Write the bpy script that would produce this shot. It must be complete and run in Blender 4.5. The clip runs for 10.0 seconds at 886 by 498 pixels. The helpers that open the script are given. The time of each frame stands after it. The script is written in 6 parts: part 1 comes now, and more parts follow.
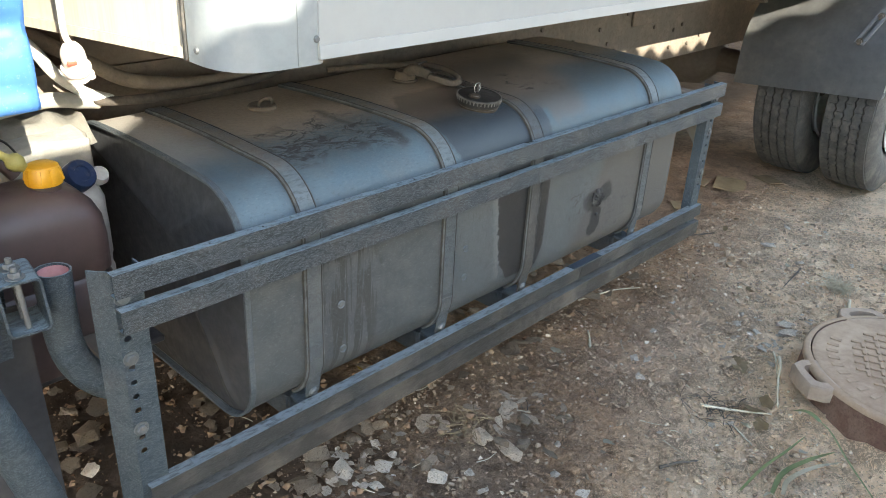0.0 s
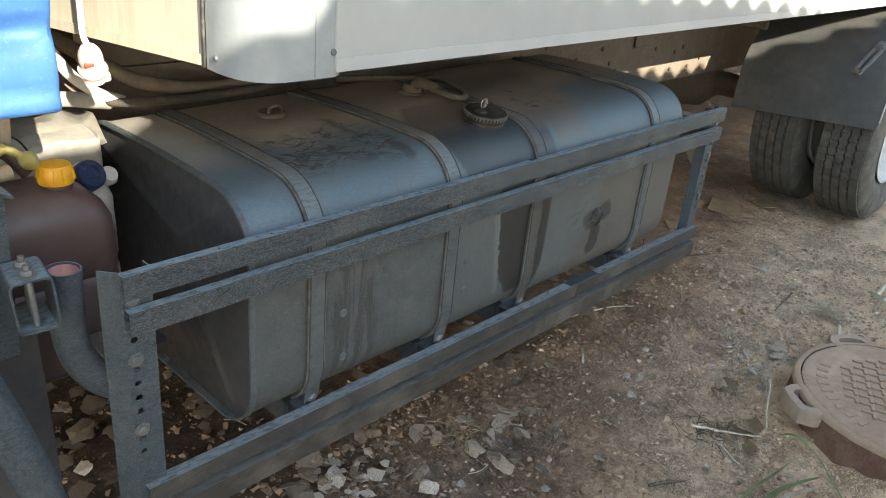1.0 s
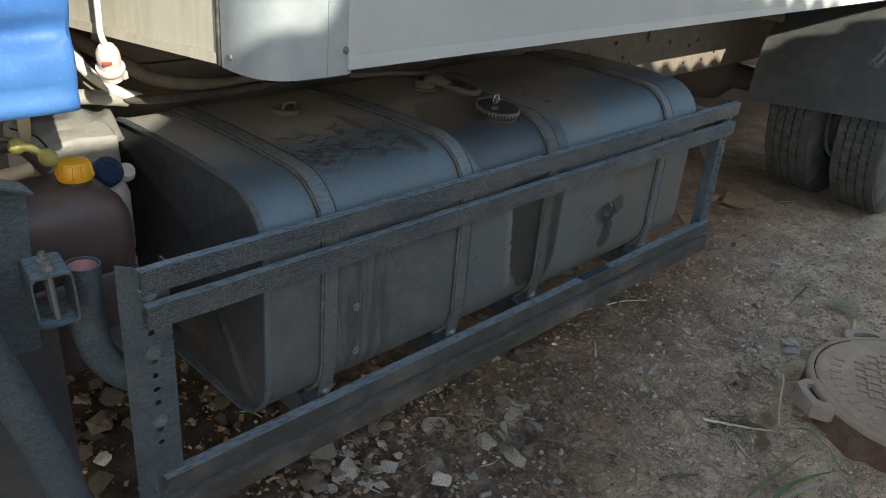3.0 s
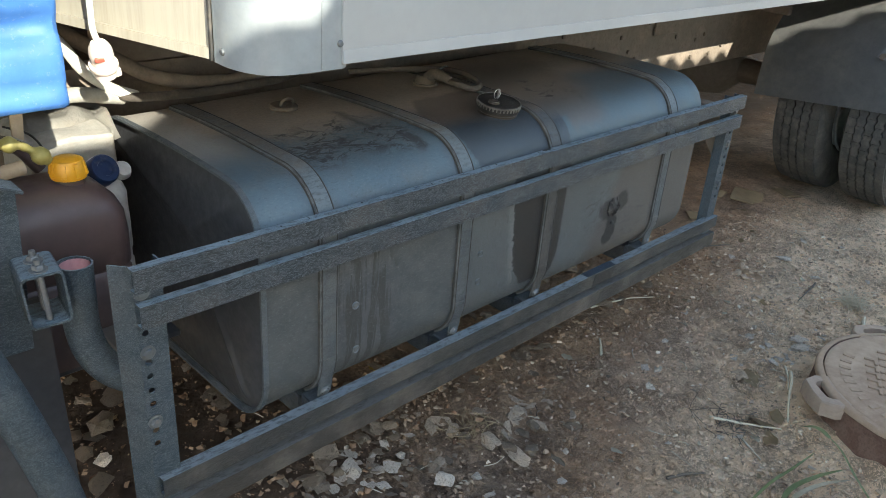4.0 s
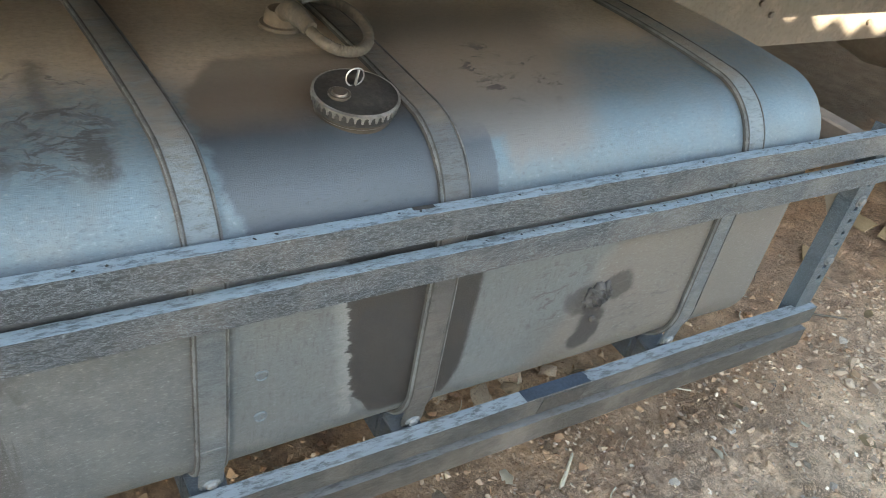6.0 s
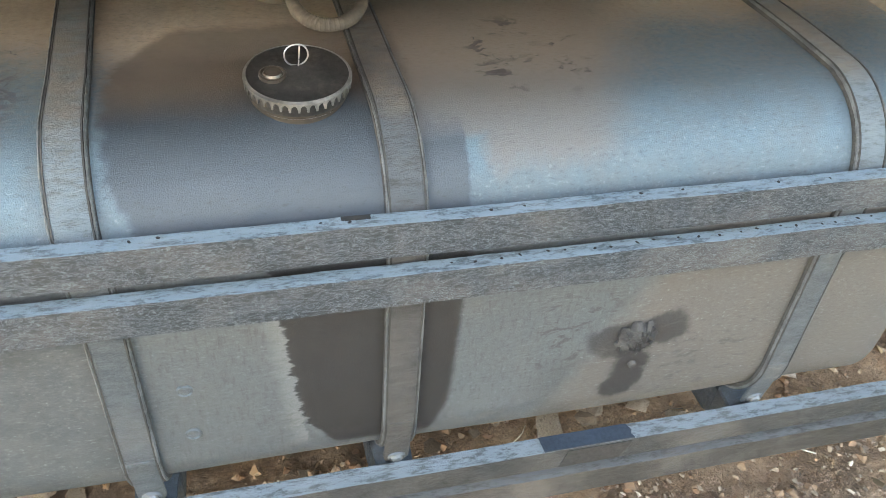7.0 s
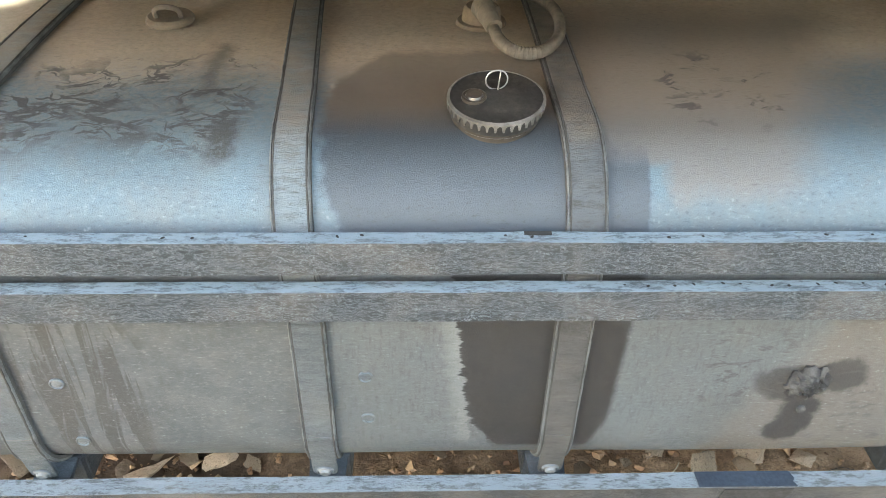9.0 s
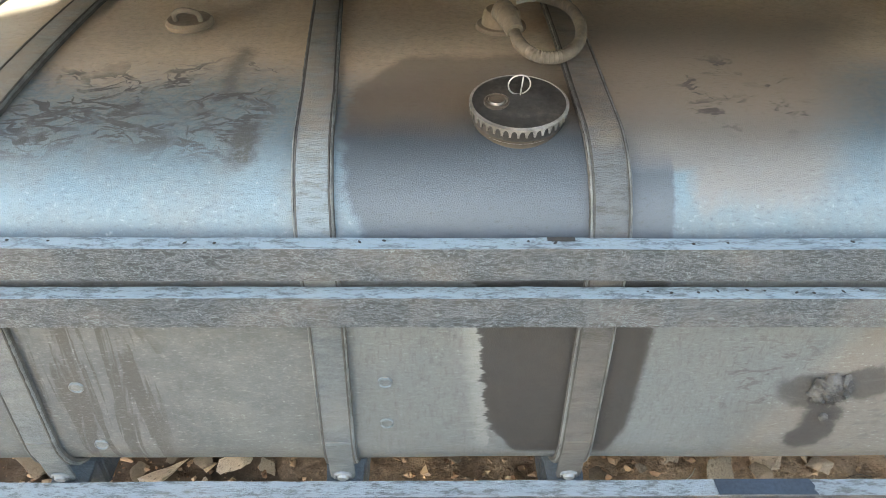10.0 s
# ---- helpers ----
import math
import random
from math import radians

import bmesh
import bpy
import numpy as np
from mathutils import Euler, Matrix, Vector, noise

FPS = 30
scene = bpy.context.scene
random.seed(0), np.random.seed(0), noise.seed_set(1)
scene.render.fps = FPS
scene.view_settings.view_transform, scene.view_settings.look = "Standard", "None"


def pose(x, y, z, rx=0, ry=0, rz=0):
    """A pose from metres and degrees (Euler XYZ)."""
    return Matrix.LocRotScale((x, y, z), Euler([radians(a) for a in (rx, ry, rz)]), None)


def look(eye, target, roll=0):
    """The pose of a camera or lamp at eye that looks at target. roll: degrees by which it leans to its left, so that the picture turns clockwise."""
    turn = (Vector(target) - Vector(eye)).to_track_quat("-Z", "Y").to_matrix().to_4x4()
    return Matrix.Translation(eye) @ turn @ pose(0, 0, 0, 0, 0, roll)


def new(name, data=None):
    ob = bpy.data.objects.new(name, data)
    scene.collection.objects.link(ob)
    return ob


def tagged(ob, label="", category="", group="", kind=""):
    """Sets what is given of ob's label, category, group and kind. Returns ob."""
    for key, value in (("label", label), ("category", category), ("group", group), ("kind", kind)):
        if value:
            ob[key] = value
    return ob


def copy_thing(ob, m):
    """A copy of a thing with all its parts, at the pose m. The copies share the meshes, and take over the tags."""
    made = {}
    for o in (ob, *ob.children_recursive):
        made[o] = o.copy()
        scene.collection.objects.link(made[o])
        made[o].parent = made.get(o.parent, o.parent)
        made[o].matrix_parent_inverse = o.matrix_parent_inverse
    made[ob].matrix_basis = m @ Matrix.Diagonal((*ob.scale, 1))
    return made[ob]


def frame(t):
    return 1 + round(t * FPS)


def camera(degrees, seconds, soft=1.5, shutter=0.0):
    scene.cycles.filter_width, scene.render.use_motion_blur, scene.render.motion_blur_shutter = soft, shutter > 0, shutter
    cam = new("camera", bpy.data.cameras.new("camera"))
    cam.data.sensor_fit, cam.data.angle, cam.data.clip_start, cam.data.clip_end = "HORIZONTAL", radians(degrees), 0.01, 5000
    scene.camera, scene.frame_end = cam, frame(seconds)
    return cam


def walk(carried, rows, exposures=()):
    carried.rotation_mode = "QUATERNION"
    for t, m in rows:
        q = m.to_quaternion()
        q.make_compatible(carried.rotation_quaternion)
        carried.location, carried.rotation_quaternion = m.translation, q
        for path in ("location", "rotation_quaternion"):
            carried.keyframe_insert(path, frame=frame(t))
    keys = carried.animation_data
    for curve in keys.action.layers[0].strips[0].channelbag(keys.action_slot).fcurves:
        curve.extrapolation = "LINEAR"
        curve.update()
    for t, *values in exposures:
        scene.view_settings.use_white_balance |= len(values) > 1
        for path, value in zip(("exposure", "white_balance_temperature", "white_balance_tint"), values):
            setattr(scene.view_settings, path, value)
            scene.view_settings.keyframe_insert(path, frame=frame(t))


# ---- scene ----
cam = camera(59.1, 10.0, soft=0.3, shutter=0.12)
PATH = [
    (0, (-0.434, -1.091, 1.398), (0.894, 0.129, 0.532), 3.0),
    (0.5, (-0.45, -1.084, 1.398), (0.892, 0.122, 0.535), 5.3),
    (1, (-0.465, -1.08, 1.413), (0.887, 0.129, 0.569), 5.6),
    (1.5, (-0.468, -1.08, 1.418), (0.881, 0.117, 0.553), 6.0),
    (2, (-0.476, -1.092, 1.423), (0.869, 0.107, 0.556), 6.0),
    (2.5, (-0.473, -1.094, 1.424), (0.86, 0.122, 0.561), 5.7),
    (4, (-0.442, -1.093, 1.411), (0.862, 0.152, 0.544), 4.4),
    (4.5, (-0.338, -0.971, 1.376), (0.989, 0.24, 0.497), 7.1),
    (5, (-0.072, -0.755, 1.358), (1.346, 0.293, 0.414), 4.6),
    (5.3, (0.093, -0.734, 1.342), (1.42, 0.435, 0.409), 2.3),
    (5.5, (0.234, -0.747, 1.315), (1.429, 0.586, 0.424), 3.8),
    (5.6, (0.315, -0.796, 1.328), (1.375, 0.627, 0.405), 5.1),
    (5.7, (0.397, -0.768, 1.329), (1.448, 0.621, 0.347), 8.0),
    (6.8, (0.919, -0.593, 1.302), (1.468, 0.806, -0.017), 7.2),
    (7, (0.958, -0.617, 1.286), (1.418, 0.879, 0.041), 4.9),
    (7.5, (1.101, -0.678, 1.309), (1.204, 0.848, 0.021), 2.0),
    (8, (1.022, -0.674, 1.312), (1.033, 0.905, 0.085), -0.0),
    (8.5, (0.958, -0.674, 1.315), (0.935, 0.917, 0.103), -1.2),
    (9, (0.929, -0.665, 1.31), (0.99, 0.925, 0.098), 1.2),
    (9.5, (0.909, -0.662, 1.308), (0.967, 0.911, 0.075), 1.1),
    (10, (0.913, -0.658, 1.311), (0.955, 0.934, 0.101), 1.0),
]
EXPOSURES = [(0, 2.51, 6650, 5), (0.5, 2.67, 6750, 5), (1, 2.08, 6950, 5), (1.5, 1.90, 6750, 5), (2.5, 1.22, 6450, 4), (4, 1.93, 6420, 4), (4.5, 2.55, 6550, 3), (5, 2.42, 6600, 4), (5.5, 2.84, 6900, 4), (7, 3.56, 7300, 6), (7.5, 3.70, 7450, 6), (8, 3.76, 7450, 6), (10, 3.80, 7480, 6)]
walk(cam, [(t, look(eye, target, roll)) for t, eye, target, roll in PATH], EXPOSURES)

# ---------- world and sun ----------
SUN = Vector((0.27, 1.0, -0.48)).normalized()
world = bpy.data.worlds.new("sky")
scene.world = world
world.use_nodes = True
wn = world.node_tree
wn.nodes.clear()
sky = wn.nodes.new("ShaderNodeTexSky")
sky.sky_type = "NISHITA"
sky.sun_disc = False
sky.sun_elevation = math.asin(-SUN.z)
sky.sun_rotation = math.atan2(-SUN.x, -SUN.y)
back = wn.nodes.new("ShaderNodeBackground")
back.inputs["Strength"].default_value = 0.15
wout = wn.nodes.new("ShaderNodeOutputWorld")
wn.links.new(sky.outputs[0], back.inputs[0])
wn.links.new(back.outputs[0], wout.inputs[0])
lamp = bpy.data.lights.new("sun", "SUN")
lamp.energy, lamp.angle, lamp.color = 4.0, radians(0.32), (1.0, 0.93, 0.82)
sun = new("sun", lamp)
sun.matrix_world = look((-3, -9, 6), Vector((-3, -9, 6)) + SUN)


# ---------- materials ----------
class Mat:
    """A node material and short names for its nodes."""

    def __init__(self, name):
        self.m = bpy.data.materials.new(name)
        self.m.use_nodes = True
        self.t = self.m.node_tree
        self.b = self.t.nodes["Principled BSDF"]

    def node(self, kind, **sockets):
        n = self.t.nodes.new(kind)
        for key, value in sockets.items():
            self.put(n.inputs[key.replace("_", " ")], value)
        return n

    def put(self, socket, value):
        if isinstance(value, bpy.types.NodeSocket):
            self.t.links.new(value, socket)
        elif isinstance(value, (tuple, list)) and len(value) == 3 and socket.type == "RGBA":
            socket.default_value = (*value, 1)
        else:
            socket.default_value = value

    def co(self, kind="Object", scale=(1, 1, 1)):
        c = self.node("ShaderNodeTexCoord").outputs[kind]
        if scale != (1, 1, 1):
            c = self.node("ShaderNodeMapping", Vector=c, Scale=scale).outputs[0]
        return c

    def noise(self, vec, scale, detail=4.0, rough=0.6, warp=0.0):
        return self.node("ShaderNodeTexNoise", Vector=vec, Scale=scale, Detail=detail, Roughness=rough, Distortion=warp).outputs[0]

    def cells(self, vec, scale, feature="F1"):
        n = self.node("ShaderNodeTexVoronoi", Vector=vec, Scale=scale)
        n.feature = feature
        return n.outputs[0]

    def math(self, op, a, b=0.0):
        n = self.t.nodes.new("ShaderNodeMath")
        n.operation = op
        self.put(n.inputs[0], a)
        self.put(n.inputs[1], b)
        return n.outputs[0]

    def step(self, v, a, b, lo=0.0, hi=1.0):
        n = self.t.nodes.new("ShaderNodeMapRange")
        n.interpolation_type = "SMOOTHSTEP"
        for i, x in enumerate((v, a, b, lo, hi)):
            self.put(n.inputs[i], x)
        return n.outputs[0]

    def mix(self, f, a, b):
        n = self.t.nodes.new("ShaderNodeMix")
        n.data_type = "RGBA"
        self.put(n.inputs[0], f)
        self.put(n.inputs[6], a)
        self.put(n.inputs[7], b)
        return n.outputs[2]

    def ramp(self, f, *stops):
        n = self.t.nodes.new("ShaderNodeValToRGB")
        self.put(n.inputs[0], f)
        e = n.color_ramp.elements
        while len(e) < len(stops):
            e.new(0.5)
        for el, (p, c) in zip(e, stops):
            el.position, el.color = p, (*c, 1)
        return n.outputs[0]

    def xyz(self, vec):
        return self.node("ShaderNodeSeparateXYZ", Vector=vec).outputs

    def random(self):
        return self.node("ShaderNodeObjectInfo").outputs["Random"]

    def bump(self, height, strength=0.5, distance=0.002, normal=None):
        n = self.node("ShaderNodeBump", Height=height, Strength=strength, Distance=distance)
        if normal is not None:
            self.put(n.inputs["Normal"], normal)
        return n.outputs[0]

    def done(self, base, rough=0.6, metal=0.0, normal=None, spec=0.5):
        self.put(self.b.inputs["Base Color"], base)
        self.put(self.b.inputs["Roughness"], rough)
        self.put(self.b.inputs["Metallic"], metal)
        self.put(self.b.inputs["Specular IOR Level"], spec)
        if normal is not None:
            self.put(self.b.inputs["Normal"], normal)
        return self.m


def plain(name, a, b, rough=0.6, metal=0.0, scale=30, bump=0.3, dist=0.001, dust=0.0, dustcol=(0.30, 0.24, 0.18)):
    """Two-tone worn surface, with optional dust patches and fine relief."""
    k = Mat(name)
    co = k.co()
    big, fine = k.noise(co, scale / 6, 5), k.noise(co, scale * 3, 5, 0.7)
    col = k.mix(k.step(big, 0.35, 0.65), a, b)
    col = k.mix(k.step(fine, 0.25, 0.75, 0.0, 0.35), col, tuple(x * 0.55 for x in a))
    if dust:
        col = k.mix(k.step(k.noise(co, scale / 2, 6, 0.7), 0.62 - 0.35 * dust, 0.75, 0.0, min(1, dust + 0.2)), col, dustcol)
    r = k.step(fine, 0.2, 0.8, max(0.05, rough - 0.12), min(1, rough + 0.12))
    return k.done(col, r, metal, k.bump(k.math("ADD", fine, big), bump, dist))


def galvanised(name, base, edge, scale=1.0, dust=0.4, worn=None, level=0.6, cap=None):
    """Grey weathered paint or zinc: finely cracked along the length, chipped, dusty; worn: paler colour of upward
    faces, rubbed zinc with sky light in it.
    """
    k = Mat(name)
    co = k.co()
    long = k.co("Object", (0.30, 1, 1))
    fine = k.noise(long, 210 * scale, 5, 0.8, 0.8)
    crack = k.math("ABSOLUTE", k.math("SUBTRACT", fine, 0.5))
    grit = k.noise(co, 620 * scale, 3, 0.7)
    mid = k.noise(long, 48 * scale, 6, 0.75)
    big = k.noise(co, 6 * scale, 5, 0.65)
    dark = tuple(x * 0.45 for x in base)
    col = k.mix(k.step(mid, 0.3, 0.7), base, tuple(x * 0.78 for x in base))
    col = k.mix(k.step(big, 0.42, 0.72, 0.0, dust), col, (0.29, 0.245, 0.20))
    col = k.mix(k.step(grit, 0.34, 0.48, 0.6, 0.0), col, dark)
    col = k.mix(k.step(crack, 0.0, 0.022, 0.85, 0.0), col, edge)
    speck = k.step(k.noise(k.co("Object", (0.5, 1, 1)), 330 * scale, 2, 0.6), 0.58, 0.72, 0.0, 0.38)
    col = k.mix(speck, col, edge)
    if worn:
        # upward faces turn paler by their normal: sky light painted along with the wear
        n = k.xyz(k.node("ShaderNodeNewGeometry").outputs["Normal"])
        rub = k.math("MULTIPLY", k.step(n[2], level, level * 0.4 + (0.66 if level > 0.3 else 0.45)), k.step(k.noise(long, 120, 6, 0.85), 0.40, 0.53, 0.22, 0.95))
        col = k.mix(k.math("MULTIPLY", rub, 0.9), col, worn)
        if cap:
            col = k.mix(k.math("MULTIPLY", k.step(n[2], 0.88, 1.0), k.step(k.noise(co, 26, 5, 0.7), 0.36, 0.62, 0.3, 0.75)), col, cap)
    h = k.math("ADD", k.math("MULTIPLY", fine, 0.9), k.math("ADD", mid, k.math("MULTIPLY", grit, 0.5)))
    return k.done(col, k.step(mid, 0.2, 0.8, 0.42, 0.68), 0.25, k.bump(h, 1.0, 0.003))


def tank_metal():
    """Dusty aluminium sheet; the map's u is metres along the tank, v metres round it, up the face and over the top."""
    k = Mat("tank_aluminium")
    uv = k.co("UV")
    s = k.xyz(uv)

    def times(*a):
        out = a[0]
        for x in a[1:]:
            out = k.math("MULTIPLY", out, x)
        return out

    def plus(*a):
        out = a[0]
        for x in a[1:]:
            out = k.math("ADD", out, x)
        return out

    def more(a, b):
        return k.math("MAXIMUM", a, b)

    def waver(scale, amount, detail=5, rough=0.7):
        n = k.node("ShaderNodeTexNoise", Vector=uv, Scale=scale, Detail=detail, Roughness=rough).outputs["Color"]
        n = k.xyz(n)
        return [plus(s[i], times(k.math("SUBTRACT", n[i], 0.5), amount)) for i in (0, 1)]

    crisp, ragged, soft = waver(60, 0.012), waver(26, 0.040), waver(8, 0.10, 4, 0.6)

    def box(at, a, b, c, d, e, right=None, low=None, high=None):
        return times(k.step(at[0], a - e, a + e), k.step(at[0], b - (right or e), b + (right or e), 1, 0),
                     k.step(at[1], c - (low or e), c + (low or e)), k.step(at[1], d - (high or e), d + (high or e), 1, 0))

    brush = k.noise(k.co("UV", (0.35, 1, 1)), 300, 5, 0.78, 0.3)
    upright = k.noise(k.co("UV", (1.6, 0.25, 1)), 130, 5, 0.75)
    grain = k.noise(uv, 620, 3, 0.78)
    spot = k.noise(uv, 95, 6, 0.8)
    blot = k.noise(uv, 14, 6, 0.7)
    cloud = k.noise(uv, 4.5, 5, 0.6)
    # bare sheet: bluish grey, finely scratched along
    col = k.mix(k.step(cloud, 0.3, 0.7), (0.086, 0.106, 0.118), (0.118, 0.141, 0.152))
    # the shoulder's paler blue is the sky's reflection put into the sheet colour
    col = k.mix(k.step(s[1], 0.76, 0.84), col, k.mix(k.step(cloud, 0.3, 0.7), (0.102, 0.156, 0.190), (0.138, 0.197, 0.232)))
    col = k.mix(k.step(blot, 0.35, 0.75, 0.0, 0.5), col, (0.135, 0.137, 0.133))
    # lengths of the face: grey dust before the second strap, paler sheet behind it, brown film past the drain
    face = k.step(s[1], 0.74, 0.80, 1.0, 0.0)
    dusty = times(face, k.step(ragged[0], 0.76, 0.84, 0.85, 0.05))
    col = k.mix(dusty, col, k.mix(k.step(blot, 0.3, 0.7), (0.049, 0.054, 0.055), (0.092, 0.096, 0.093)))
    pale = times(face, k.step(ragged[0], 0.80, 0.86))
    col = k.mix(times(pale, 0.6), col, (0.142, 0.150, 0.148))
    col = k.mix(times(face, k.step(upright, 0.50, 0.62, 0.0, 0.45)), col, (0.075, 0.076, 0.074))
    col = k.mix(times(face, k.step(spot, 0.55, 0.66, 0.0, 0.5)), col, (0.165, 0.17, 0.168))
    runs = times(box(soft, 0.42, 0.58, 0.36, 0.74, 0.03), k.step(k.noise(k.co("UV", (36, 3.2, 1)), 1, 4, 0.6, 1.6), 0.47, 0.54))
    col = k.mix(times(runs, 0.9), col, (0.042, 0.040, 0.038))
    film = times(k.step(plus(ragged[0], times(plus(ragged[1], -0.46), -0.5)), 1.30, 1.36), face)
    col = k.mix(times(film, 0.85), col, (0.116, 0.100, 0.082))
    # brown dust over the top, thinning to the shoulder
    top = k.step(plus(soft[1], times(k.math("SUBTRACT", spot, 0.5), 0.12), times(k.step(s[0], 0.78, 0.84), 0.03), times(k.step(ragged[0], 0.38, 0.46, 1, 0), -0.09), times(k.step(plus(soft[0], times(plus(s[1], -0.95), -0.25)), 1.28, 1.46), -0.06)), 0.98, 1.13)
    col = k.mix(times(top, k.step(blot, 0.2, 0.7, 1.0, 0.80)), col, k.mix(k.step(cloud, 0.3, 0.7), (0.56, 0.42, 0.285), (0.50, 0.385, 0.275)))
    # sun patch at the near end, put into the dust as a paler tone
    lip = times(k.step(soft[0], 0.31, 0.40, 1, 0), k.step(s[1], 0.94, 1.08))
    col = k.mix(times(lip, 0.8), col, (0.40, 0.385, 0.35))
    thin = times(k.step(ragged[1], 0.86, 0.97), k.step(spot, 0.42, 0.58), k.step(soft[0], 0.30, 0.34))
    col = k.mix(times(thin, 0.35), col, (0.27, 0.215, 0.165))
    # dried fuel past the third strap
    slant = plus(ragged[0], times(plus(s[1], -0.82), -0.42))
    wide = times(k.step(plus(slant, times(k.math("SUBTRACT", soft[0], s[0]), 0.8)), 1.29, 1.40, 1, 0), k.step(ragged[1], 0.810, 0.835), k.step(soft[1], 1.20, 1.36, 1, 0),
                 more(k.step(ragged[0], 1.195, 1.215), times(k.step(crisp[1], 0.85, 0.865), k.step(s[0], 1.10, 1.12))))
    col = k.mix(times(wide, 0.88), col, k.mix(k.step(s[1], 0.86, 1.00), (0.130, 0.122, 0.114), (0.215, 0.172, 0.132)))
    # fuel-wet stain: round the filler, over the shoulder and down the face
    left = plus(ragged[0], times(k.step(s[1], 0.78, 0.85, 1, 0), -0.030))
    shoulder = times(k.step(left, 0.812, 0.828), k.step(crisp[1], 0.76, 0.772), k.step(plus(ragged[1], times(k.step(s[0], 0.815, 0.90, 1, 0), 0.09)), 1.10, 1.13, 1, 0),
                     more(k.step(s[0], 1.12, 1.15, 1, 0), times(k.step(crisp[0], 1.181, 1.187, 1, 0), k.step(ragged[1], 0.85, 0.90, 1, 0))))
    edge = plus(crisp[0], times(plus(s[1], -0.70), 0.10), times(k.math("SUBTRACT", k.noise(k.co("UV", (4, 70, 1)), 1, 4, 0.7), 0.5), 0.035))
    corner = times(k.step(s[1], 0.43, 0.52, 1, 0), 0.035)
    down = times(k.step(plus(edge, times(corner, -1.0)), 0.971, 0.976), k.step(plus(crisp[0], times(plus(s[1], -0.44), -0.03), times(corner, 0.6)), 1.174, 1.184, 1, 0),
                 k.step(crisp[1], 0.432, 0.444), k.step(s[1], 0.77, 0.80, 1, 0))
    wet = more(shoulder, down)
    # blue-grey over the shoulder: sky sheen on the wet fuel, put into the colour
    tone = k.mix(k.step(soft[1], 0.90, 0.98), (0.056, 0.069, 0.082), (0.16, 0.125, 0.094))
    tone = k.mix(k.step(s[1], 0.74, 0.78, 1.0, 0.0), tone, k.mix(k.step(upright, 0.35, 0.65), (0.020, 0.017, 0.015), (0.013, 0.0115, 0.010)))
    col = k.mix(times(wet, k.step(soft[1], 1.02, 1.15, 0.96, 0.70)), col, tone)
    # pale rim at the edge of the stain on the face, pale patch beside the wet shoulder
    rim = times(k.step(edge, 0.945, 0.969), k.step(edge, 0.971, 0.974, 1, 0), k.step(s[1], 0.72, 0.74, 1, 0), k.step(crisp[1], 0.44, 0.47))
    col = k.mix(times(rim, 0.30), col, (0.36, 0.36, 0.34))
    # oil round the drain and finger smears beside it
    def blob(cu, cv, ru, rv, e=0.22):
        du = times(plus(ragged[0], -cu), 1 / ru)
        dv = times(plus(ragged[1], -cv), 1 / rv)
        return k.step(k.math("SQRT", plus(times(du, du), times(dv, dv))), 1 - e, 1 + e, 1, 0)

    leg = more(blob(1.436, 0.512, 0.026, 0.040), blob(1.424, 0.480, 0.024, 0.028))
    oil = more(more(times(blob(1.402, 0.572, 0.038, 0.031), 0.78), times(blob(1.474, 0.582, 0.036, 0.030), 0.82)), more(blob(1.434, 0.560, 0.030, 0.030), leg))
    col = k.mix(times(more(blob(1.36, 0.49, 0.075, 0.06, 0.5), blob(1.50, 0.50, 0.08, 0.05, 0.5)), 0.30), col, (0.075, 0.070, 0.064))
    col = k.mix(times(oil, 0.96), col, (0.018, 0.015, 0.013))
    smear = k.step(k.noise(k.co("UV", (26, 70, 1)), 1.0, 4, 0.6, 0.8), 0.56, 0.62)
    near = more(box(ragged, 1.29, 1.40, 0.53, 0.66, 0.02), box(ragged, 1.46, 1.62, 0.44, 0.60, 0.03))
    col = k.mix(times(smear, near, 0.75), col, (0.07, 0.065, 0.06))
    # dark scuffs in the dust of the second length
    def strokes(turn, along, across, lo, hi):
        c = k.node("ShaderNodeMapping", Vector=k.node("ShaderNodeCombineXYZ", X=soft[0], Y=soft[1]).outputs[0], Rotation=(0, 0, turn)).outputs[0]
        c = k.node("ShaderNodeMapping", Vector=c, Scale=(along, across, 1)).outputs[0]
        return k.step(k.noise(c, 1.0, 4, 0.6, 0.9), lo, hi)

    rub = more(strokes(0.45, 11, 60, 0.565, 0.60), more(strokes(-0.5, 12, 56, 0.575, 0.61), strokes(1.1, 16, 56, 0.60, 0.63)))
    rub = more(rub, times(k.step(k.noise(k.co("UV", (12, 27, 1)), 1.0, 6, 0.75, 1.6), 0.50, 0.56), k.step(ragged[1], 0.965, 1.0, 1.0, 0.30)))
    zone = more(box(soft, 0.42, 0.73, 0.885, 1.09, 0.025), times(box(ragged, 1.22, 1.37, 0.92, 1.10, 0.03), k.step(k.noise(uv, 22, 3, 0.6), 0.52, 0.58, 0.0, 0.9)))
    rub = times(rub, zone, k.step(k.noise(uv, 11, 4, 0.65), 0.38, 0.52, 0.25, 1.0))
    rub = more(rub, times(box(ragged, 0.693, 0.722, 0.87, 0.945, 0.010), k.step(spot, 0.38, 0.50, 0.5, 1.0)))
    rub = more(rub, times(box(ragged, 0.655, 0.680, 0.99, 1.15, 0.012), 0.7))
    col = k.mix(times(rub, 0.90), col, (0.040, 0.037, 0.034))
    # grain, scratches and few pale flecks
    col = k.mix(k.step(brush, 0.32, 0.47, 0.65, 0.0), col, k.mix(0.6, col, (0.025, 0.025, 0.025)))
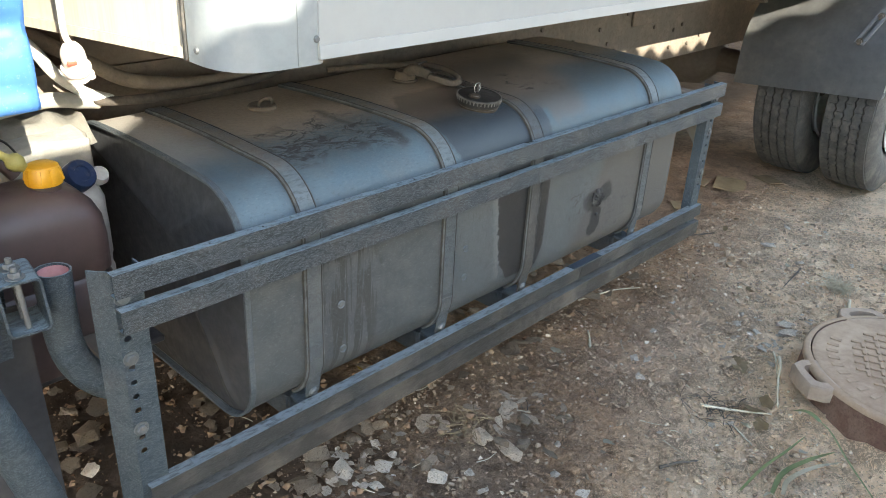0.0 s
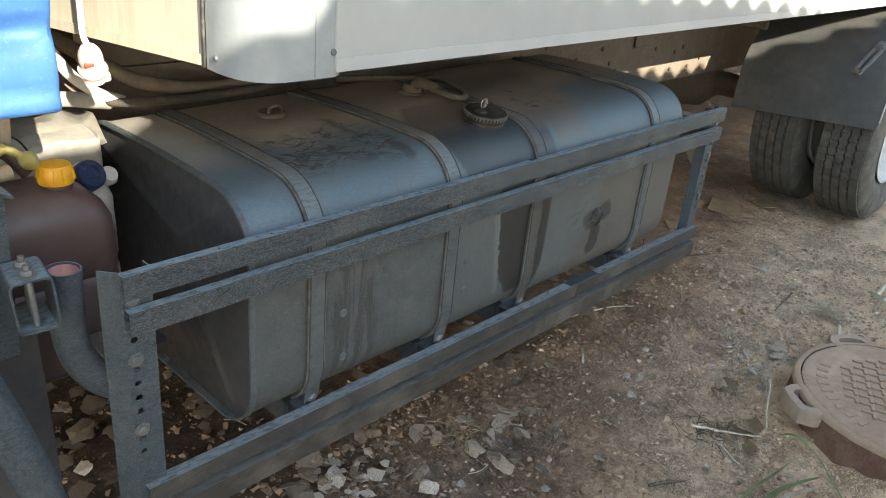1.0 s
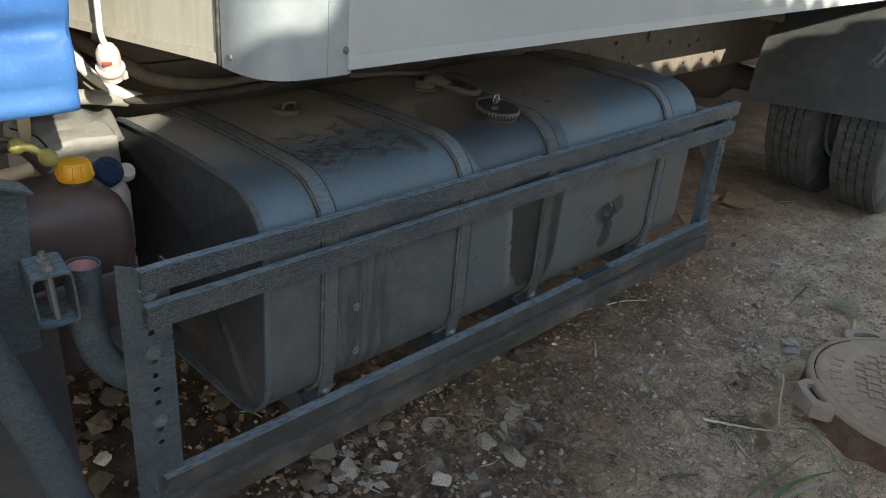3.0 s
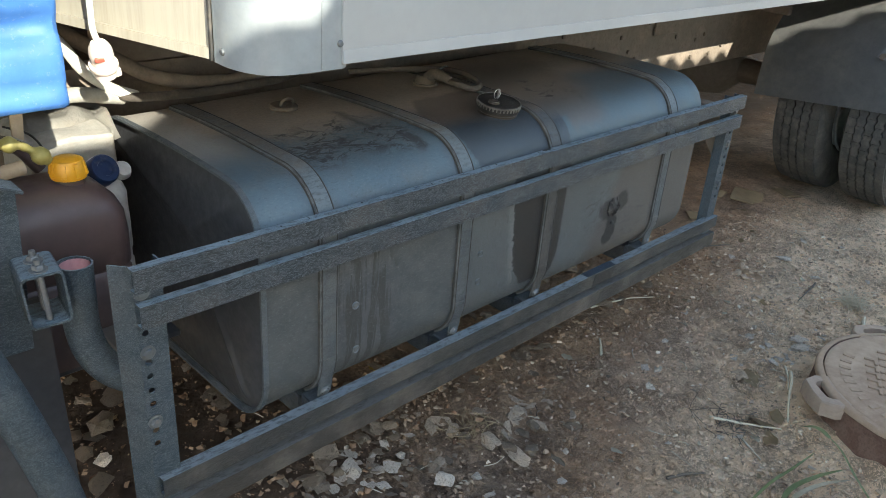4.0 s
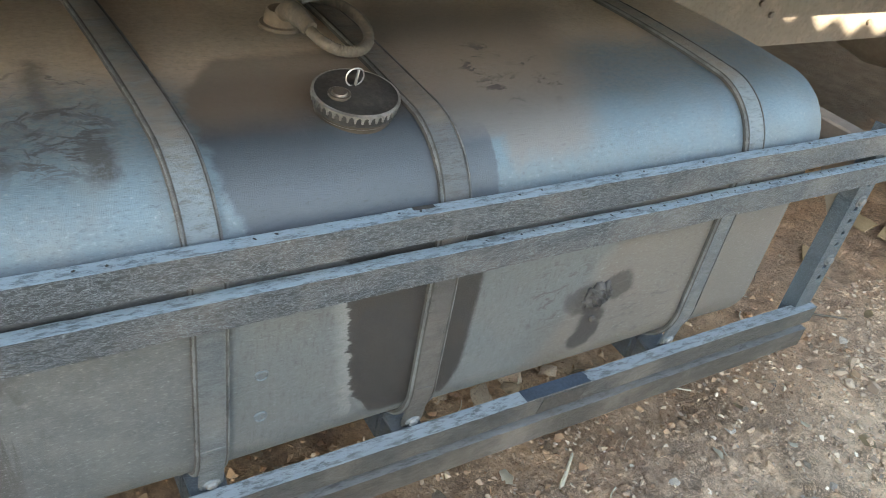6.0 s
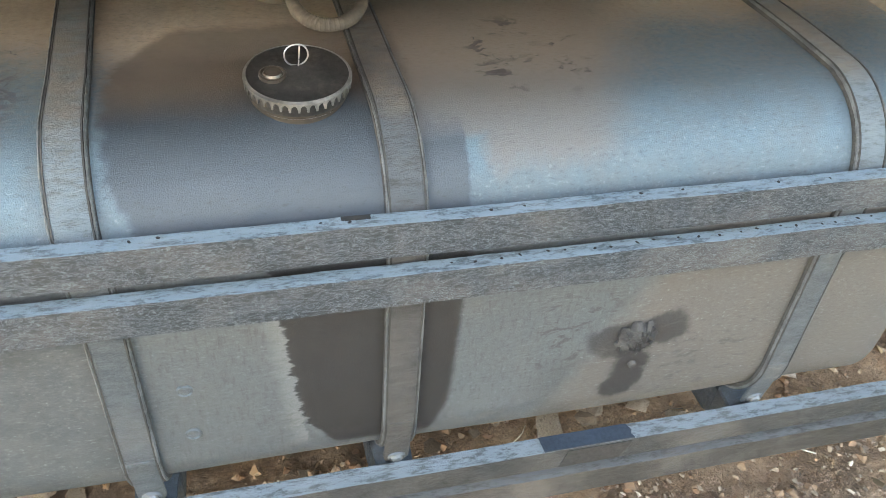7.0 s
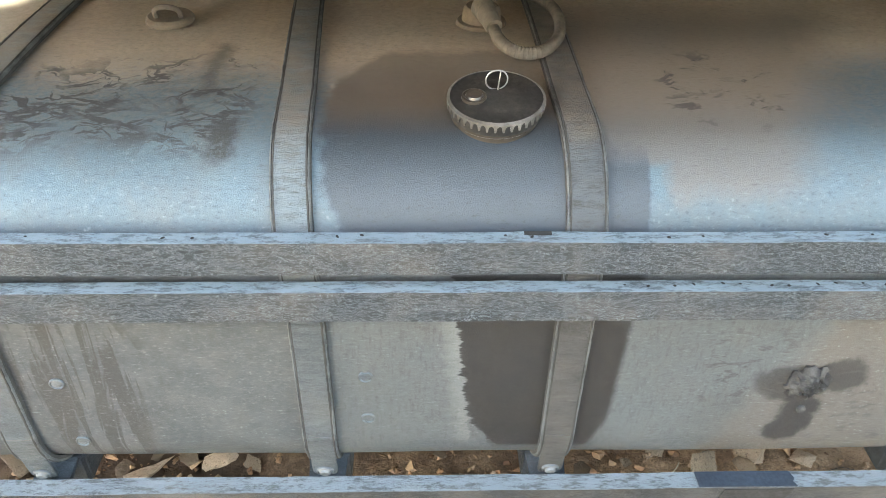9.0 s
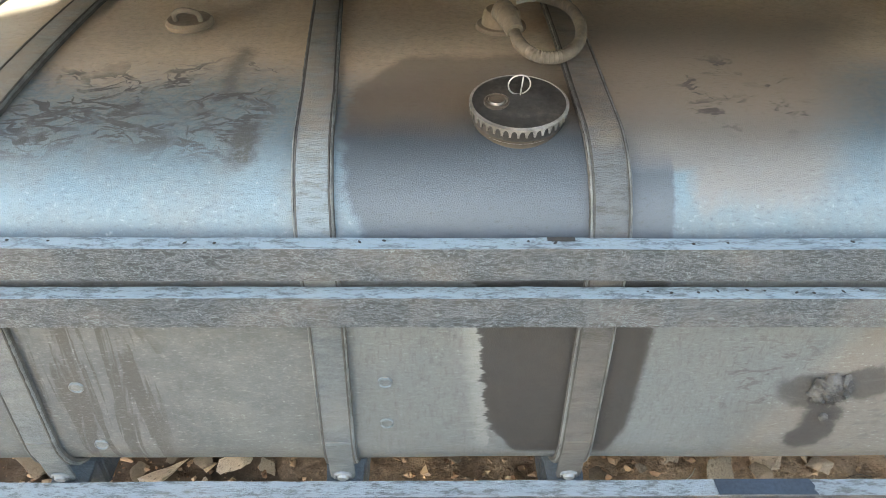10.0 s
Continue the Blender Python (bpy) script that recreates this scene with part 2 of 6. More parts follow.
    col = k.mix(k.step(grain, 0.34, 0.46, 0.30, 0.0), col, k.mix(0.6, col, (0.03, 0.03, 0.03)))
    dry = k.math("SUBTRACT", 1.0, times(more(more(wet, oil), times(wide, 0.8)), 0.92))
    col = k.mix(times(k.step(brush, 0.54, 0.72, 0.0, 0.40), dry), col, (0.32, 0.355, 0.37))
    fleck = k.step(k.cells(uv, 26), 0.0, 0.05, 1.0, 0.0)
    col = k.mix(times(fleck, k.step(blot, 0.54, 0.64, 0.0, 0.35)), col, (0.5, 0.5, 0.48))
    speck = times(k.step(k.cells(uv, 88), 0.06, 0.17, 1.0, 0.0), k.step(k.noise(uv, 30, 4, 0.7), 0.46, 0.60), k.step(s[1], 0.92, 1.0, 1.0, 0.15), dry)
    col = k.mix(times(speck, 0.30), col, (0.36, 0.38, 0.385))
    col = k.mix(0.23, col, (0.012, 0.013, 0.015))
    film_all = more(more(top, times(dusty, 0.9)), more(film, rub))
    metal = times(k.step(film_all, 0.0, 0.9, 0.30, 0.0), k.step(more(down, more(wide, oil)), 0.0, 1.0, 1.0, 0.15))
    rough = k.step(plus(cloud, times(film_all, 0.5)), 0.2, 1.2, 0.46, 0.78)
    rough = plus(rough, times(shoulder, k.step(s[1], 0.94, 1.05, -0.10, -0.04)))
    h = plus(times(brush, 0.5), grain, times(blot, 0.7))
    return k.done(col, rough, metal, k.bump(h, 0.6, 0.0018))


def soil():
    """Grey-brown trodden earth with crumbs and dark mottles, paler and sandy by the manhole, redder and looser under
    the tank; shade by the truck and stronger daylight by the manhole are put into its colour.
    """
    k = Mat("trodden_soil")
    co = k.co()
    p = k.xyz(co)
    big, mid = k.noise(co, 1.9, 5, 0.65), k.noise(co, 11, 7, 0.75, 0.5)
    fine, grit = k.noise(co, 75, 7, 0.8, 0.4), k.noise(co, 330, 4, 0.75)
    clump = k.noise(co, 34, 5, 0.7, 0.6)
    crumb = k.cells(co, 60)
    y = k.math("ADD", p[1], k.math("MULTIPLY", k.math("SUBTRACT", mid, 0.5), 0.55))
    col = k.mix(k.step(mid, 0.32, 0.68), (0.44, 0.262, 0.152), (0.70, 0.455, 0.275))
    col = k.mix(k.step(big, 0.40, 0.62, 0.0, 0.75), col, (0.74, 0.525, 0.36))
    # sandy earth by the manhole, made paler still to carry its stronger daylight
    sandy = k.math("ADD", y, k.math("MULTIPLY", k.math("SUBTRACT", p[0], 1.9), -0.30))
    col = k.mix(k.step(sandy, -0.42, 0.06, 0.92, 0.0), col, k.mix(k.step(mid, 0.35, 0.65), (0.86, 0.61, 0.395), (0.97, 0.74, 0.51)))
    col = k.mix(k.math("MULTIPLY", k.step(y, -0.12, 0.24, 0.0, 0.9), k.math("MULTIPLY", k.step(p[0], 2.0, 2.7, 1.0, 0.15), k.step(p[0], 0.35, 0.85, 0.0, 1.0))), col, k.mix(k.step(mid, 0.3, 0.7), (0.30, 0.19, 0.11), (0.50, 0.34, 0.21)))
    keep = k.step(sandy, -0.48, 0.10, 0.16, 1.0)
    col = k.mix(k.math("MULTIPLY", keep, k.step(clump, 0.34, 0.48, 0.5, 0.0)), col, (0.20, 0.138, 0.093))
    col = k.mix(k.math("MULTIPLY", keep, k.step(fine, 0.30, 0.50, 0.75, 0.0)), col, (0.17, 0.114, 0.073))
    col = k.mix(k.math("MULTIPLY", keep, k.step(grit, 0.36, 0.46, 0.6, 0.0)), col, (0.13, 0.092, 0.064))
    col = k.mix(k.math("MULTIPLY", k.step(grit, 0.60, 0.70, 0.0, 0.7), k.step(y, -0.05, 0.2, 1.0, 0.3)), col, (0.64, 0.565, 0.47))
    wavy = k.node("ShaderNodeVectorMath", Vector=co)
    wavy.operation = "ADD"
    k.put(wavy.inputs[1], k.node("ShaderNodeTexNoise", Vector=co, Scale=9.0, Detail=4.0).outputs["Color"])
    split = k.step(k.cells(wavy.outputs[0], 9, "DISTANCE_TO_EDGE"), 0.0, 0.035, 1.0, 0.0)
    split = k.math("MULTIPLY", split, k.step(k.noise(co, 4, 4), 0.48, 0.58))
    col = k.mix(k.math("MULTIPLY", split, 0.6), col, (0.13, 0.088, 0.06))
    damp = k.step(k.noise(co, 3.2, 6, 0.7, 0.4), 0.50, 0.62)
    col = k.mix(k.math("MULTIPLY", k.math("MULTIPLY", damp, keep), 0.42), col, (0.20, 0.138, 0.098))
    # shade under the tank's front end, put into the earth's colour
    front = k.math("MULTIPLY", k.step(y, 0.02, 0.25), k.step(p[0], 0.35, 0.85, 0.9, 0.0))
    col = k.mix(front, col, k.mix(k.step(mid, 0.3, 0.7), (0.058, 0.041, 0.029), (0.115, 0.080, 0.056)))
    # deep shade under the truck, put into the colour of the far earth
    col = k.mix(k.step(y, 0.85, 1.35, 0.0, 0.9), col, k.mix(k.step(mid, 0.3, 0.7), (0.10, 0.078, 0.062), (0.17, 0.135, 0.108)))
    lump = k.math("MULTIPLY", k.step(k.cells(wavy.outputs[0], 34), 0.30, 0.62), k.step(k.noise(co, 6, 4, 0.65), 0.44, 0.58))
    col = k.mix(k.math("MULTIPLY", lump, 0.6), col, (0.17, 0.118, 0.08))
    # dark strip beside the guard: soiled earth and the truck's shade in one colour
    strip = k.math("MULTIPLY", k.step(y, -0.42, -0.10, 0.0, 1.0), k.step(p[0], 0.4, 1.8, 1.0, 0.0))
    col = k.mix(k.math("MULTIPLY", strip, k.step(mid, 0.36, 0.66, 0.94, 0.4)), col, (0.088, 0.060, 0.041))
    h = k.math("ADD", k.math("MULTIPLY", fine, 1.2), k.math("ADD", k.math("MULTIPLY", grit, 0.5), k.math("MULTIPLY", mid, 1.8)))
    h = k.math("SUBTRACT", h, k.math("MULTIPLY", split, 0.8))
    h = k.math("ADD", h, k.math("ADD", k.math("MULTIPLY", crumb, -0.5), k.math("MULTIPLY", clump, 1.2)))
    return k.done(col, 0.95, 0.0, k.bump(h, 1.0, 0.015), 0.2)


def stone_mat(name, a, b, dirt=0.8):
    k = Mat(name)
    co = k.co()
    r = k.random()
    n = k.noise(co, 45, 6, 0.7)
    col = k.mix(k.step(n, 0.3, 0.7), a, b)
    col = k.mix(k.step(r, 0.0, 1.0, 0.0, dirt), col, (0.16, 0.118, 0.08))
    col = k.mix(k.step(k.noise(co, 18, 5, 0.7), 0.42, 0.62, 0.0, dirt * 0.9), col, (0.18, 0.132, 0.09))
    pit = k.noise(k.co("Generated"), 9, 5, 0.75)
    col = k.mix(k.step(pit, 0.36, 0.46, 0.75, 0.0), col, (0.11, 0.082, 0.058))
    return k.done(col, 0.92, 0.0, k.bump(k.math("ADD", n, pit), 0.9, 0.006), 0.25)


def gravel_mat(name="gravel", warm=False):
    k = Mat(name)
    geo = k.node("ShaderNodeNewGeometry").outputs["Random Per Island"]
    n = k.noise(k.co(), 90, 5, 0.7)
    col = k.ramp(geo, (0.0, (0.26, 0.18, 0.12)), (0.4, (0.36, 0.258, 0.172)), (0.9, (0.46, 0.345, 0.235)), (1.0, (0.72, 0.60, 0.45)))
    if warm:
        col = k.ramp(geo, (0.0, (0.16, 0.085, 0.045)), (0.4, (0.33, 0.20, 0.115)), (0.88, (0.30, 0.20, 0.12)), (1.0, (0.38, 0.28, 0.18)))
    col = k.mix(k.step(n, 0.4, 0.7, 0.0, 0.4), col, (0.14, 0.11, 0.085))
    return k.done(col, 0.93, 0.0, k.bump(n, 0.6, 0.002), 0.25)


def white_panel():
    k = Mat("white_sheet_panel")
    co = k.co()
    scr = k.step(k.noise(k.co("Object", (9, 1, 30)), 3, 6, 0.75, 1.5), 0.66, 0.70)
    wash = k.noise(co, 3.5, 6, 0.7)
    col = k.mix(k.step(wash, 0.3, 0.75, 0.0, 0.7), (0.35, 0.365, 0.362), (0.29, 0.298, 0.29))
    col = k.mix(k.math("MULTIPLY", scr, 0.45), col, (0.30, 0.29, 0.27))
    col = k.mix(k.step(k.noise(co, 120, 4, 0.8), 0.66, 0.74, 0.0, 0.5), col, (0.40, 0.35, 0.28))
    return k.done(col, k.step(wash, 0.2, 0.8, 0.38, 0.55), 0.0, k.bump(k.noise(co, 6, 3), 0.15, 0.004))


def cream_panel():
    k = Mat("cream_sheet_panel")
    drip = k.noise(k.co("Object", (30, 30, 2.0)), 1.2, 6, 0.75)
    col = k.mix(k.step(drip, 0.4, 0.75, 0.0, 0.75), (0.36, 0.335, 0.27), (0.26, 0.23, 0.175))
    return k.done(col, 0.6, 0.0, k.bump(drip, 0.2, 0.001))


def blue_mat():
    k = Mat("blue_paint")
    co = k.co()
    n, f = k.noise(co, 7, 5, 0.7), k.noise(co, 140, 5, 0.7)
    col = k.mix(k.step(n, 0.3, 0.7), (0.07, 0.20, 0.50), (0.10, 0.27, 0.60))
    col = k.mix(k.step(f, 0.55, 0.75, 0.0, 0.45), col, (0.34, 0.42, 0.52))
    return k.done(col, 0.5, 0.0, k.bump(f, 0.25, 0.001))


def rusty(name, paint, rust, amount=0.5, scale=12):
    k = Mat(name)
    co = k.co()
    n = k.noise(co, scale, 7, 0.72)
    f = k.noise(co, scale * 9, 5, 0.7)
    col = k.mix(k.step(n, 0.62 - amount * 0.35, 0.74 - amount * 0.2), paint, rust)
    col = k.mix(k.step(f, 0.45, 0.7, 0.0, 0.5), col, tuple(x * 0.5 for x in rust))
    return k.done(col, 0.8, 0.1, k.bump(k.math("ADD", n, k.math("MULTIPLY", f, 0.6)), 0.6, 0.003), 0.3)


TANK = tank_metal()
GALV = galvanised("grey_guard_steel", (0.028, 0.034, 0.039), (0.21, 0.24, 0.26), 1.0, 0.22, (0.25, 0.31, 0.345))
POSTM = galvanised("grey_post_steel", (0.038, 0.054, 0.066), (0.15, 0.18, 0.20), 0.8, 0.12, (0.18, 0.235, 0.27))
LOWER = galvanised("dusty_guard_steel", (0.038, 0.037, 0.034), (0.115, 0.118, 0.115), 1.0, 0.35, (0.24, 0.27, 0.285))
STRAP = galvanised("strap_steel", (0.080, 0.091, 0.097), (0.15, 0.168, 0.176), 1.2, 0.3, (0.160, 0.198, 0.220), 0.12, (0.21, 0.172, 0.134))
FOOTM = galvanised("blue_grey_bracket", (0.068, 0.084, 0.097), (0.15, 0.175, 0.19), 1.0, 0.3)
ENDM = plain("tank_end_black", (0.030, 0.031, 0.034), (0.048, 0.049, 0.053), 0.55, 0.05, 14, 0.3, 0.002, 0.2, (0.08, 0.076, 0.070))
RUBBER = plain("black_rubber", (0.028, 0.027, 0.026), (0.05, 0.047, 0.043), 0.75, 0, 40, 0.4, 0.001, 0.45, (0.17, 0.15, 0.125))
STRIP = plain("rubber_strip", (0.034, 0.033, 0.031), (0.062, 0.058, 0.053), 0.85, 0, 160, 0.8, 0.002, 0.4, (0.09, 0.08, 0.068))
TYREM = plain("tyre_rubber", (0.065, 0.061, 0.055), (0.10, 0.094, 0.085), 0.85, 0, 30, 0.5, 0.002, 0.6, (0.17, 0.15, 0.125))
CAPM = plain("cap_black", (0.016, 0.015, 0.014), (0.030, 0.028, 0.026), 0.5, 0, 60, 0.3, 0.001, 0.35, (0.10, 0.085, 0.07))
CAPRIM = plain("cap_worn_metal", (0.13, 0.125, 0.116), (0.34, 0.33, 0.31), 0.42, 0.6, 80, 0.3, 0.0006, 0.2)
NECKM = plain("neck_metal", (0.065, 0.055, 0.045), (0.11, 0.096, 0.08), 0.36, 0.55, 40, 0.3, 0.001, 0.5, (0.16, 0.11, 0.075))
STEEL = plain("bare_steel", (0.40, 0.40, 0.40), (0.52, 0.52, 0.51), 0.35, 0.9, 60, 0.2, 0.0005)
ZINC = plain("zinc_bolt", (0.12, 0.127, 0.13), (0.17, 0.178, 0.18), 0.5, 0.4, 60, 0.3, 0.0008, 0.3)
HOSEM = plain("dusty_hose", (0.07, 0.058, 0.046), (0.12, 0.096, 0.075), 0.8, 0, 50, 0.4, 0.001, 0.45, (0.20, 0.155, 0.11))
WHITE, CREAM, BLUE = white_panel(), cream_panel(), blue_mat()
# corner sheet: the white toned down and bluer, its shade put into the colour
CORNER = plain("shaded_white_sheet", (0.24, 0.262, 0.268), (0.285, 0.302, 0.305), 0.5, 0, 7, 0.15, 0.002, 0.35, (0.30, 0.29, 0.27))
CHASSIS = rusty("brown_chassis_paint", (0.20, 0.165, 0.130), (0.25, 0.20, 0.155), 0.5, 9)
UNDER = plain("underside_boards", (0.15, 0.12, 0.095), (0.20, 0.165, 0.13), 0.85, 0, 12, 0.4, 0.004, 0.4, (0.12, 0.095, 0.07))
FLAPM = plain("mudguard_plastic", (0.15, 0.15, 0.148), (0.19, 0.19, 0.185), 0.6, 0, 8, 0.25, 0.003, 0.5, (0.27, 0.255, 0.22))
RIMM = plain("white_wheel_paint", (0.62, 0.62, 0.60), (0.7, 0.7, 0.68), 0.5, 0, 12, 0.2, 0.001, 0.4, (0.35, 0.31, 0.26))
CANM = plain("brown_plastic", (0.062, 0.042, 0.040), (0.085, 0.058, 0.054), 0.42, 0, 10, 0.15, 0.001, 0.3, (0.14, 0.115, 0.10))
YELLOW = plain("yellow_plastic", (0.62, 0.30, 0.012), (0.70, 0.37, 0.02), 0.4, 0, 20, 0.15, 0.001, 0.3, (0.45, 0.28, 0.08))
BRASS = plain("yellow_green_fitting", (0.30, 0.27, 0.08), (0.42, 0.36, 0.12), 0.5, 0.1, 40, 0.3, 0.001, 0.4, (0.34, 0.27, 0.17))
TAN = plain("tan_hose", (0.34, 0.26, 0.17), (0.42, 0.33, 0.22), 0.7, 0, 30, 0.3, 0.001, 0.4)
DKBLUE = plain("dark_blue_plastic", (0.008, 0.022, 0.07), (0.014, 0.034, 0.095), 0.5, 0, 20, 0.2, 0.001, 0.2)
MILK = plain("milky_plastic", (0.42, 0.44, 0.44), (0.52, 0.53, 0.52), 0.5, 0, 20, 0.2, 0.001, 0.4, (0.3, 0.27, 0.23))
PINKW = plain("pale_plug_plastic", (0.62, 0.53, 0.48), (0.70, 0.63, 0.57), 0.5, 0, 25, 0.2, 0.001, 0.4, (0.48, 0.36, 0.28))
REDM = plain("red_plastic", (0.38, 0.09, 0.06), (0.45, 0.13, 0.09), 0.5, 0, 20, 0.2, 0.001, 0.3)
PINK = plain("pink_primer", (0.45, 0.24, 0.25), (0.52, 0.30, 0.30), 0.7, 0, 30, 0.3, 0.001, 0.3)
CABLE = plain("white_cable", (0.58, 0.57, 0.52), (0.66, 0.65, 0.6), 0.6, 0, 30, 0.2, 0.001, 0.3)
SACK = plain("dusty_white_sheet", (0.30, 0.285, 0.25), (0.40, 0.385, 0.345), 0.8, 0, 16, 0.5, 0.004, 0.5, (0.38, 0.33, 0.26))
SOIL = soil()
STONE = stone_mat("pale_stone", (0.60, 0.50, 0.395), (0.84, 0.735, 0.61), 0.35)
SLAB = stone_mat("grey_slab_stone", (0.48, 0.36, 0.255), (0.64, 0.50, 0.365), 0.3)
GRAVEL = gravel_mat()
WARMGRIT = gravel_mat("warm_gravel", True)
OILED = plain("oiled_steel", (0.034, 0.031, 0.028), (0.050, 0.046, 0.041), 0.6, 0.1, 60, 0.4, 0.001, 0.3, (0.075, 0.068, 0.060))
WRAP = plain("dark_blue_wrap", (0.020, 0.028, 0.039), (0.034, 0.046, 0.062), 0.6, 0, 60, 0.4, 0.001, 0.15, (0.08, 0.08, 0.08))
IRON = plain("dusty_cast_iron", (0.27, 0.185, 0.125), (0.35, 0.255, 0.175), 0.85, 0, 14, 0.5, 0.0015, 0.45, (0.43, 0.325, 0.23))
LUGM = plain("lug_cast_iron", (0.27, 0.20, 0.15), (0.35, 0.265, 0.195), 0.85, 0, 18, 0.4, 0.002, 0.4, (0.20, 0.135, 0.10))
IRONSIDE = rusty("rusty_cast_iron", (0.16, 0.10, 0.072), (0.11, 0.058, 0.042), 0.6, 16)
STRAW = plain("dry_straw", (0.42, 0.36, 0.25), (0.55, 0.49, 0.37), 0.8, 0, 60, 0.3, 0.001)
TWIG = plain("dark_twig", (0.07, 0.055, 0.042), (0.12, 0.095, 0.07), 0.9, 0, 60, 0.6, 0.001)
LEAFG = plain("green_blade", (0.155, 0.19, 0.075), (0.25, 0.28, 0.12), 0.5, 0, 40, 0.2, 0.0006)
LEAFB = plain("dry_leaf", (0.24, 0.17, 0.09), (0.34, 0.25, 0.14), 0.8, 0, 50, 0.4, 0.001)
ORANGE = plain("yellow_leaf", (0.50, 0.33, 0.06), (0.58, 0.40, 0.10), 0.7, 0, 50, 0.3, 0.001)
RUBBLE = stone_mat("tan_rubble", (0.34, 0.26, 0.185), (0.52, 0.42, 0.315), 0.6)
WALLM = plain("blocker_plaster", (0.30, 0.25, 0.20), (0.38, 0.32, 0.26), 0.9, 0, 6, 0.5, 0.006, 0.4)
SLATE = plain("grey_slate_sheet", (0.38, 0.375, 0.36), (0.46, 0.455, 0.44), 0.85, 0, 8, 0.3, 0.004, 0.3)
HOLE = plain("dark_recess", (0.02, 0.018, 0.016), (0.03, 0.026, 0.022), 0.9)
CRUST = plain("drain_crust", (0.022, 0.020, 0.018), (0.085, 0.080, 0.074), 0.9, 0, 180, 0.8, 0.002)
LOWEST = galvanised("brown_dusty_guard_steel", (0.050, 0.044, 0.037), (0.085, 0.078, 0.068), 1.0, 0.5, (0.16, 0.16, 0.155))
# unseen underside, pale by choice so it bounces light onto the tank top
UNDERBOX = plain("box_underside", (0.26, 0.235, 0.205), (0.34, 0.31, 0.27), 0.85, 0, 8, 0.4, 0.004, 0.4, (0.22, 0.18, 0.14))
DUSTED = plain("dust_covered_fitting", (0.115, 0.085, 0.06), (0.17, 0.128, 0.09), 0.9, 0, 50, 0.5, 0.002, 0.4, (0.14, 0.105, 0.075))
RIMSTEEL = galvanised("tank_rim_sheet", (0.080, 0.096, 0.106), (0.16, 0.18, 0.192), 1.2, 0.25)
DARKRUBBLE = stone_mat("dark_brown_rubble", (0.17, 0.125, 0.088), (0.30, 0.235, 0.17), 0.75)
DUSTYHOSE = plain("light_dusty_hose", (0.13, 0.105, 0.08), (0.19, 0.155, 0.12), 0.85, 0, 50, 0.4, 0.001, 0.35, (0.24, 0.19, 0.145))
AIRHOSE = plain("dark_dusty_hose", (0.042, 0.034, 0.027), (0.075, 0.060, 0.047), 0.85, 0, 50, 0.4, 0.001, 0.35, (0.12, 0.092, 0.066))
BEAD = plain("frayed_edge_bead", (0.070, 0.074, 0.074), (0.145, 0.152, 0.152), 0.7, 0.1, 160, 0.9, 0.002, 0.25, (0.26, 0.26, 0.25))
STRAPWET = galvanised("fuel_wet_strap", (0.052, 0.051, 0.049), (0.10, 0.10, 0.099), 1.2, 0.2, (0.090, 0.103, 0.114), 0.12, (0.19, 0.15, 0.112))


# ---------- building helpers ----------
BASE = {}


def thing(name, at, label, category, group="", kind=""):
    ob = new(name)
    ob.location = at
    ob.empty_display_size = 0.05
    BASE[ob] = Vector(at)
    return tagged(ob, label, category, group, kind)


def finish(bm, name, material, angle=38):
    me = bpy.data.meshes.new(name)
    bmesh.ops.recalc_face_normals(bm, faces=bm.faces)
    bm.to_mesh(me)
    bm.free()
    me.materials.append(material)
    me.polygons.foreach_set("use_smooth", [True] * len(me.polygons))
    me.set_sharp_from_angle(angle=radians(angle))
    return me


def part(name, bm, material, parent, label="", angle=38):
    """Links a bmesh, in world places, as one mesh under a thing or part."""
    root = BASE[parent]
    bmesh.ops.translate(bm, verts=bm.verts, vec=-root)
    ob = new(name, finish(bm, name, material, angle))
    ob.parent = parent
    BASE[ob] = root
    return tagged(ob, label)


def solid(name, bm, material, at, label, category, group="", kind="", angle=38):
    """A thing of one mesh, its origin at its base."""
    bmesh.ops.translate(bm, verts=bm.verts, vec=-Vector(at))
    ob = new(name, finish(bm, name, material, angle))
    ob.location = at
    BASE[ob] = Vector(at)
    return tagged(ob, label, category, group, kind)


def block(bm, lo, hi, bevel=0.0, segs=2, m=None):
    """A bevelled block between two corners, turned by m about its middle."""
    lo, hi = Vector(lo), Vector(hi)
    size, mid = hi - lo, (lo + hi) / 2
    got = bmesh.ops.create_cube(bm, size=1.0)["verts"]
    bmesh.ops.scale(bm, verts=got, vec=size)
    if bevel:
        edges = list({e for v in got for e in v.link_edges})
        made = bmesh.ops.bevel(bm, geom=edges, offset=bevel, segments=segs, profile=0.6, affect="EDGES", clamp_overlap=True)
        got = list(set(made["verts"]) | {v for v in got if v.is_valid})
        got = list({v for f in made["faces"] for v in f.verts} | set(got))
        todo, seen = list(got), set(got)
        while todo:
            for e in todo.pop().link_edges:
                for v in e.verts:
                    if v not in seen:
                        seen.add(v)
                        todo.append(v)
        got = list(seen)
    if m is not None:
        bmesh.ops.transform(bm, matrix=m, verts=got)
    bmesh.ops.translate(bm, verts=got, vec=mid)
    return bm


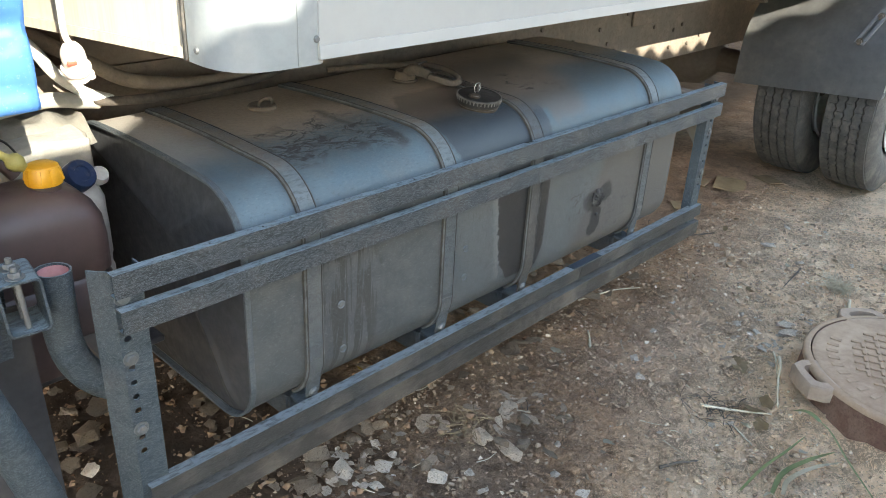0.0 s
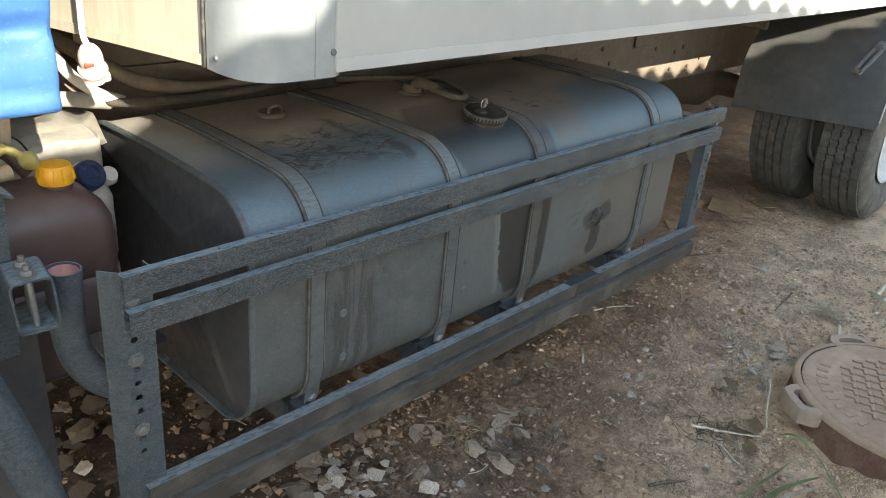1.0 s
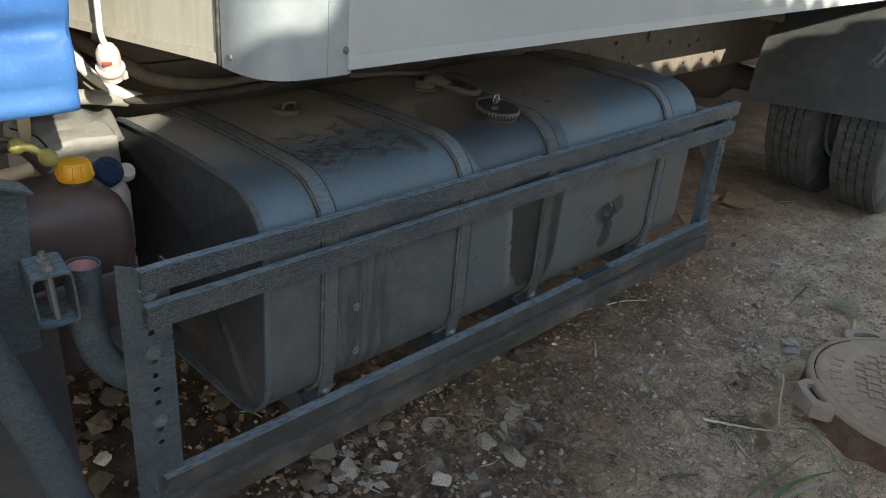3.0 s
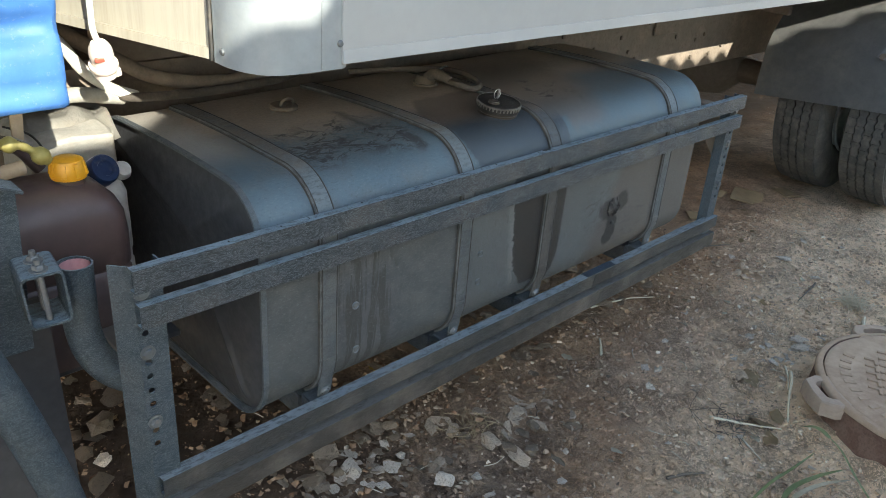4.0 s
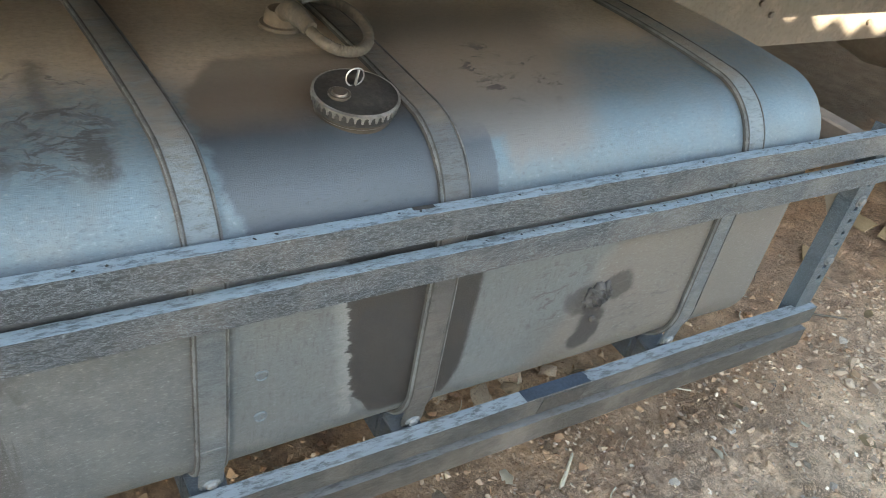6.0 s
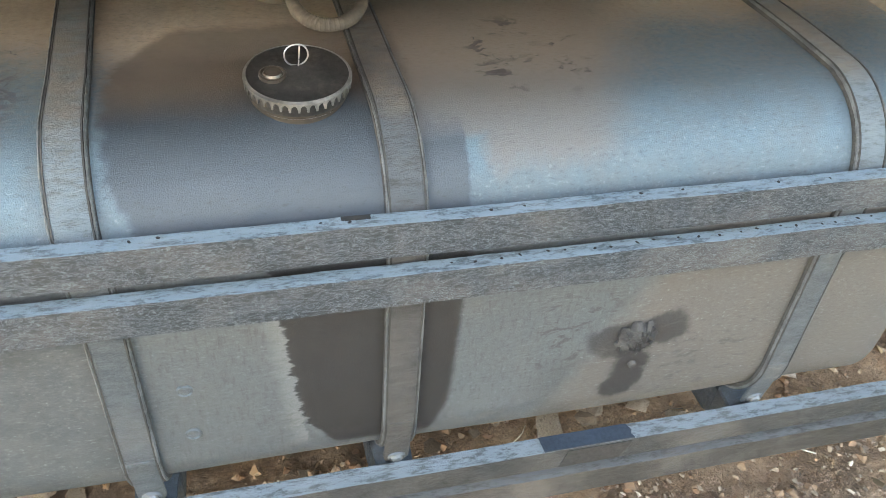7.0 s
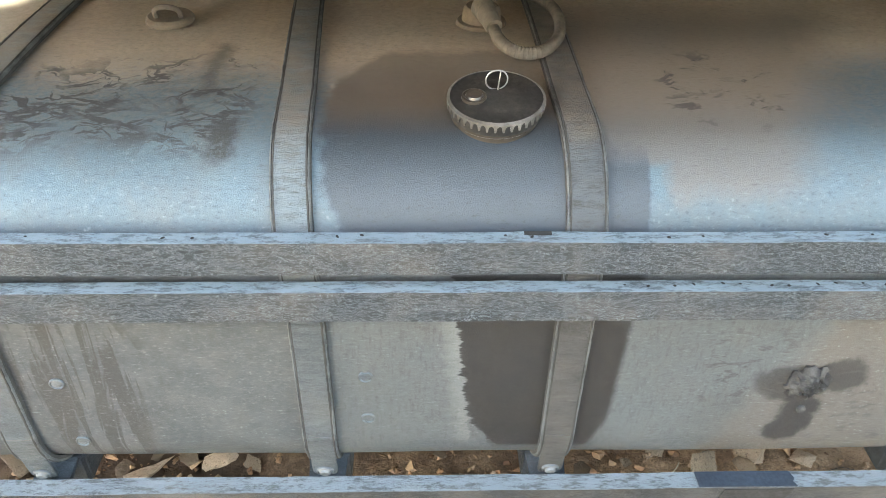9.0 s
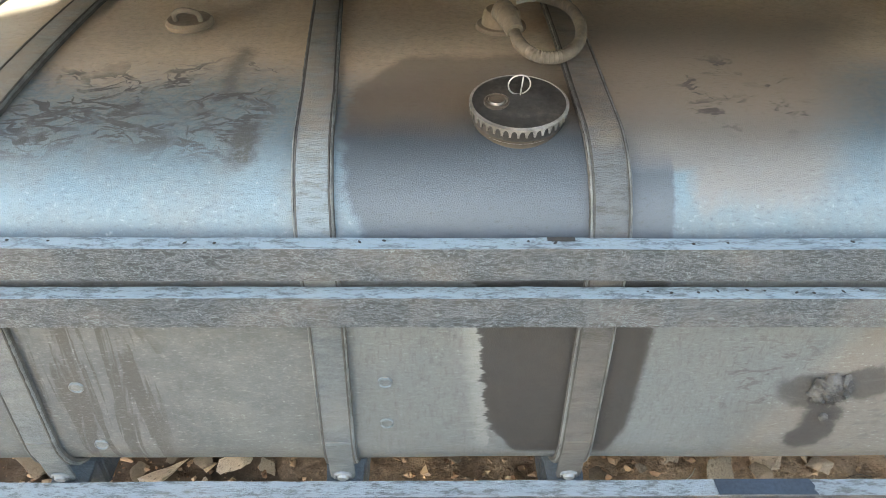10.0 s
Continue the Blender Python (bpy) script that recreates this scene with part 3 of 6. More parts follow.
def glide(points, n=8):
    """A smooth line through the points."""
    p = [Vector(a) for a in points]
    p = [2 * p[0] - p[1]] + p + [2 * p[-1] - p[-2]]
    out = []
    for i in range(1, len(p) - 2):
        for j in range(n):
            t = j / n
            a, b, c, d = p[i - 1:i + 3]
            out.append(0.5 * (2 * b + (c - a) * t + (2 * a - 5 * b + 4 * c - d) * t * t + (3 * b - a - 3 * c + d) * t ** 3))
    return out + [p[-2]]


def sweep(bm, line, radius, segs=10, caps=True, hollow=0.0):
    """A round tube along a line; radius is a number or a list."""
    line = [Vector(a) for a in line]
    n = len(line)
    rad = radius if isinstance(radius, (list, tuple)) else [radius] * n
    rings, side = [], None
    for i, c in enumerate(line):
        way = (line[min(i + 1, n - 1)] - line[max(i - 1, 0)]).normalized()
        if side is None:
            side = way.orthogonal().normalized()
        side = (side - way * side.dot(way)).normalized()
        up = way.cross(side)
        rings.append([bm.verts.new(c + rad[i] * (math.cos(a) * side + math.sin(a) * up)) for a in (2 * math.pi * j / segs for j in range(segs))])
    for a, b in zip(rings, rings[1:]):
        for j in range(segs):
            bm.faces.new((a[j], a[(j + 1) % segs], b[(j + 1) % segs], b[j]))
    if caps:
        bm.faces.new(rings[0][::-1])
        bm.faces.new(rings[-1])
    return rings


def lathe(bm, profile, m=Matrix(), segs=32, closed=False):
    """Turns (radius, height) pairs about the local z axis of m."""
    rings = []
    for r, h in profile:
        if r < 1e-6:
            rings.append([bm.verts.new(m @ Vector((0, 0, h)))])
        else:
            rings.append([bm.verts.new(m @ Vector((r * math.cos(2 * math.pi * j / segs), r * math.sin(2 * math.pi * j / segs), h))) for j in range(segs)])
    pairs = list(zip(rings, rings[1:])) + ([(rings[-1], rings[0])] if closed else [])
    for a, b in pairs:
        for j in range(segs):
            i = (j + 1) % segs
            if len(a) == 1 and len(b) == 1:
                continue
            if len(a) == 1:
                bm.faces.new((a[0], b[i], b[j]))
            elif len(b) == 1:
                bm.faces.new((a[j], a[i], b[0]))
            else:
                bm.faces.new((a[j], a[i], b[i], b[j]))
    return bm


def prism(bm, outline, vec):
    """A closed outline, pushed along vec."""
    a = [bm.verts.new(Vector(p)) for p in outline]
    b = [bm.verts.new(Vector(p) + Vector(vec)) for p in outline]
    n = len(a)
    bm.faces.new(a)
    bm.faces.new(b[::-1])
    for i in range(n):
        bm.faces.new((a[i], a[(i + 1) % n], b[(i + 1) % n], b[i]))
    return bm


def roughen(bm, amount, scale, seed=0.0):
    for v in bm.verts:
        v.co += amount * noise.noise_vector(v.co * scale + Vector((seed, seed * 0.7, 0)))
    return bm


def hexbolt(bm, at, way, r=0.009, h=0.006, washer=0.014):
    m = Vector(way).to_track_quat("Z", "Y").to_matrix().to_4x4()
    m.translation = Vector(at)
    if washer:
        lathe(bm, [(0, 0), (washer, 0), (washer, 0.002), (0, 0.002)], m, 16)
    lathe(bm, [(0, 0.002), (r, 0.002), (r, 0.002 + h * 0.8), (r * 0.85, 0.002 + h), (0, 0.002 + h)], m, 6)


# ---------- ground ----------
def spread(lo, hi, fine, far):
    """Grid lines: fine between lo and hi, wider and wider beyond."""
    mid = list(np.arange(lo, hi + 1e-6, fine))
    step, out_hi, out_lo = fine, [hi], [lo]
    while out_hi[-1] < far:
        step *= 1.35
        out_hi.append(out_hi[-1] + step)
        out_lo.append(out_lo[-1] - step)
    return out_lo[:0:-1] + mid + out_hi[1:]


def ground_height(x, y):
    """Trodden, lumpy earth; looser under the tank; a low bank of soil at the manhole."""
    near = max(0.0, 1 - max(0.0, abs(x - 1.5) - 3, abs(y) - 2.5) / 6)
    h = 0.016 * noise.noise(Vector((x * 2.1, y * 2.1, 0.3))) + 0.007 * noise.noise(Vector((x * 8, y * 8, 1.7)))
    h += 0.0095 * noise.noise(Vector((x * 22, y * 22, 4.1))) + 0.0070 * abs(noise.noise(Vector((x * 44, y * 44, 7.9))))
    if y > -0.1:
        h += 0.010 * min(1, (y + 0.1) * 4) * noise.noise(Vector((x * 14, y * 14, 9.3)))
    d = math.hypot(x - 1.965, y + 0.83)
    h += 0.082 * math.exp(-(max(0.0, d - 0.30) / 0.13) ** 2) * (0.7 + 0.3 * noise.noise(Vector((x * 6, y * 6, 2.0))))
    h += 0.05 * math.exp(-((x - 1.25) / 0.35) ** 2 - ((y + 1.05) / 0.25) ** 2)
    return h * near


def build_ground():
    xs, ys = spread(-0.7, 3.3, 0.0125, 900), spread(-1.0, 0.75, 0.0125, 900)
    verts = [(x, y, ground_height(x, y)) for y in ys for x in xs]
    w = len(xs)
    faces = [(j * w + i, j * w + i + 1, (j + 1) * w + i + 1, (j + 1) * w + i) for j in range(len(ys) - 1) for i in range(w - 1)]
    me = bpy.data.meshes.new("ground")
    me.from_pydata(verts, [], faces)
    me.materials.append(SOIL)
    me.polygons.foreach_set("use_smooth", [True] * len(me.polygons))
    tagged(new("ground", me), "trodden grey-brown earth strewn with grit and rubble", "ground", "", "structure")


build_ground()


def build_fence():
    """Corrugated sheet wall; its wavy top throws the scalloped shadow."""
    y0 = -4.6
    verts, faces = [], []
    # unseen; its ends are set so that sky light enters from both sides
    xs = np.arange(-2.0, 4.5, 0.0118)
    # edge heights fitted so the shadow line falls right on the box corner: place along the fence and height of the edge
    # there
    shadow_fit = ((-0.30, 1.118), (0.10, 1.122), (0.160, 1.158), (0.181, 1.171), (0.205, 1.183), (0.231, 1.190), (0.274, 1.186), (0.305, 1.183), (0.321, 1.186), (0.331, 1.193), (0.345, 1.215), (0.375, 1.262))
    for x in xs:
        wave = math.sin(2 * math.pi * x / 0.165)
        p = x + 1.23
        if p < 0.375:
            edge = float(np.interp(p, [g[0] for g in shadow_fit], [g[1] for g in shadow_fit]))
        else:
            edge = max(1.056, 1.250 - 0.0205 * p * abs(p) - 0.02 * min(1.0, max(0.0, (p - 2.55) / 0.12))) + 0.015 * wave
        top = edge + 0.48 * 4.55
        y = y0 + (0.022 * math.cos(2 * math.pi * x / 0.165) if p > 0.375 else 0.0)
        verts += [(x, y, -0.05), (x, y, top), (x, y - 0.006, top), (x, y - 0.006, -0.05)]
    for i in range(len(xs) - 1):
        a, b = 4 * i, 4 * i + 4
        faces += [(a, b, b + 1, a + 1), (a + 1, b + 1, b + 2, a + 2), (a + 2, b + 2, b + 3, a + 3)]
    me = bpy.data.meshes.new("fence")
    me.from_pydata(verts, [], faces)
    me.materials.append(SLATE)
    tagged(new("wall_fence", me), "tall corrugated grey sheet fence across the yard", "fence", "", "structure")


build_fence()


def build_wall_blocker():
    bm = bmesh.new()
    # unseen wall, added to keep light from the far side out from under the truck
    block(bm, (-9, 2.47, -0.05), (12, 2.67, 3.4))
    me = finish(bm, "wall_far", WALLM)
    tagged(new("wall_far", me), "added brownish wall blocking light beyond the truck", "wall", "", "structure")


build_wall_blocker()


# ---------- cargo box of the truck ----------
def build_box():
    box = thing("truck_cargo_box", (0.2, 1.2, 1.08), "white sheet-clad truck cargo box with a cream front wall", "truck body")
    z0, z1, x1, y1 = 1.110, 2.55, 7.6, 2.40
    # front wall, slightly raked towards the far side
    a, b = Vector((0.213, 0.096, 0)), Vector((-0.10, 1.35, 0))
    n = Vector((0.03, 0.0, 0))
    bm = bmesh.new()
    prism(bm, [a + Vector((0, 0, z0 - 0.004)), b + Vector((0, 0, z0 - 0.004)), b + n + Vector((0, 0, z0 - 0.004)), a + n + Vector((0, 0, z0 - 0.004))], (0, 0, z1 - z0))
    wall = part("front_wall", bm, CREAM, box, "cream-painted sheet with dirt runs")
    bm = bmesh.new()
    off = (b - a).normalized().cross(Vector((0, 0, 1)))
    lip = -off * 0.006 if off.x > 0 else off * 0.006
    prism(bm, [a + lip + Vector((0, 0, z0 - 0.004)), b + lip + Vector((0, 0, z0 - 0.004)), b + Vector((-0.0005, 0, z0 - 0.004)), a + Vector((-0.0005, 0, z0 - 0.004))], (0, 0, 0.018))
    part("edge_trim", bm, CREAM, wall)
    # rounded corner sheet
    bm = bmesh.new()
    line = glide([(0.2125, 0.086, 0), (0.2105, 0.04, 0), (0.219, -0.004, 0), (0.243, -0.036, 0), (0.285, -0.0475, 0), (0.345, -0.0485, 0), (0.374, -0.0485, 0)], 5)
    outer = [(p.x, p.y, z0 - 0.008) for p in line]
    inner = [(p.x + 0.012, p.y + 0.006, z0 - 0.008) for p in reversed(line)]
    prism(bm, outer + inner, (0, 0, z1 - z0))
    corner = part("corner_panel", bm, CORNER, box, "rounded off-white corner sheet with its shade in the colour", 50)
    bm = bmesh.new()
    lathe(bm, [(0, 0.004), (0.004, 0.0038), (0.0058, 0.002), (0.0062, 0), (0, 0)], pose(0.3685, -0.0487, 1.144, 90, 0, 0), 14)
    part("screw", bm, ZINC, corner, "rusty round-head screw")
    bm = bmesh.new()
    lathe(bm, [(0, 0.004), (0.004, 0.0038), (0.0058, 0.002), (0.0062, 0), (0, 0)], pose(0.2105, 0.055, 1.125, 90, 0, -90), 14)
    part("screw", bm, ZINC, corner, "rusty round-head screw")
    bm = bmesh.new()
    block(bm, (0.3300, -0.0503, z0 - 0.006), (0.3322, -0.0484, z1 - 0.01), 0.0006, 1)
    part("pressed_seam", bm, CORNER, corner, "faint upright seam")
    bm = bmesh.new()
    block(bm, (0.2065, 0.0865, z0 - 0.006), (0.2120, 0.0925, z1 - 0.01), 0.001, 1)
    part("seam", bm, RUBBER, box, "dark open seam")
    # side wall with a folded lower edge
    bm = bmesh.new()
    block(bm, (0.371, -0.0525, z0), (x1, -0.022, z1), 0.003)
    side = part("side_wall", bm, WHITE, box, "white sheet with scratches and a folded lower edge")
    bm = bmesh.new()
    block(bm, (0.3715, -0.0545, z0 + 0.0005), (x1 - 0.002, -0.0528, z0 + 0.024), 0.0006, 1)
    part("lower_fold", bm, WHITE, side)
    bm = bmesh.new()
    block(bm, (0.26, -0.02, z0 + 0.035), (x1, y1, z0 + 0.075))
    part("floor_panel", bm, UNDERBOX, box, "underside boards kept pale to bounce light onto the tank")
    bm = bmesh.new()
    block(bm, (0.0, -0.02, z1 - 0.05), (x1, y1, z1 + 0.0))
    part("roof", bm, WHITE, box)
    bm = bmesh.new()
    block(bm, (x1 - 0.03, -0.02, z0), (x1, y1, z1 - 0.06))
    part("rear_wall", bm, WHITE, box)
    bm = bmesh.new()
    block(bm, (0.0, y1 - 0.03, z0), (x1 - 0.04, y1, z1 - 0.06))
    part("far_wall", bm, WHITE, box)
    for i in range(9):
        bm = bmesh.new()
        x = 0.55 + 0.78 * i
        block(bm, (x, 0.02, z0 + 0.004), (x + 0.07, y1 - 0.04, z0 + 0.034), 0.004, 1)
        part("cross_bearer", bm, UNDERBOX, box)


build_box()


def build_chassis():
    ch = thing("chassis_frame", (3.0, 1.2, 0.63), "dusty brown truck chassis rails with bolt holes under the box", "chassis")
    for y, s in ((0.762, 1), (1.60, -1)):
        bm = bmesh.new()
        web = 0.008 * s
        prism(bm, [(-1.2, y, 0.632), (-1.2, y + 0.075 * s, 0.632), (-1.2, y + 0.075 * s, 0.642), (-1.2, y + web, 0.642), (-1.2, y + web, 0.935),
                   (-1.2, y + 0.075 * s, 0.935), (-1.2, y + 0.075 * s, 0.945), (-1.2, y, 0.945)], (8.6, 0, 0))
        rail = part("frame_rail", bm, CHASSIS, ch, "brown painted channel rail")
        if s > 0:
            for x, z in ((2.08, 0.87), (2.30, 0.80), (2.49, 0.832), (2.56, 0.765), (2.62, 0.73), (2.95, 0.80), (3.14, 0.77), (3.22, 0.79), (3.42, 0.72), (3.30, 0.69), (3.12, 0.69), (2.40, 0.90), (2.70, 0.88)):
                bm = bmesh.new()
                hexbolt(bm, (x, y - 0.0005, z), (0, -1, 0), 0.010, 0.007, 0.0)
                part("bolt", bm, UNDER, rail)
            bm = bmesh.new()
            block(bm, (2.74, y - 0.014, 0.82), (2.95, y - 0.001, 0.90), 0.004, 1)
            part("bracket_plate", bm, CHASSIS, rail)
    for x in (0.1, 2.2, 4.6, 6.6):
        bm = bmesh.new()
        block(bm, (x, 0.772, 0.70), (x + 0.09, 1.59, 0.88), 0.006, 1)
        part("crossmember", bm, CHASSIS, ch)
    bm = bmesh.new()
    block(bm, (0.3, 0.764, 0.947), (7.5, 0.84, 1.062), 0.004, 1)
    part("packing_timber", bm, UNDER, ch, "dark timber packing under the box")
    bm = bmesh.new()
    block(bm, (0.3, 1.522, 0.947), (7.5, 1.598, 1.062), 0.004, 1)
    part("packing_timber", bm, UNDER, ch)
    bm = bmesh.new()
    lathe(bm, [(0, -0.86), (0.06, -0.86), (0.07, -0.3), (0.16, -0.2), (0.19, 0), (0.16, 0.2), (0.07, 0.3), (0.06, 0.86), (0, 0.86)], pose(4.02, 1.18, 0.50, 90, 0, 0), 20)
    part("axle", bm, UNDER, ch, "dark rear axle")


build_chassis()


# ---------- fuel tank ----------
TX0, TX1, TY0, TY1, TZ0, TZ1, TR = 0.248, 1.866, 0.025, 0.700, 0.357, 0.882, 0.115


TURN = radians(87)
TOPR = ((TY1 - TY0) / 2 - TR + TR * math.cos(TURN)) / math.cos(TURN)
TOPZ = TZ1 - TR + TR * math.sin(TURN) + TOPR * (1 - math.sin(TURN))


def tank_at(v, grow=0.0):
    """The place (y, z) at length v up the outer face, over the shoulder and across the domed top."""
    if v < TZ0 + TR:
        a = (TZ0 + TR - v) / TR
        return TY0 + TR - (TR + grow) * math.cos(a), TZ0 + TR - (TR + grow) * math.sin(a)
    if v < TZ1 - TR:
        return TY0 - grow, v
    a = (v - TZ1 + TR) / TR
    if a < TURN:
        return TY0 + TR - (TR + grow) * math.cos(a), TZ1 - TR + (TR + grow) * math.sin(a)
    a = math.pi / 2 - TURN - (v - (TZ1 - TR + TR * TURN)) / TOPR
    return (TY0 + TY1) / 2 - (TOPR + grow) * math.sin(a), TOPZ - TOPR + (TOPR + grow) * math.cos(a)


def tank_outline(grow=0.0, n=12):
    """The closed section as (y, z, v): up the outer face, over the top and down the far side."""
    v0, v1, v2, v3 = TZ0 + TR - TR * math.pi / 2, TZ0 + TR, TZ1 - TR, TZ1 - TR + TR * TURN
    v4 = v3 + TOPR * (math.pi / 2 - TURN)
    half = [v0 + (v1 - v0) * i / n for i in range(n + 1)] + [v2 + (v3 - v2) * i / n for i in range(n + 1)] + [v3 + (v4 - v3) * i / 6 for i in range(1, 7)]
    out = [(*tank_at(v, grow), v) for v in half]
    return out + [(TY0 + TY1 - y, z, 2 * v4 - v) for y, z, v in reversed(out[:-1])]


def build_tank():
    tank = thing("fuel_tank", (1.05, 0.36, TZ0), "long dusty aluminium truck fuel tank with fuel stains", "fuel tank")
    ring = tank_outline()
    xs = [TX0] + list(np.linspace(TX0 + 0.004, TX1 - 0.010, 70)) + [TX1]
    bm = bmesh.new()
    uv = bm.loops.layers.uv.new("UVMap")
    rows = []
    for x in xs:
        g = -0.006 if x == TX1 else 0.0
        # the sheet is slightly uneven, and its top sags a little
        row = []
        for y, z, v in tank_outline(g):
            d = 0.0016 * noise.noise(Vector((x * 5, y * 6, z * 6)))
            row.append(bm.verts.new((x, y + d, z + d)))
        rows.append(row)
    n = len(ring)
    for i in range(len(xs) - 1):
        for j in range(n):
            k = (j + 1) % n
            f = bm.faces.new((rows[i][j], rows[i + 1][j], rows[i + 1][k], rows[i][k]))
            vk = ring[k][2] if k else ring[-1][2] + (TY1 - TY0 - 2 * TR)
            for loop, (u, v) in zip(f.loops, ((xs[i], ring[j][2]), (xs[i + 1], ring[j][2]), (xs[i + 1], vk), (xs[i], vk))):
                loop[uv].uv = (u, np.interp(v, (0, 0.767, 0.8573, 0.9416, 1.1704, 2.0), (0, 0.7745, 0.836, 0.9235, 1.154, 1.977)))
    bm.faces.new(rows[-1])
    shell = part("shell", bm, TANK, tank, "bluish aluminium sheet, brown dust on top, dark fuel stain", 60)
    # flanged front end: rim, recessed plate with pressed ribs
    bm = bmesh.new()
    back = []
    for grow, dx in ((0.0035, 0.0), (0.0035, 0.012), (-0.0005, 0.012)):
        back.append([bm.verts.new((TX0 - 0.004 + dx, y, z)) for y, z, v in tank_outline(grow)])
    inside = [[bm.verts.new((TX0 - 0.004 + dx, y, z)) for y, z, v in tank_outline(grow)] for grow, dx in ((-0.0022, 0.0), (-0.005, 0.012))]
    for a, b in ((back[0], back[1]), (back[1], back[2]), (inside[0], back[0]), (inside[1], inside[0])):
        for j in range(n):
            bm.faces.new((a[j], a[(j + 1) % n], b[(j + 1) % n], b[j]))
    part("end_rim", bm, RIMSTEEL, tank, "folded sheet rim", 50)
    bm = bmesh.new()
    cy, cz = (TY0 + TY1) / 2, (TZ0 + TZ1) / 2
    ribs = ((0.62, 0.83, 0.29, 0.715), (0.10, 0.845, 0.29, 0.715), (0.11, 0.40, 0.21, 0.56), (0.60, 0.41, 0.33, 0.50))

    def rib(y, z):
        h = 0.0
        for ya, za, yb, zb in ribs:
            ab = Vector((yb - ya, zb - za))
            t = max(0, min(1, Vector((y - ya, z - za)).dot(ab) / ab.length_squared))
            d = (Vector((y, z)) - Vector((ya, za)) - t * ab).length
            h = max(h, math.exp(-(d / 0.013) ** 2))
        return h

    grid = []
    edge = tank_outline(-0.0045, 30)
    steps = 40
    for s in range(steps + 1):
        k = s / steps
        row = []
        for y, z, v in edge:
            yy, zz = cy + (y - cy) * (1 - k), cz + (z - cz) * (1 - k)
            row.append((TX0 + 0.010 - 0.006 * min(1, k * 6) - 0.006 * rib(yy, zz), yy, zz))
        grid.append([bm.verts.new(p) for p in row] if s < steps else [bm.verts.new(row[0])])
    for a, b in zip(grid, grid[1:]):
        for j in range(len(a)):
            if len(b) == 1:
                bm.faces.new((a[j], a[(j + 1) % len(a)], b[0]))
            else:
                bm.faces.new((a[j], a[(j + 1) % len(a)], b[(j + 1) % len(a)], b[j]))
    part("end_plate", bm, ENDM, tank, "black end plate with pressed diagonal ribs", 60)
    # straps, each with rubber edging, a foot and its bolt
    for x0, x1, lean in ((0.382, 0.418, 0.008), (0.777, 0.813, 0.013), (1.097, 1.134, 0.005), (1.662, 1.698, -0.005)):
        off = lambda v: -lean * (min(1.0, max(0.0, (v - 0.72) / 0.30)) + (1.4 * max(0.0, v - 1.02) / 0.28 if 0.7 < x0 < 0.9 else 0.0))
        v0, v1 = 0.355, 1.40
        vs = list(np.linspace(v0, v1, 220))
        bm = bmesh.new()
        rows = []
        for v in vs:
            row = []
            for x, g in ((x0, 0.0062), (x0, 0.0078), (x0 + 0.003, 0.0088), ((x0 + x1) / 2, 0.0082), (x1 - 0.003, 0.0088), (x1, 0.0078), (x1, 0.0062)):
                y, z = tank_at(v, g)
                row.append(bm.verts.new((x + off(v), y, z)))
            rows.append(row)
        for a, b in zip(rows, rows[1:]):
            for i in range(6):
                bm.faces.new((a[i], a[i + 1], b[i + 1], b[i]))
        strap = part("strap", bm, STRAPWET if 1.0 < x0 < 1.2 else STRAP, tank, "dark fuel-wet holding strap" if 1.0 < x0 < 1.2 else "grey steel holding strap")
        for xe, s in ((x0, -1), (x1, 1)):
            # dark line beside the strap: rubber liner and shadow gap in one colour
            for name, mat, lab in (("rubber_liner", STRIP, "dark rubber strip with the shadow gap in its colour"), ("edge_bead", BEAD, "frayed pale edge bead")):
                bm = bmesh.new()
                rows = []
                for v in vs:
                    w = 0.0008 * noise.noise(Vector((v * 60, xe * 9, 0))) + 0.0007 * noise.noise(Vector((v * 190, xe * 9, 4)))
                    row = []
                    shape = ((-0.0006, 0.0070), (-0.0005, 0.0092), (0.0011, 0.0090), (0.0016, 0.0060), (0.0046, 0.0050), (0.0050, 0.0004)) if mat is STRIP else ((0.0016, 0.0056), (0.0017 - w, 0.0080 + w), (0.0026, 0.0088 + w), (0.0040 + w, 0.0076), (0.0041 + w, 0.0050))
                    for dx, g in shape:
                        y, z = tank_at(v, g)
                        row.append(bm.verts.new((xe + s * dx + off(v), y, z)))
                    rows.append(row)
                for p, q in zip(rows, rows[1:]):
                    for i in range(len(shape) - 1):
                        bm.faces.new((p[i], p[i + 1], q[i + 1], q[i]))
                part(name, bm, mat, strap, lab)
        xm = (x0 + x1) / 2
        bm = bmesh.new()
        prism(bm, [(xm - 0.024, 0.005, 0.340), (xm + 0.024, 0.005, 0.340), (xm + 0.028, 0.075, 0.356), (xm - 0.028, 0.075, 0.356)], (0, 0, 0.008))
        prism(bm, [(xm - 0.030, 0.075, 0.30), (xm + 0.030, 0.075, 0.30), (xm + 0.030, 0.085, 0.30), (xm - 0.030, 0.085, 0.30)], (0, 0, 0.058))
        block(bm, (xm - 0.030, 0.086, 0.292), (xm + 0.030, 0.755, 0.352), 0.004, 1)
        foot = part("support_bracket", bm, FOOTM, tank, "blue-grey bracket under the tank")
        bm = bmesh.new()
        low = tank_at(0.425, 0.0092)
        rows = []
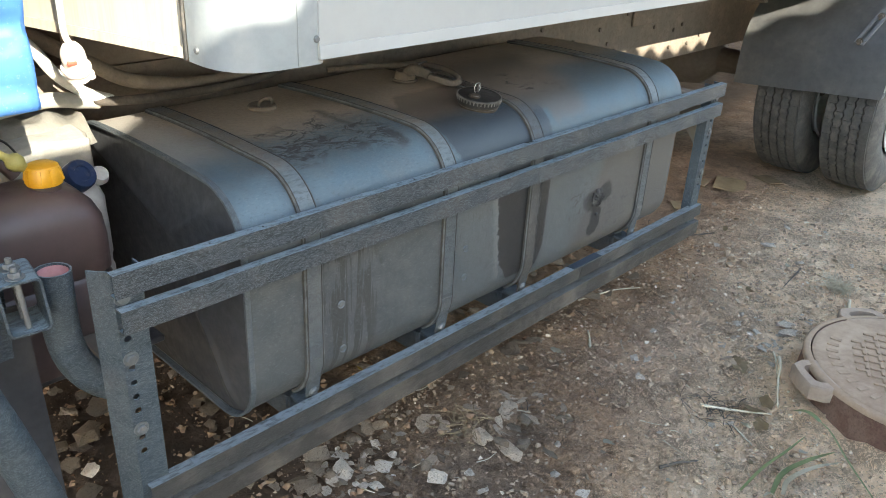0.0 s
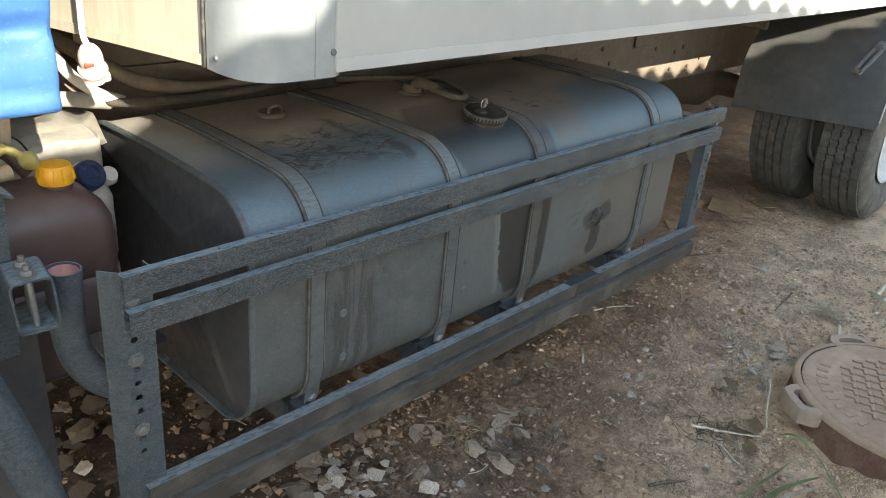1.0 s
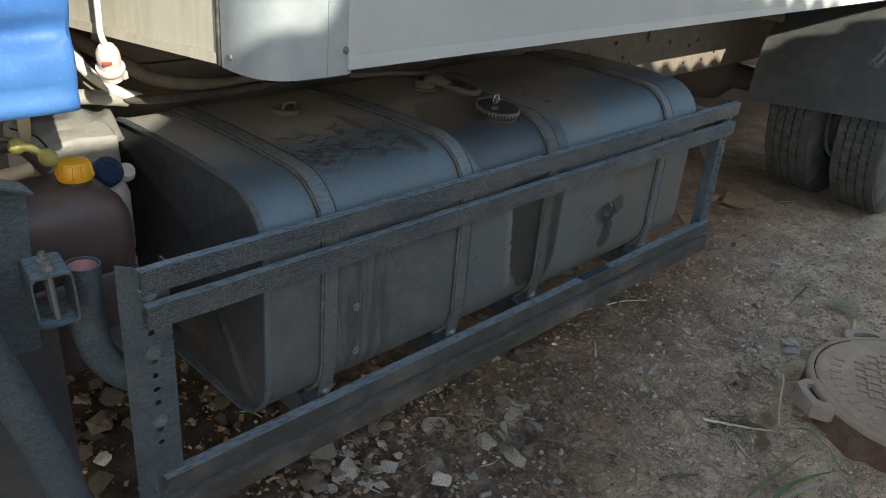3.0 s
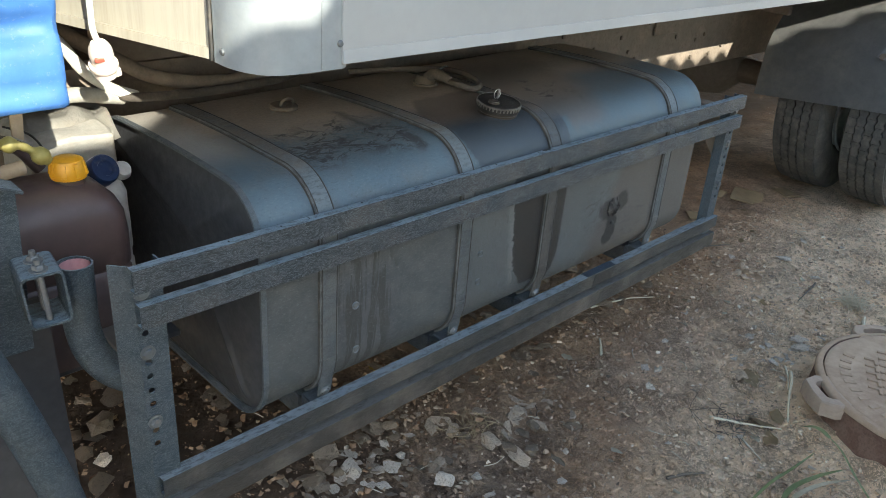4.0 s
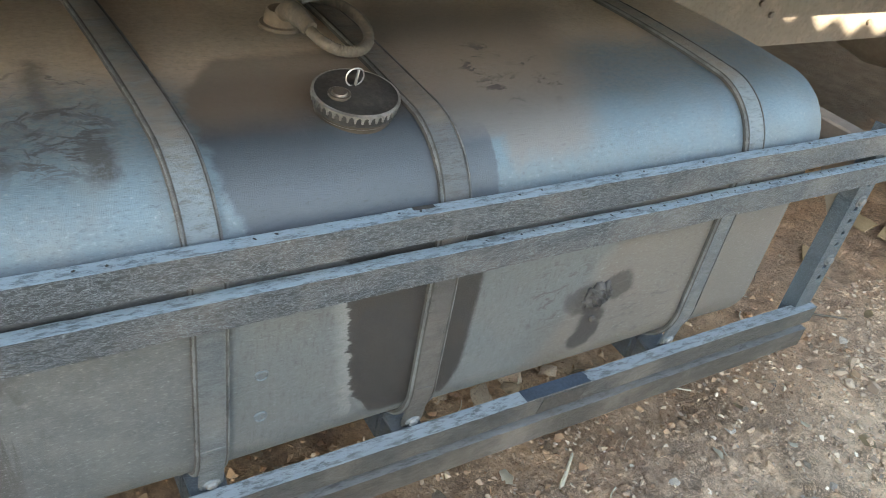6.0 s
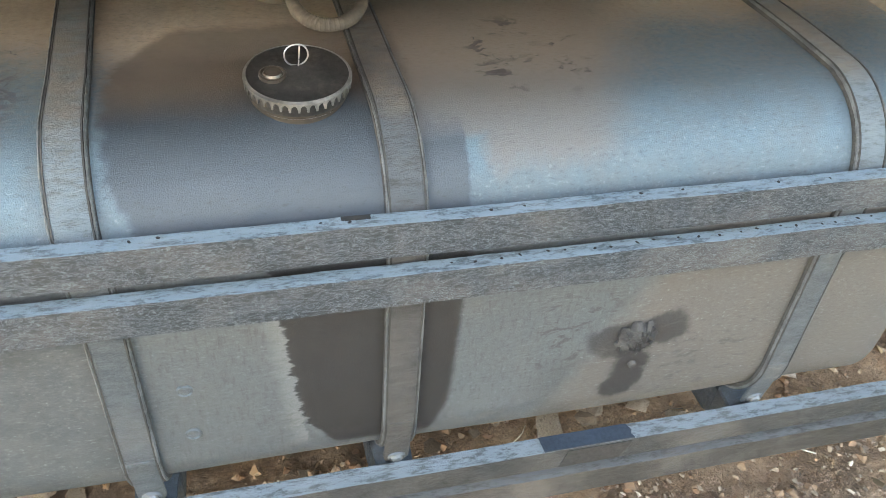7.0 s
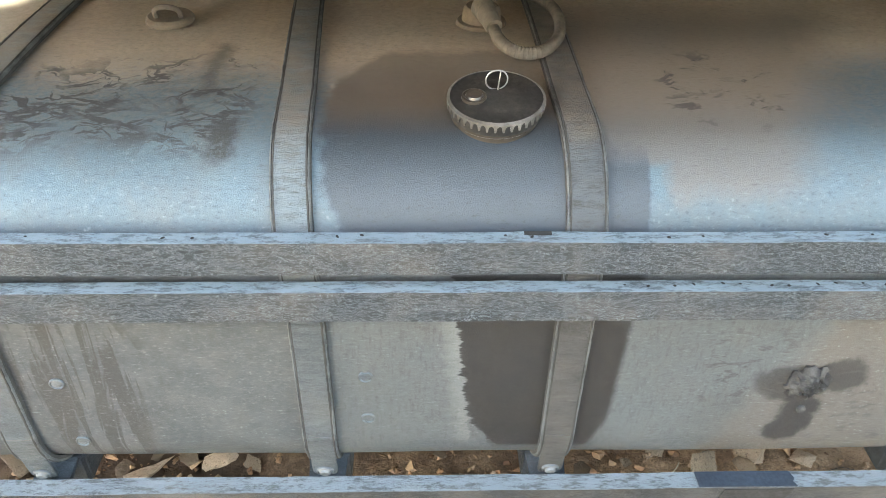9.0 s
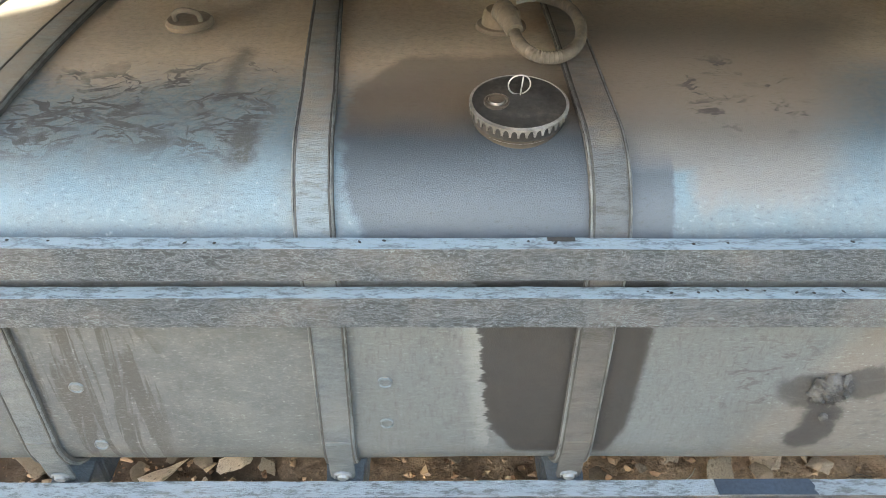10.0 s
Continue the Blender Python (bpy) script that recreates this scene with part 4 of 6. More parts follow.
        for (y, z), w in ((tank_at(0.475, 0.0092), 0.0170), (tank_at(0.45, 0.0092), 0.0171), (low, 0.0172), ((low[0] + 0.003, 0.402), 0.0175), ((low[0] + 0.007, 0.380), 0.0175), ((low[0] + 0.011, 0.369), 0.0135), ((low[0] + 0.013, 0.366), 0.0080)):
            rows.append([bm.verts.new((xm + k, y + d, z)) for k, d in ((-w, 0.0), (-w + 0.002, -0.0012), (w - 0.002, -0.0012), (w, 0.0), (w, 0.004), (-w, 0.004))])
        for a, b in zip(rows, rows[1:]):
            for i in range(6):
                bm.faces.new((a[i], a[(i + 1) % 6], b[(i + 1) % 6], b[i]))
        bm.faces.new(rows[0])
        bm.faces.new(rows[-1][::-1])
        part("strap_end", bm, STRAPWET if 1.0 < x0 < 1.2 else STRAP, foot, "strap end bolted to the bracket")
        bm = bmesh.new()
        m = pose(xm, low[0] + 0.0055, 0.386, 108, 0, 0)
        lathe(bm, [(0, 0), (0.0125, 0), (0.0125, 0.003), (0.0105, 0.0045), (0.0085, 0.003), (0.0070, 0.007), (0, 0.008)], m, 20)
        part("strap_bolt", bm, ZINC, foot, "worn strap bolt")
    # rivet marks on the face
    for x, v in ((0.861, 0.582), (0.861, 0.504), (0.474, 0.575), (0.478, 0.462)):
        y, z = tank_at(v)
        bm = bmesh.new()
        lathe(bm, [(0.0095, 0), (0.0095, 0.0018), (0.0082, 0.0026), (0.0068, 0.0012), (0.004, 0.002), (0, 0.0022)], pose(x, y, z, 90, 0, 0), 18)
        part("rivet", bm, STRAP, tank, "dull flat rivet")
    # drain plug
    bm = bmesh.new()
    y, z = tank_at(0.567)
    lathe(bm, [(0.027, 0), (0.028, 0.004), (0.022, 0.006), (0.018, 0.011), (0.014, 0.008), (0.010, 0.013), (0.006, 0.011), (0, 0.012)], pose(0, 0, 0), 56)
    for p in bm.verts:
        a = math.atan2(p.co.y, p.co.x)
        k = 1 + (0.10 * math.sin(8 * a) + 0.08 * math.sin(13 * a + 1)) * min(1, math.hypot(p.co.x, p.co.y) / 0.018)
        p.co = Vector((p.co.x * k, p.co.y * k, p.co.z))
    bmesh.ops.transform(bm, matrix=pose(1.432, y, z, 90, 0, 0), verts=bm.verts)
    roughen(bm, 0.003, 260)
    part("drain_plug", bm, CRUST, tank, "crusted dark drain plug")
    bm = bmesh.new()
    lathe(bm, [(0.006, 0), (0.006, 0.004), (0.004, 0.006), (0, 0.006)], pose(1.438, TY0, 0.515, 90, 0, 0), 12)
    part("small_rivet", bm, CRUST, tank)
    # filler neck and cap
    tilt = pose(1.0175, 0.152, 0.869, 7, 0, 0) @ Matrix.Translation((0, 0, -0.88))
    neck = bmesh.new()
    lathe(neck, [(0.058, 0.835), (0.060, 0.868), (0.0575, 0.876), (0.052, 0.880), (0.0505, 0.890), (0.0505, 0.898), (0.0525, 0.900), (0.0525, 0.906), (0, 0.906)], tilt, 40)
    part("filler_neck", neck, NECKM, tank, "brown oily filler neck")
    bm = bmesh.new()
    lathe(bm, [(0.050, 0.9035), (0.0535, 0.9035), (0.0545, 0.907), (0.0545, 0.915), (0.0555, 0.9165), (0.0555, 0.9195), (0.053, 0.9215), (0.050, 0.9212), (0.034, 0.9220), (0.032, 0.9230), (0.020, 0.9245), (0, 0.925)], tilt, 48)
    cap = part("filler_cap", bm, CAPM, tank, "black round fuel filler cap with a notched metal rim")
    for i in range(38):
        a = 2 * math.pi * i / 38
        bm = bmesh.new()
        m = tilt @ pose(0, 0, 0.9115, 0, 0, math.degrees(a)) @ Matrix.Translation((0.0555, 0, 0))
        for z, w in ((0.0072, 0.0040), (0.0048, 0.0019), (0.0015, 0.0013), (-0.0012, 0.0010)):
            for x, y in ((-0.0018, -w), (0.0009, -w), (0.0009, w), (-0.0018, w)):
                bm.verts.new((x, y, z))
        bm.verts.ensure_lookup_table()
        for r in range(0, 12, 4):
            for c in range(4):
                bm.faces.new([bm.verts[q] for q in (r + c, r + 4 + c, r + 4 + (c + 1) % 4, r + (c + 1) % 4)])
        bm.faces.new([bm.verts[q] for q in range(4)])
        bm.faces.new([bm.verts[q] for q in range(12, 16)])
        bmesh.ops.recalc_face_normals(bm, faces=bm.faces)
        bmesh.ops.transform(bm, matrix=m, verts=bm.verts)
        part("rim_tooth", bm, CAPRIM, cap)
    bm = bmesh.new()
    lathe(bm, [(0.0535, 0.9185), (0.0567, 0.9185), (0.0567, 0.9205), (0.0535, 0.9222)], tilt, 48, True)
    part("rim_ring", bm, CAPRIM, cap, "worn shiny rim")
    bm = bmesh.new()
    lathe(bm, [(0.0145, 0.923), (0.0145, 0.9265), (0.0125, 0.9275), (0.0105, 0.9262), (0.009, 0.9285), (0.0, 0.929)], tilt @ pose(-0.026, -0.006, 0), 22)
    part("lock_disc", bm, NECKM, cap, "round lock cover")
    bm = bmesh.new()
    ringpts = [tilt @ pose(0.0, 0.010, 0.9365, 0, 0, 4) @ Vector((0.0125 * math.cos(a), 0.0004 * math.sin(3 * a), 0.0125 * math.sin(a))) for a in np.linspace(0, 2 * math.pi, 30)]
    sweep(bm, ringpts, 0.0009, 6)
    part("key_ring", bm, STEEL, cap, "thin steel key ring")
    bm = bmesh.new()
    block(bm, (-0.0035, -0.0008, -0.012), (0.0035, 0.0008, 0.012), 0.0006, 1, pose(0, 0, 0, 4, 0, 82))
    bmesh.ops.transform(bm, matrix=tilt @ pose(0.003, 0.010, 0.936), verts=bm.verts)
    part("key", bm, STEEL, cap, "small steel key")
    # level sender with its U-shaped pipe, and the hose loop behind the cap
    lift = Vector((0, -0.025, 0.018))
    bm = bmesh.new()
    lathe(bm, [(0, 0.884), (0.030, 0.884), (0.034, 0.880), (0.034, 0.8745), (0, 0.8745)], pose(0.575, 0.455, 0), 24)
    bmesh.ops.translate(bm, verts=bm.verts, vec=lift)
    sender = part("level_sender", bm, DUSTED, tank, "dusty round level sender")
    bm = bmesh.new()
    sweep(bm, glide([(0.560, 0.445, 0.88), (0.560, 0.44, 0.896), (0.575, 0.437, 0.902), (0.592, 0.44, 0.896), (0.594, 0.445, 0.88)], 6), 0.0038, 8)
    bmesh.ops.translate(bm, verts=bm.verts, vec=lift)
    part("sender_pipe", bm, HOSEM, sender)
    bm = bmesh.new()
    lathe(bm, [(0, 0.9), (0.022, 0.9), (0.026, 0.895), (0.028, 0.88), (0.034, 0.879), (0.036, 0.8745), (0, 0.8745)], pose(1.018, 0.440, 0), 28)
    bmesh.ops.translate(bm, verts=bm.verts, vec=lift)
    outlet = part("outlet_flange", bm, DUSTED, tank, "dusty outlet flange")
    bm = bmesh.new()
    sweep(bm, glide([(1.028, 0.44, 0.895), (1.029, 0.418, 0.910), (1.034, 0.392, 0.907), (1.041, 0.368, 0.900)], 6), [0.0145] * 13 + [0.0125] * 5 + [0.011], 16)
    bmesh.ops.translate(bm, verts=bm.verts, vec=lift + Vector((-0.012, -0.010, 0)))
    part("elbow", bm, HOSEM, outlet, "dusty hose elbow")
    bm = bmesh.new()
    sweep(bm, [(1.034, 0.405, 0.921), (1.050, 0.400, 0.927), (1.058, 0.400, 0.926)], 0.0025, 6)
    bmesh.ops.translate(bm, verts=bm.verts, vec=lift)
    part("clip", bm, ZINC, outlet)
    loop = glide([(1.040, 0.375, 0.900), (1.047, 0.335, 0.896), (1.068, 0.315, 0.890), (1.096, 0.316, 0.890), (1.121, 0.344, 0.894), (1.131, 0.39, 0.900), (1.126, 0.45, 0.902), (1.10, 0.51, 0.896), (1.02, 0.57, 0.893), (0.9, 0.62, 0.891)], 12)
    bm = bmesh.new()
    rad = []
    for i in range(len(loop)):
        rad.append(0.0078 + (0.0010 if 8 < i < 44 and i % 2 else 0.0))
    sweep(bm, loop, rad, 14)
    bmesh.ops.translate(bm, verts=bm.verts, vec=lift + Vector((-0.012, -0.012, -0.002)))
    part("hose", bm, HOSEM, outlet, "ribbed dusty breather hose")
    # the upper part of the tank rises slightly towards its rear end
    for ob in tank.children_recursive:
        root = BASE[ob]
        for p in ob.data.vertices:
            k = min(1.0, max(0.0, (p.co.z + root.z - 0.50) / 0.35))
            p.co.z += 0.0145 * k * (p.co.x + root.x - 1.02)


build_tank()


# ---------- side guard ----------
def channel(bm, x0, x1, y, z0, z1, depth=0.020, t=0.0028):
    """A C section, open to the tank, with a worn, slightly uneven edge."""
    prof = [(y, z0), (y, z1), (y + depth, z1), (y + depth, z1 - t), (y + t, z1 - t), (y + t, z0 + t), (y + depth, z0 + t), (y + depth, z0)]
    xs = list(np.linspace(x0, x1, 120))
    rows = []
    for x in xs:
        w = 0.0011 * noise.noise(Vector((x * 7, z0 * 31, 0))) + 0.0005 * noise.noise(Vector((x * 60, z0 * 31, 0)))
        rows.append([bm.verts.new((x, py + w, pz + w * 0.8)) for py, pz in prof])
    n = len(prof)
    for a, b in zip(rows, rows[1:]):
        for i in range(n):
            bm.faces.new((a[i], a[(i + 1) % n], b[(i + 1) % n], b[i]))
    for row in (rows[0], rows[-1][::-1]):
        bm.faces.new((row[0], row[1], row[4], row[5]))
        bm.faces.new((row[1], row[2], row[3], row[4]))
        bm.faces.new((row[0], row[5], row[6], row[7]))
    sharp = [e for e in bm.edges if e.is_manifold and e.calc_face_angle(0) > 1.0 and abs((e.verts[0].co - e.verts[1].co).x) > 0.005]
    bmesh.ops.bevel(bm, geom=sharp, offset=0.0012, segments=1, affect="EDGES")


def holed_strip(bm, x0, x1, y, t, cells, aside=-0.012):
    """An upright plate of stacked cells (z0, z1, hole radius or 0)."""
    for z0, z1, r in cells:
        cx, cz = (x0 + x1) / 2 + aside, (z0 + z1) / 2
        pts = []
        corners = [math.atan2(z - cz, x - cx) for x, z in ((x1, z1), (x0, z1), (x0, z0), (x1, z0))]
        angles = sorted(set(list(np.linspace(-math.pi, math.pi, 16, endpoint=False) + 0.05) + corners))
        for a in angles:
            c, s = math.cos(a), math.sin(a)
            k = min((x1 - cx) / c if c > 0 else (x0 - cx) / c if c < 0 else 9, (z1 - cz) / s if s > 0 else (z0 - cz) / s if s < 0 else 9)
            pts.append(((cx + k * c, cz + k * s), (cx + r * c, cz + r * s)))
        if not r:
            block(bm, (x0, y, z0), (x1, y + t, z1))
            continue
        front = [(bm.verts.new((o[0], y, o[1])), bm.verts.new((i[0], y, i[1]))) for o, i in pts]
        rear = [(bm.verts.new((o[0], y + t, o[1])), bm.verts.new((i[0], y + t, i[1]))) for o, i in pts]
        n = len(pts)
        for i in range(n):
            j = (i + 1) % n
            bm.faces.new((front[i][0], front[j][0], front[j][1], front[i][1]))
            bm.faces.new((rear[i][0], rear[i][1], rear[j][1], rear[j][0]))
            bm.faces.new((front[i][1], front[j][1], rear[j][1], rear[i][1]))


def slab(bm, points, depth):
    """A thin flat piece: a polygon drawn out by a vector."""
    low = [bm.verts.new(p) for p in points]
    high = [bm.verts.new(Vector(p) + Vector(depth)) for p in points]
    bm.faces.new(low)
    bm.faces.new(high)
    for i in range(len(points)):
        j = (i + 1) % len(points)
        bm.faces.new((low[i], low[j], high[j], high[i]))
    bmesh.ops.recalc_face_normals(bm, faces=bm.faces)


def build_guard():
    guard = thing("side_guard", (1.05, 0.02, 0.25), "grey steel side underrun guard rails along the fuel tank", "side guard")
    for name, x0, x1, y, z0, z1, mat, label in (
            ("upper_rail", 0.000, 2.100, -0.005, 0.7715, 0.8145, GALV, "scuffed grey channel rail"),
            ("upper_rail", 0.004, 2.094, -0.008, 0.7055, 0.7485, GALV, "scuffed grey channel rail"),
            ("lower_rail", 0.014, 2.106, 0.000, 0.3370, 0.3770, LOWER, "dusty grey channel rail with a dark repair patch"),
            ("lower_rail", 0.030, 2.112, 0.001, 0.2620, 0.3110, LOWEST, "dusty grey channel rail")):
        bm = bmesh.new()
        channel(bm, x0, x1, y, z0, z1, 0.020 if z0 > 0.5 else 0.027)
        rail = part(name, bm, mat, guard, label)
        if z1 == 0.3770:
            bm = bmesh.new()
            ragged = [(1.325, 0.0005), (1.466, 0.0005), (1.462, 0.008), (1.466, 0.014), (1.461, 0.0262), (1.324, 0.0262)]
            slab(bm, [(x, q, 0.3766) for x, q in ragged], (0, 0, 0.0022))
            part("patch", bm, WRAP, rail, "dark blue-grey wrap")
            bm = bmesh.new()
            slab(bm, [(1.352, 0.0004, 0.3385), (1.446, 0.0004, 0.3385), (1.462, 0.0004, 0.3735), (1.362, 0.0004, 0.3735)], (0, -0.0019, 0))
            part("stain", bm, OILED, rail, "brown oil-dark stretch of the front")
        if z1 in (0.8145, 0.7485):
            # small worn pits along the upper face, drawn as raised dark discs
            pit = bmesh.new()
            lathe(pit, [(0, 0.0006), (0.0012, 0.0006), (0.0020, 0)], Matrix(), 7)
            pit = finish(pit, "pit", HOLE)
            for k in range(34 if z1 == 0.7485 else 22):
                ob = new("pit", pit)
                ob.parent = rail
                q = (1.16 + 0.0272 * k) if z1 == 0.7485 else (0.09 + 0.09 * k + 0.03 * math.sin(3.3 * k))
                ob.matrix_basis = Matrix.Translation(Vector((q + 0.004 * math.sin(9.7 * k), y + 0.012 + 0.0025 * math.sin(5.1 * k), z1 + 0.0004)) - BASE[rail]) @ pose(0, 0, 0, 0, 0, 37 * k) @ Matrix.Diagonal((0.9 + 0.7 * (k * 0.618 % 1), 0.6 + 0.5 * (k * 0.414 % 1), 1, 1))
        if z1 == 0.8145:
            bm = bmesh.new()
            block(bm, (1.042, 0.0085, z1 + 0.0002), (1.072, 0.0153, z1 + 0.0010))
            bmesh.ops.subdivide_edges(bm, edges=bm.edges[:], cuts=4, use_grid_fill=True)
            for p in bm.verts:
                p.co.y += 0.004 * noise.noise(Vector((p.co.x * 90, 0, 0))) if p.co.y < 0.012 else 0.0
            part("chip", bm, HOLE, rail, "dark oily chip in the edge")
    for x, far in ((0.0, 0), (2.046, 1)):
        bm = bmesh.new()
        cells = [(0.25, 0.4375, 0)]
        holes = [0.452, 0.477, 0.534, 0.563, 0.592, 0.621, 0.679]
        z = 0.4375
        while z < 0.692:
            mid = z + 0.0145
            near = min(holes, key=lambda h: abs(h - mid))
            cells.append((z, z + 0.029, 0.0062 if abs(near - mid) < 0.013 and abs(mid - 0.51) > 0.01 and abs(mid - 0.6515) > 0.01 else 0))
            z += 0.029
        cells.append((z, 0.812, 0))
        holed_strip(bm, x + 0.005, x + 0.056, 0.0165, 0.003, cells, 0.004 if far else -0.012)
        prism(bm, [(x + 0.0055, 0.0165, 0.25), (x + 0.0055, 0.0195, 0.25), (x - (0.001 if far else 0.018), 0.047, 0.25), (x - (0.004 if far else 0.021), 0.045, 0.25)], (0, 0, 0.562))
        prism(bm, [(x + 0.053, 0.0196, 0.25), (x + 0.056, 0.0196, 0.25), (x + 0.056, 0.040, 0.25), (x + 0.053, 0.040, 0.25)], (0, 0, 0.562))
        post = part("post", bm, POSTM, guard, "grey steel post with a row of holes")
        for z in (0.646, 0.501, 0.761):
            bm = bmesh.new()
            hexbolt(bm, (x + (0.0345 if far else 0.0185), 0.0163, z), (0, -1, 0), 0.0095, 0.006, 0.0135)
            part("bolt", bm, ZINC, post, "flat bolt head with a washer")
    bm = bmesh.new()
    prism(bm, [(2.050, 0.05, 0.735), (2.050, 0.05, 0.60), (2.050, 0.15, 0.735)], (0.005, 0, 0))
    part("gusset", bm, UNDER, guard, "dark triangular gusset")
    bm = bmesh.new()
    block(bm, (2.030, 0.047, 0.735), (2.075, 0.76, 0.775), 0.004, 1)
    part("support_arm", bm, UNDER, guard, "dark arm to the chassis")


build_guard()


# ---------- mudguard and rear wheels ----------
def build_mudguard():
    guard = thing("mudguard", (3.55, 0.2, 0.5), "dark grey plastic mudguard over the rear wheels", "mudguard")
    bm = bmesh.new()
    # flat skirt, then an arch over the tyres
    side = [(3.440, 0.518), (3.446, 0.62), (3.452, 0.70), (3.462, 0.755), (3.488, 0.812), (3.535, 0.868), (3.595, 0.925), (3.67, 0.985), (3.80, 1.04), (4.0, 1.055), (4.25, 1.05), (4.45, 1.01), (4.53, 0.9), (4.54, 0.8)]
    rows = []
    ys = list(np.linspace(0.54, -0.125, 14)) + [-0.137, -0.142]
    for k, y in enumerate(ys):
        back = 0.0 if y > -0.13 else (0.006 if y > -0.14 else 0.03)
        sag = 0.058 * (k / len(ys))
        rows.append([bm.verts.new((x + back + 0.05 * (0.54 - y) * (1 if j < 6 else 0), y, z + (sag if j == 0 else 0.35 * sag if j == 1 else 0) + 0.002 * noise.noise(Vector((y * 6, z * 6, 0))))) for j, (x, z) in enumerate(side)])
    for a, b in zip(rows, rows[1:]):
        for i in range(len(side) - 1):
            bm.faces.new((a[i], a[i + 1], b[i + 1], b[i]))
    bmesh.ops.solidify(bm, geom=bm.faces[:], thickness=-0.008)
    part("skirt", bm, FLAPM, guard, "dark plastic skirt with a turned edge", 45)
    bm = bmesh.new()
    m = pose(3.536, -0.006, 0.862, 0, 0, -4) @ pose(0, 0, 0, 10, 44, 0)
    for z0, z1 in ((-0.10, -0.08), (0.08, 0.10)):
        block(bm, (-0.006, -0.024, z0), (0.0, 0.024, z1), 0.002, 1)
    for y0, y1 in ((-0.024, -0.008), (0.008, 0.024)):
        block(bm, (-0.006, y0, -0.0795), (0.0, y1, 0.0795), 0.001, 1)
    bmesh.ops.transform(bm, matrix=m, verts=bm.verts)
    edging = bmesh.new()
    sweep(edging, glide([(3.478, -0.143, 0.60), (3.481, -0.145, 0.70), (3.498, -0.145, 0.76), (3.525, -0.145, 0.815), (3.57, -0.145, 0.870)], 5), 0.0035, 8)
    part("edge_strip", edging, CABLE, guard, "thin white edge strip")
    brace = part("bracket", bm, FLAPM, guard, "slotted steel bracket")
    for z in (-0.09, 0.06):
        bm = bmesh.new()
        p = m @ Vector((-0.006, 0, z))
        hexbolt(bm, p, (-1, 0, 0), 0.011, 0.008, 0.016)
        part("bolt", bm, UNDER, brace)
    bm = bmesh.new()
    block(bm, (3.52, 0.50, 0.90), (3.56, 0.77, 0.94), 0.004, 1)
    part("stay", bm, UNDER, guard)


build_mudguard()


def build_wheel():
    wheel = thing("dual_truck_wheel", (4.0, -0.015, 0.0), "dusty truck tyre with zigzag tread on a white steel rim", "wheel", "dual rear wheels")
    R, W = 0.505, 0.125
    axis = pose(4.0, -0.015, R, 90, 0, 0)
    bm = bmesh.new()
    prof = [(0.285, 0.085), (0.31, 0.112), (0.37, 0.133), (0.43, 0.131), (0.475, 0.119), (0.490, 0.108), (0.486, 0.08), (0.486, -0.08), (0.490, -0.108), (0.475, -0.119), (0.43, -0.131), (0.37, -0.133), (0.31, -0.112), (0.285, -0.085)]
    lathe(bm, prof, axis, 72)
    tyre = part("tyre", bm, TYREM, wheel, "worn black tyre grey with dust")
    bm = bmesh.new()
    # flush tread blocks between narrow zigzag grooves
    bounds, count = (-0.108, -0.062, -0.021, 0.021, 0.062, 0.108), 40

    def zig(t, k):
        q = (t * count / math.pi + 0.37 * k) % 1.0
        return 0.0055 * (4 * abs(q - 0.5) - 1) if 0 < k < 5 else 0.0

    for k in range(5):
        for i in range(count):
            t0 = 2 * math.pi * (i + 0.43 * k) / count
            wide = 2 * math.pi / count
            ts = [t0 + wide * (0.012 + 0.976 * j / 8) for j in range(9)]
            pts = [(t, bounds[k] + 0.0034 + zig(t, k)) for t in ts] + [(t, bounds[k + 1] - 0.0034 + zig(t, k + 1)) for t in reversed(ts)]
            r0, r1 = 0.486, (0.501 if k in (0, 4) else 0.506)
            lo = [bm.verts.new(axis @ Vector((r0 * math.cos(t), r0 * math.sin(t), w))) for t, w in pts]
            hi = [bm.verts.new(axis @ Vector((r1 * math.cos(t), r1 * math.sin(t), w))) for t, w in pts]
            for j in range(8):
                bm.faces.new((hi[j], hi[j + 1], hi[16 - j], hi[17 - j]))
            for j in range(18):
                bm.faces.new((lo[j], lo[(j + 1) % 18], hi[(j + 1) % 18], hi[j]))
    part("tread", bm, TYREM, tyre, "zigzag tread blocks", 30)
    bm = bmesh.new()
    lathe(bm, [(0.292, 0.112), (0.300, 0.120), (0.287, 0.124), (0.280, 0.112), (0.270, 0.06), (0.262, -0.02), (0.20, -0.045), (0.14, -0.05), (0.13, -0.03), (0.10, -0.02), (0.0, -0.02)], axis, 48)
    rim = part("rim", bm, RIMM, wheel, "white painted dished steel rim")
    for i in range(10):
        bm = bmesh.new()
        a = 2 * math.pi * i / 10
        hexbolt(bm, axis @ Vector((0.165 * math.cos(a), 0.165 * math.sin(a), -0.046)), axis.to_3x3() @ Vector((0, 0, 1)), 0.016, 0.02, 0.02)
        part("wheel_nut", bm, ZINC, rim)
    bm = bmesh.new()
    lathe(bm, [(0.09, -0.018), (0.088, 0.05), (0.06, 0.07), (0, 0.07)], axis, 24)
    part("hub", bm, CHASSIS, wheel, "brown hub")
    copy_thing(wheel, pose(4.0, 0.325, 0.0))


build_wheel()


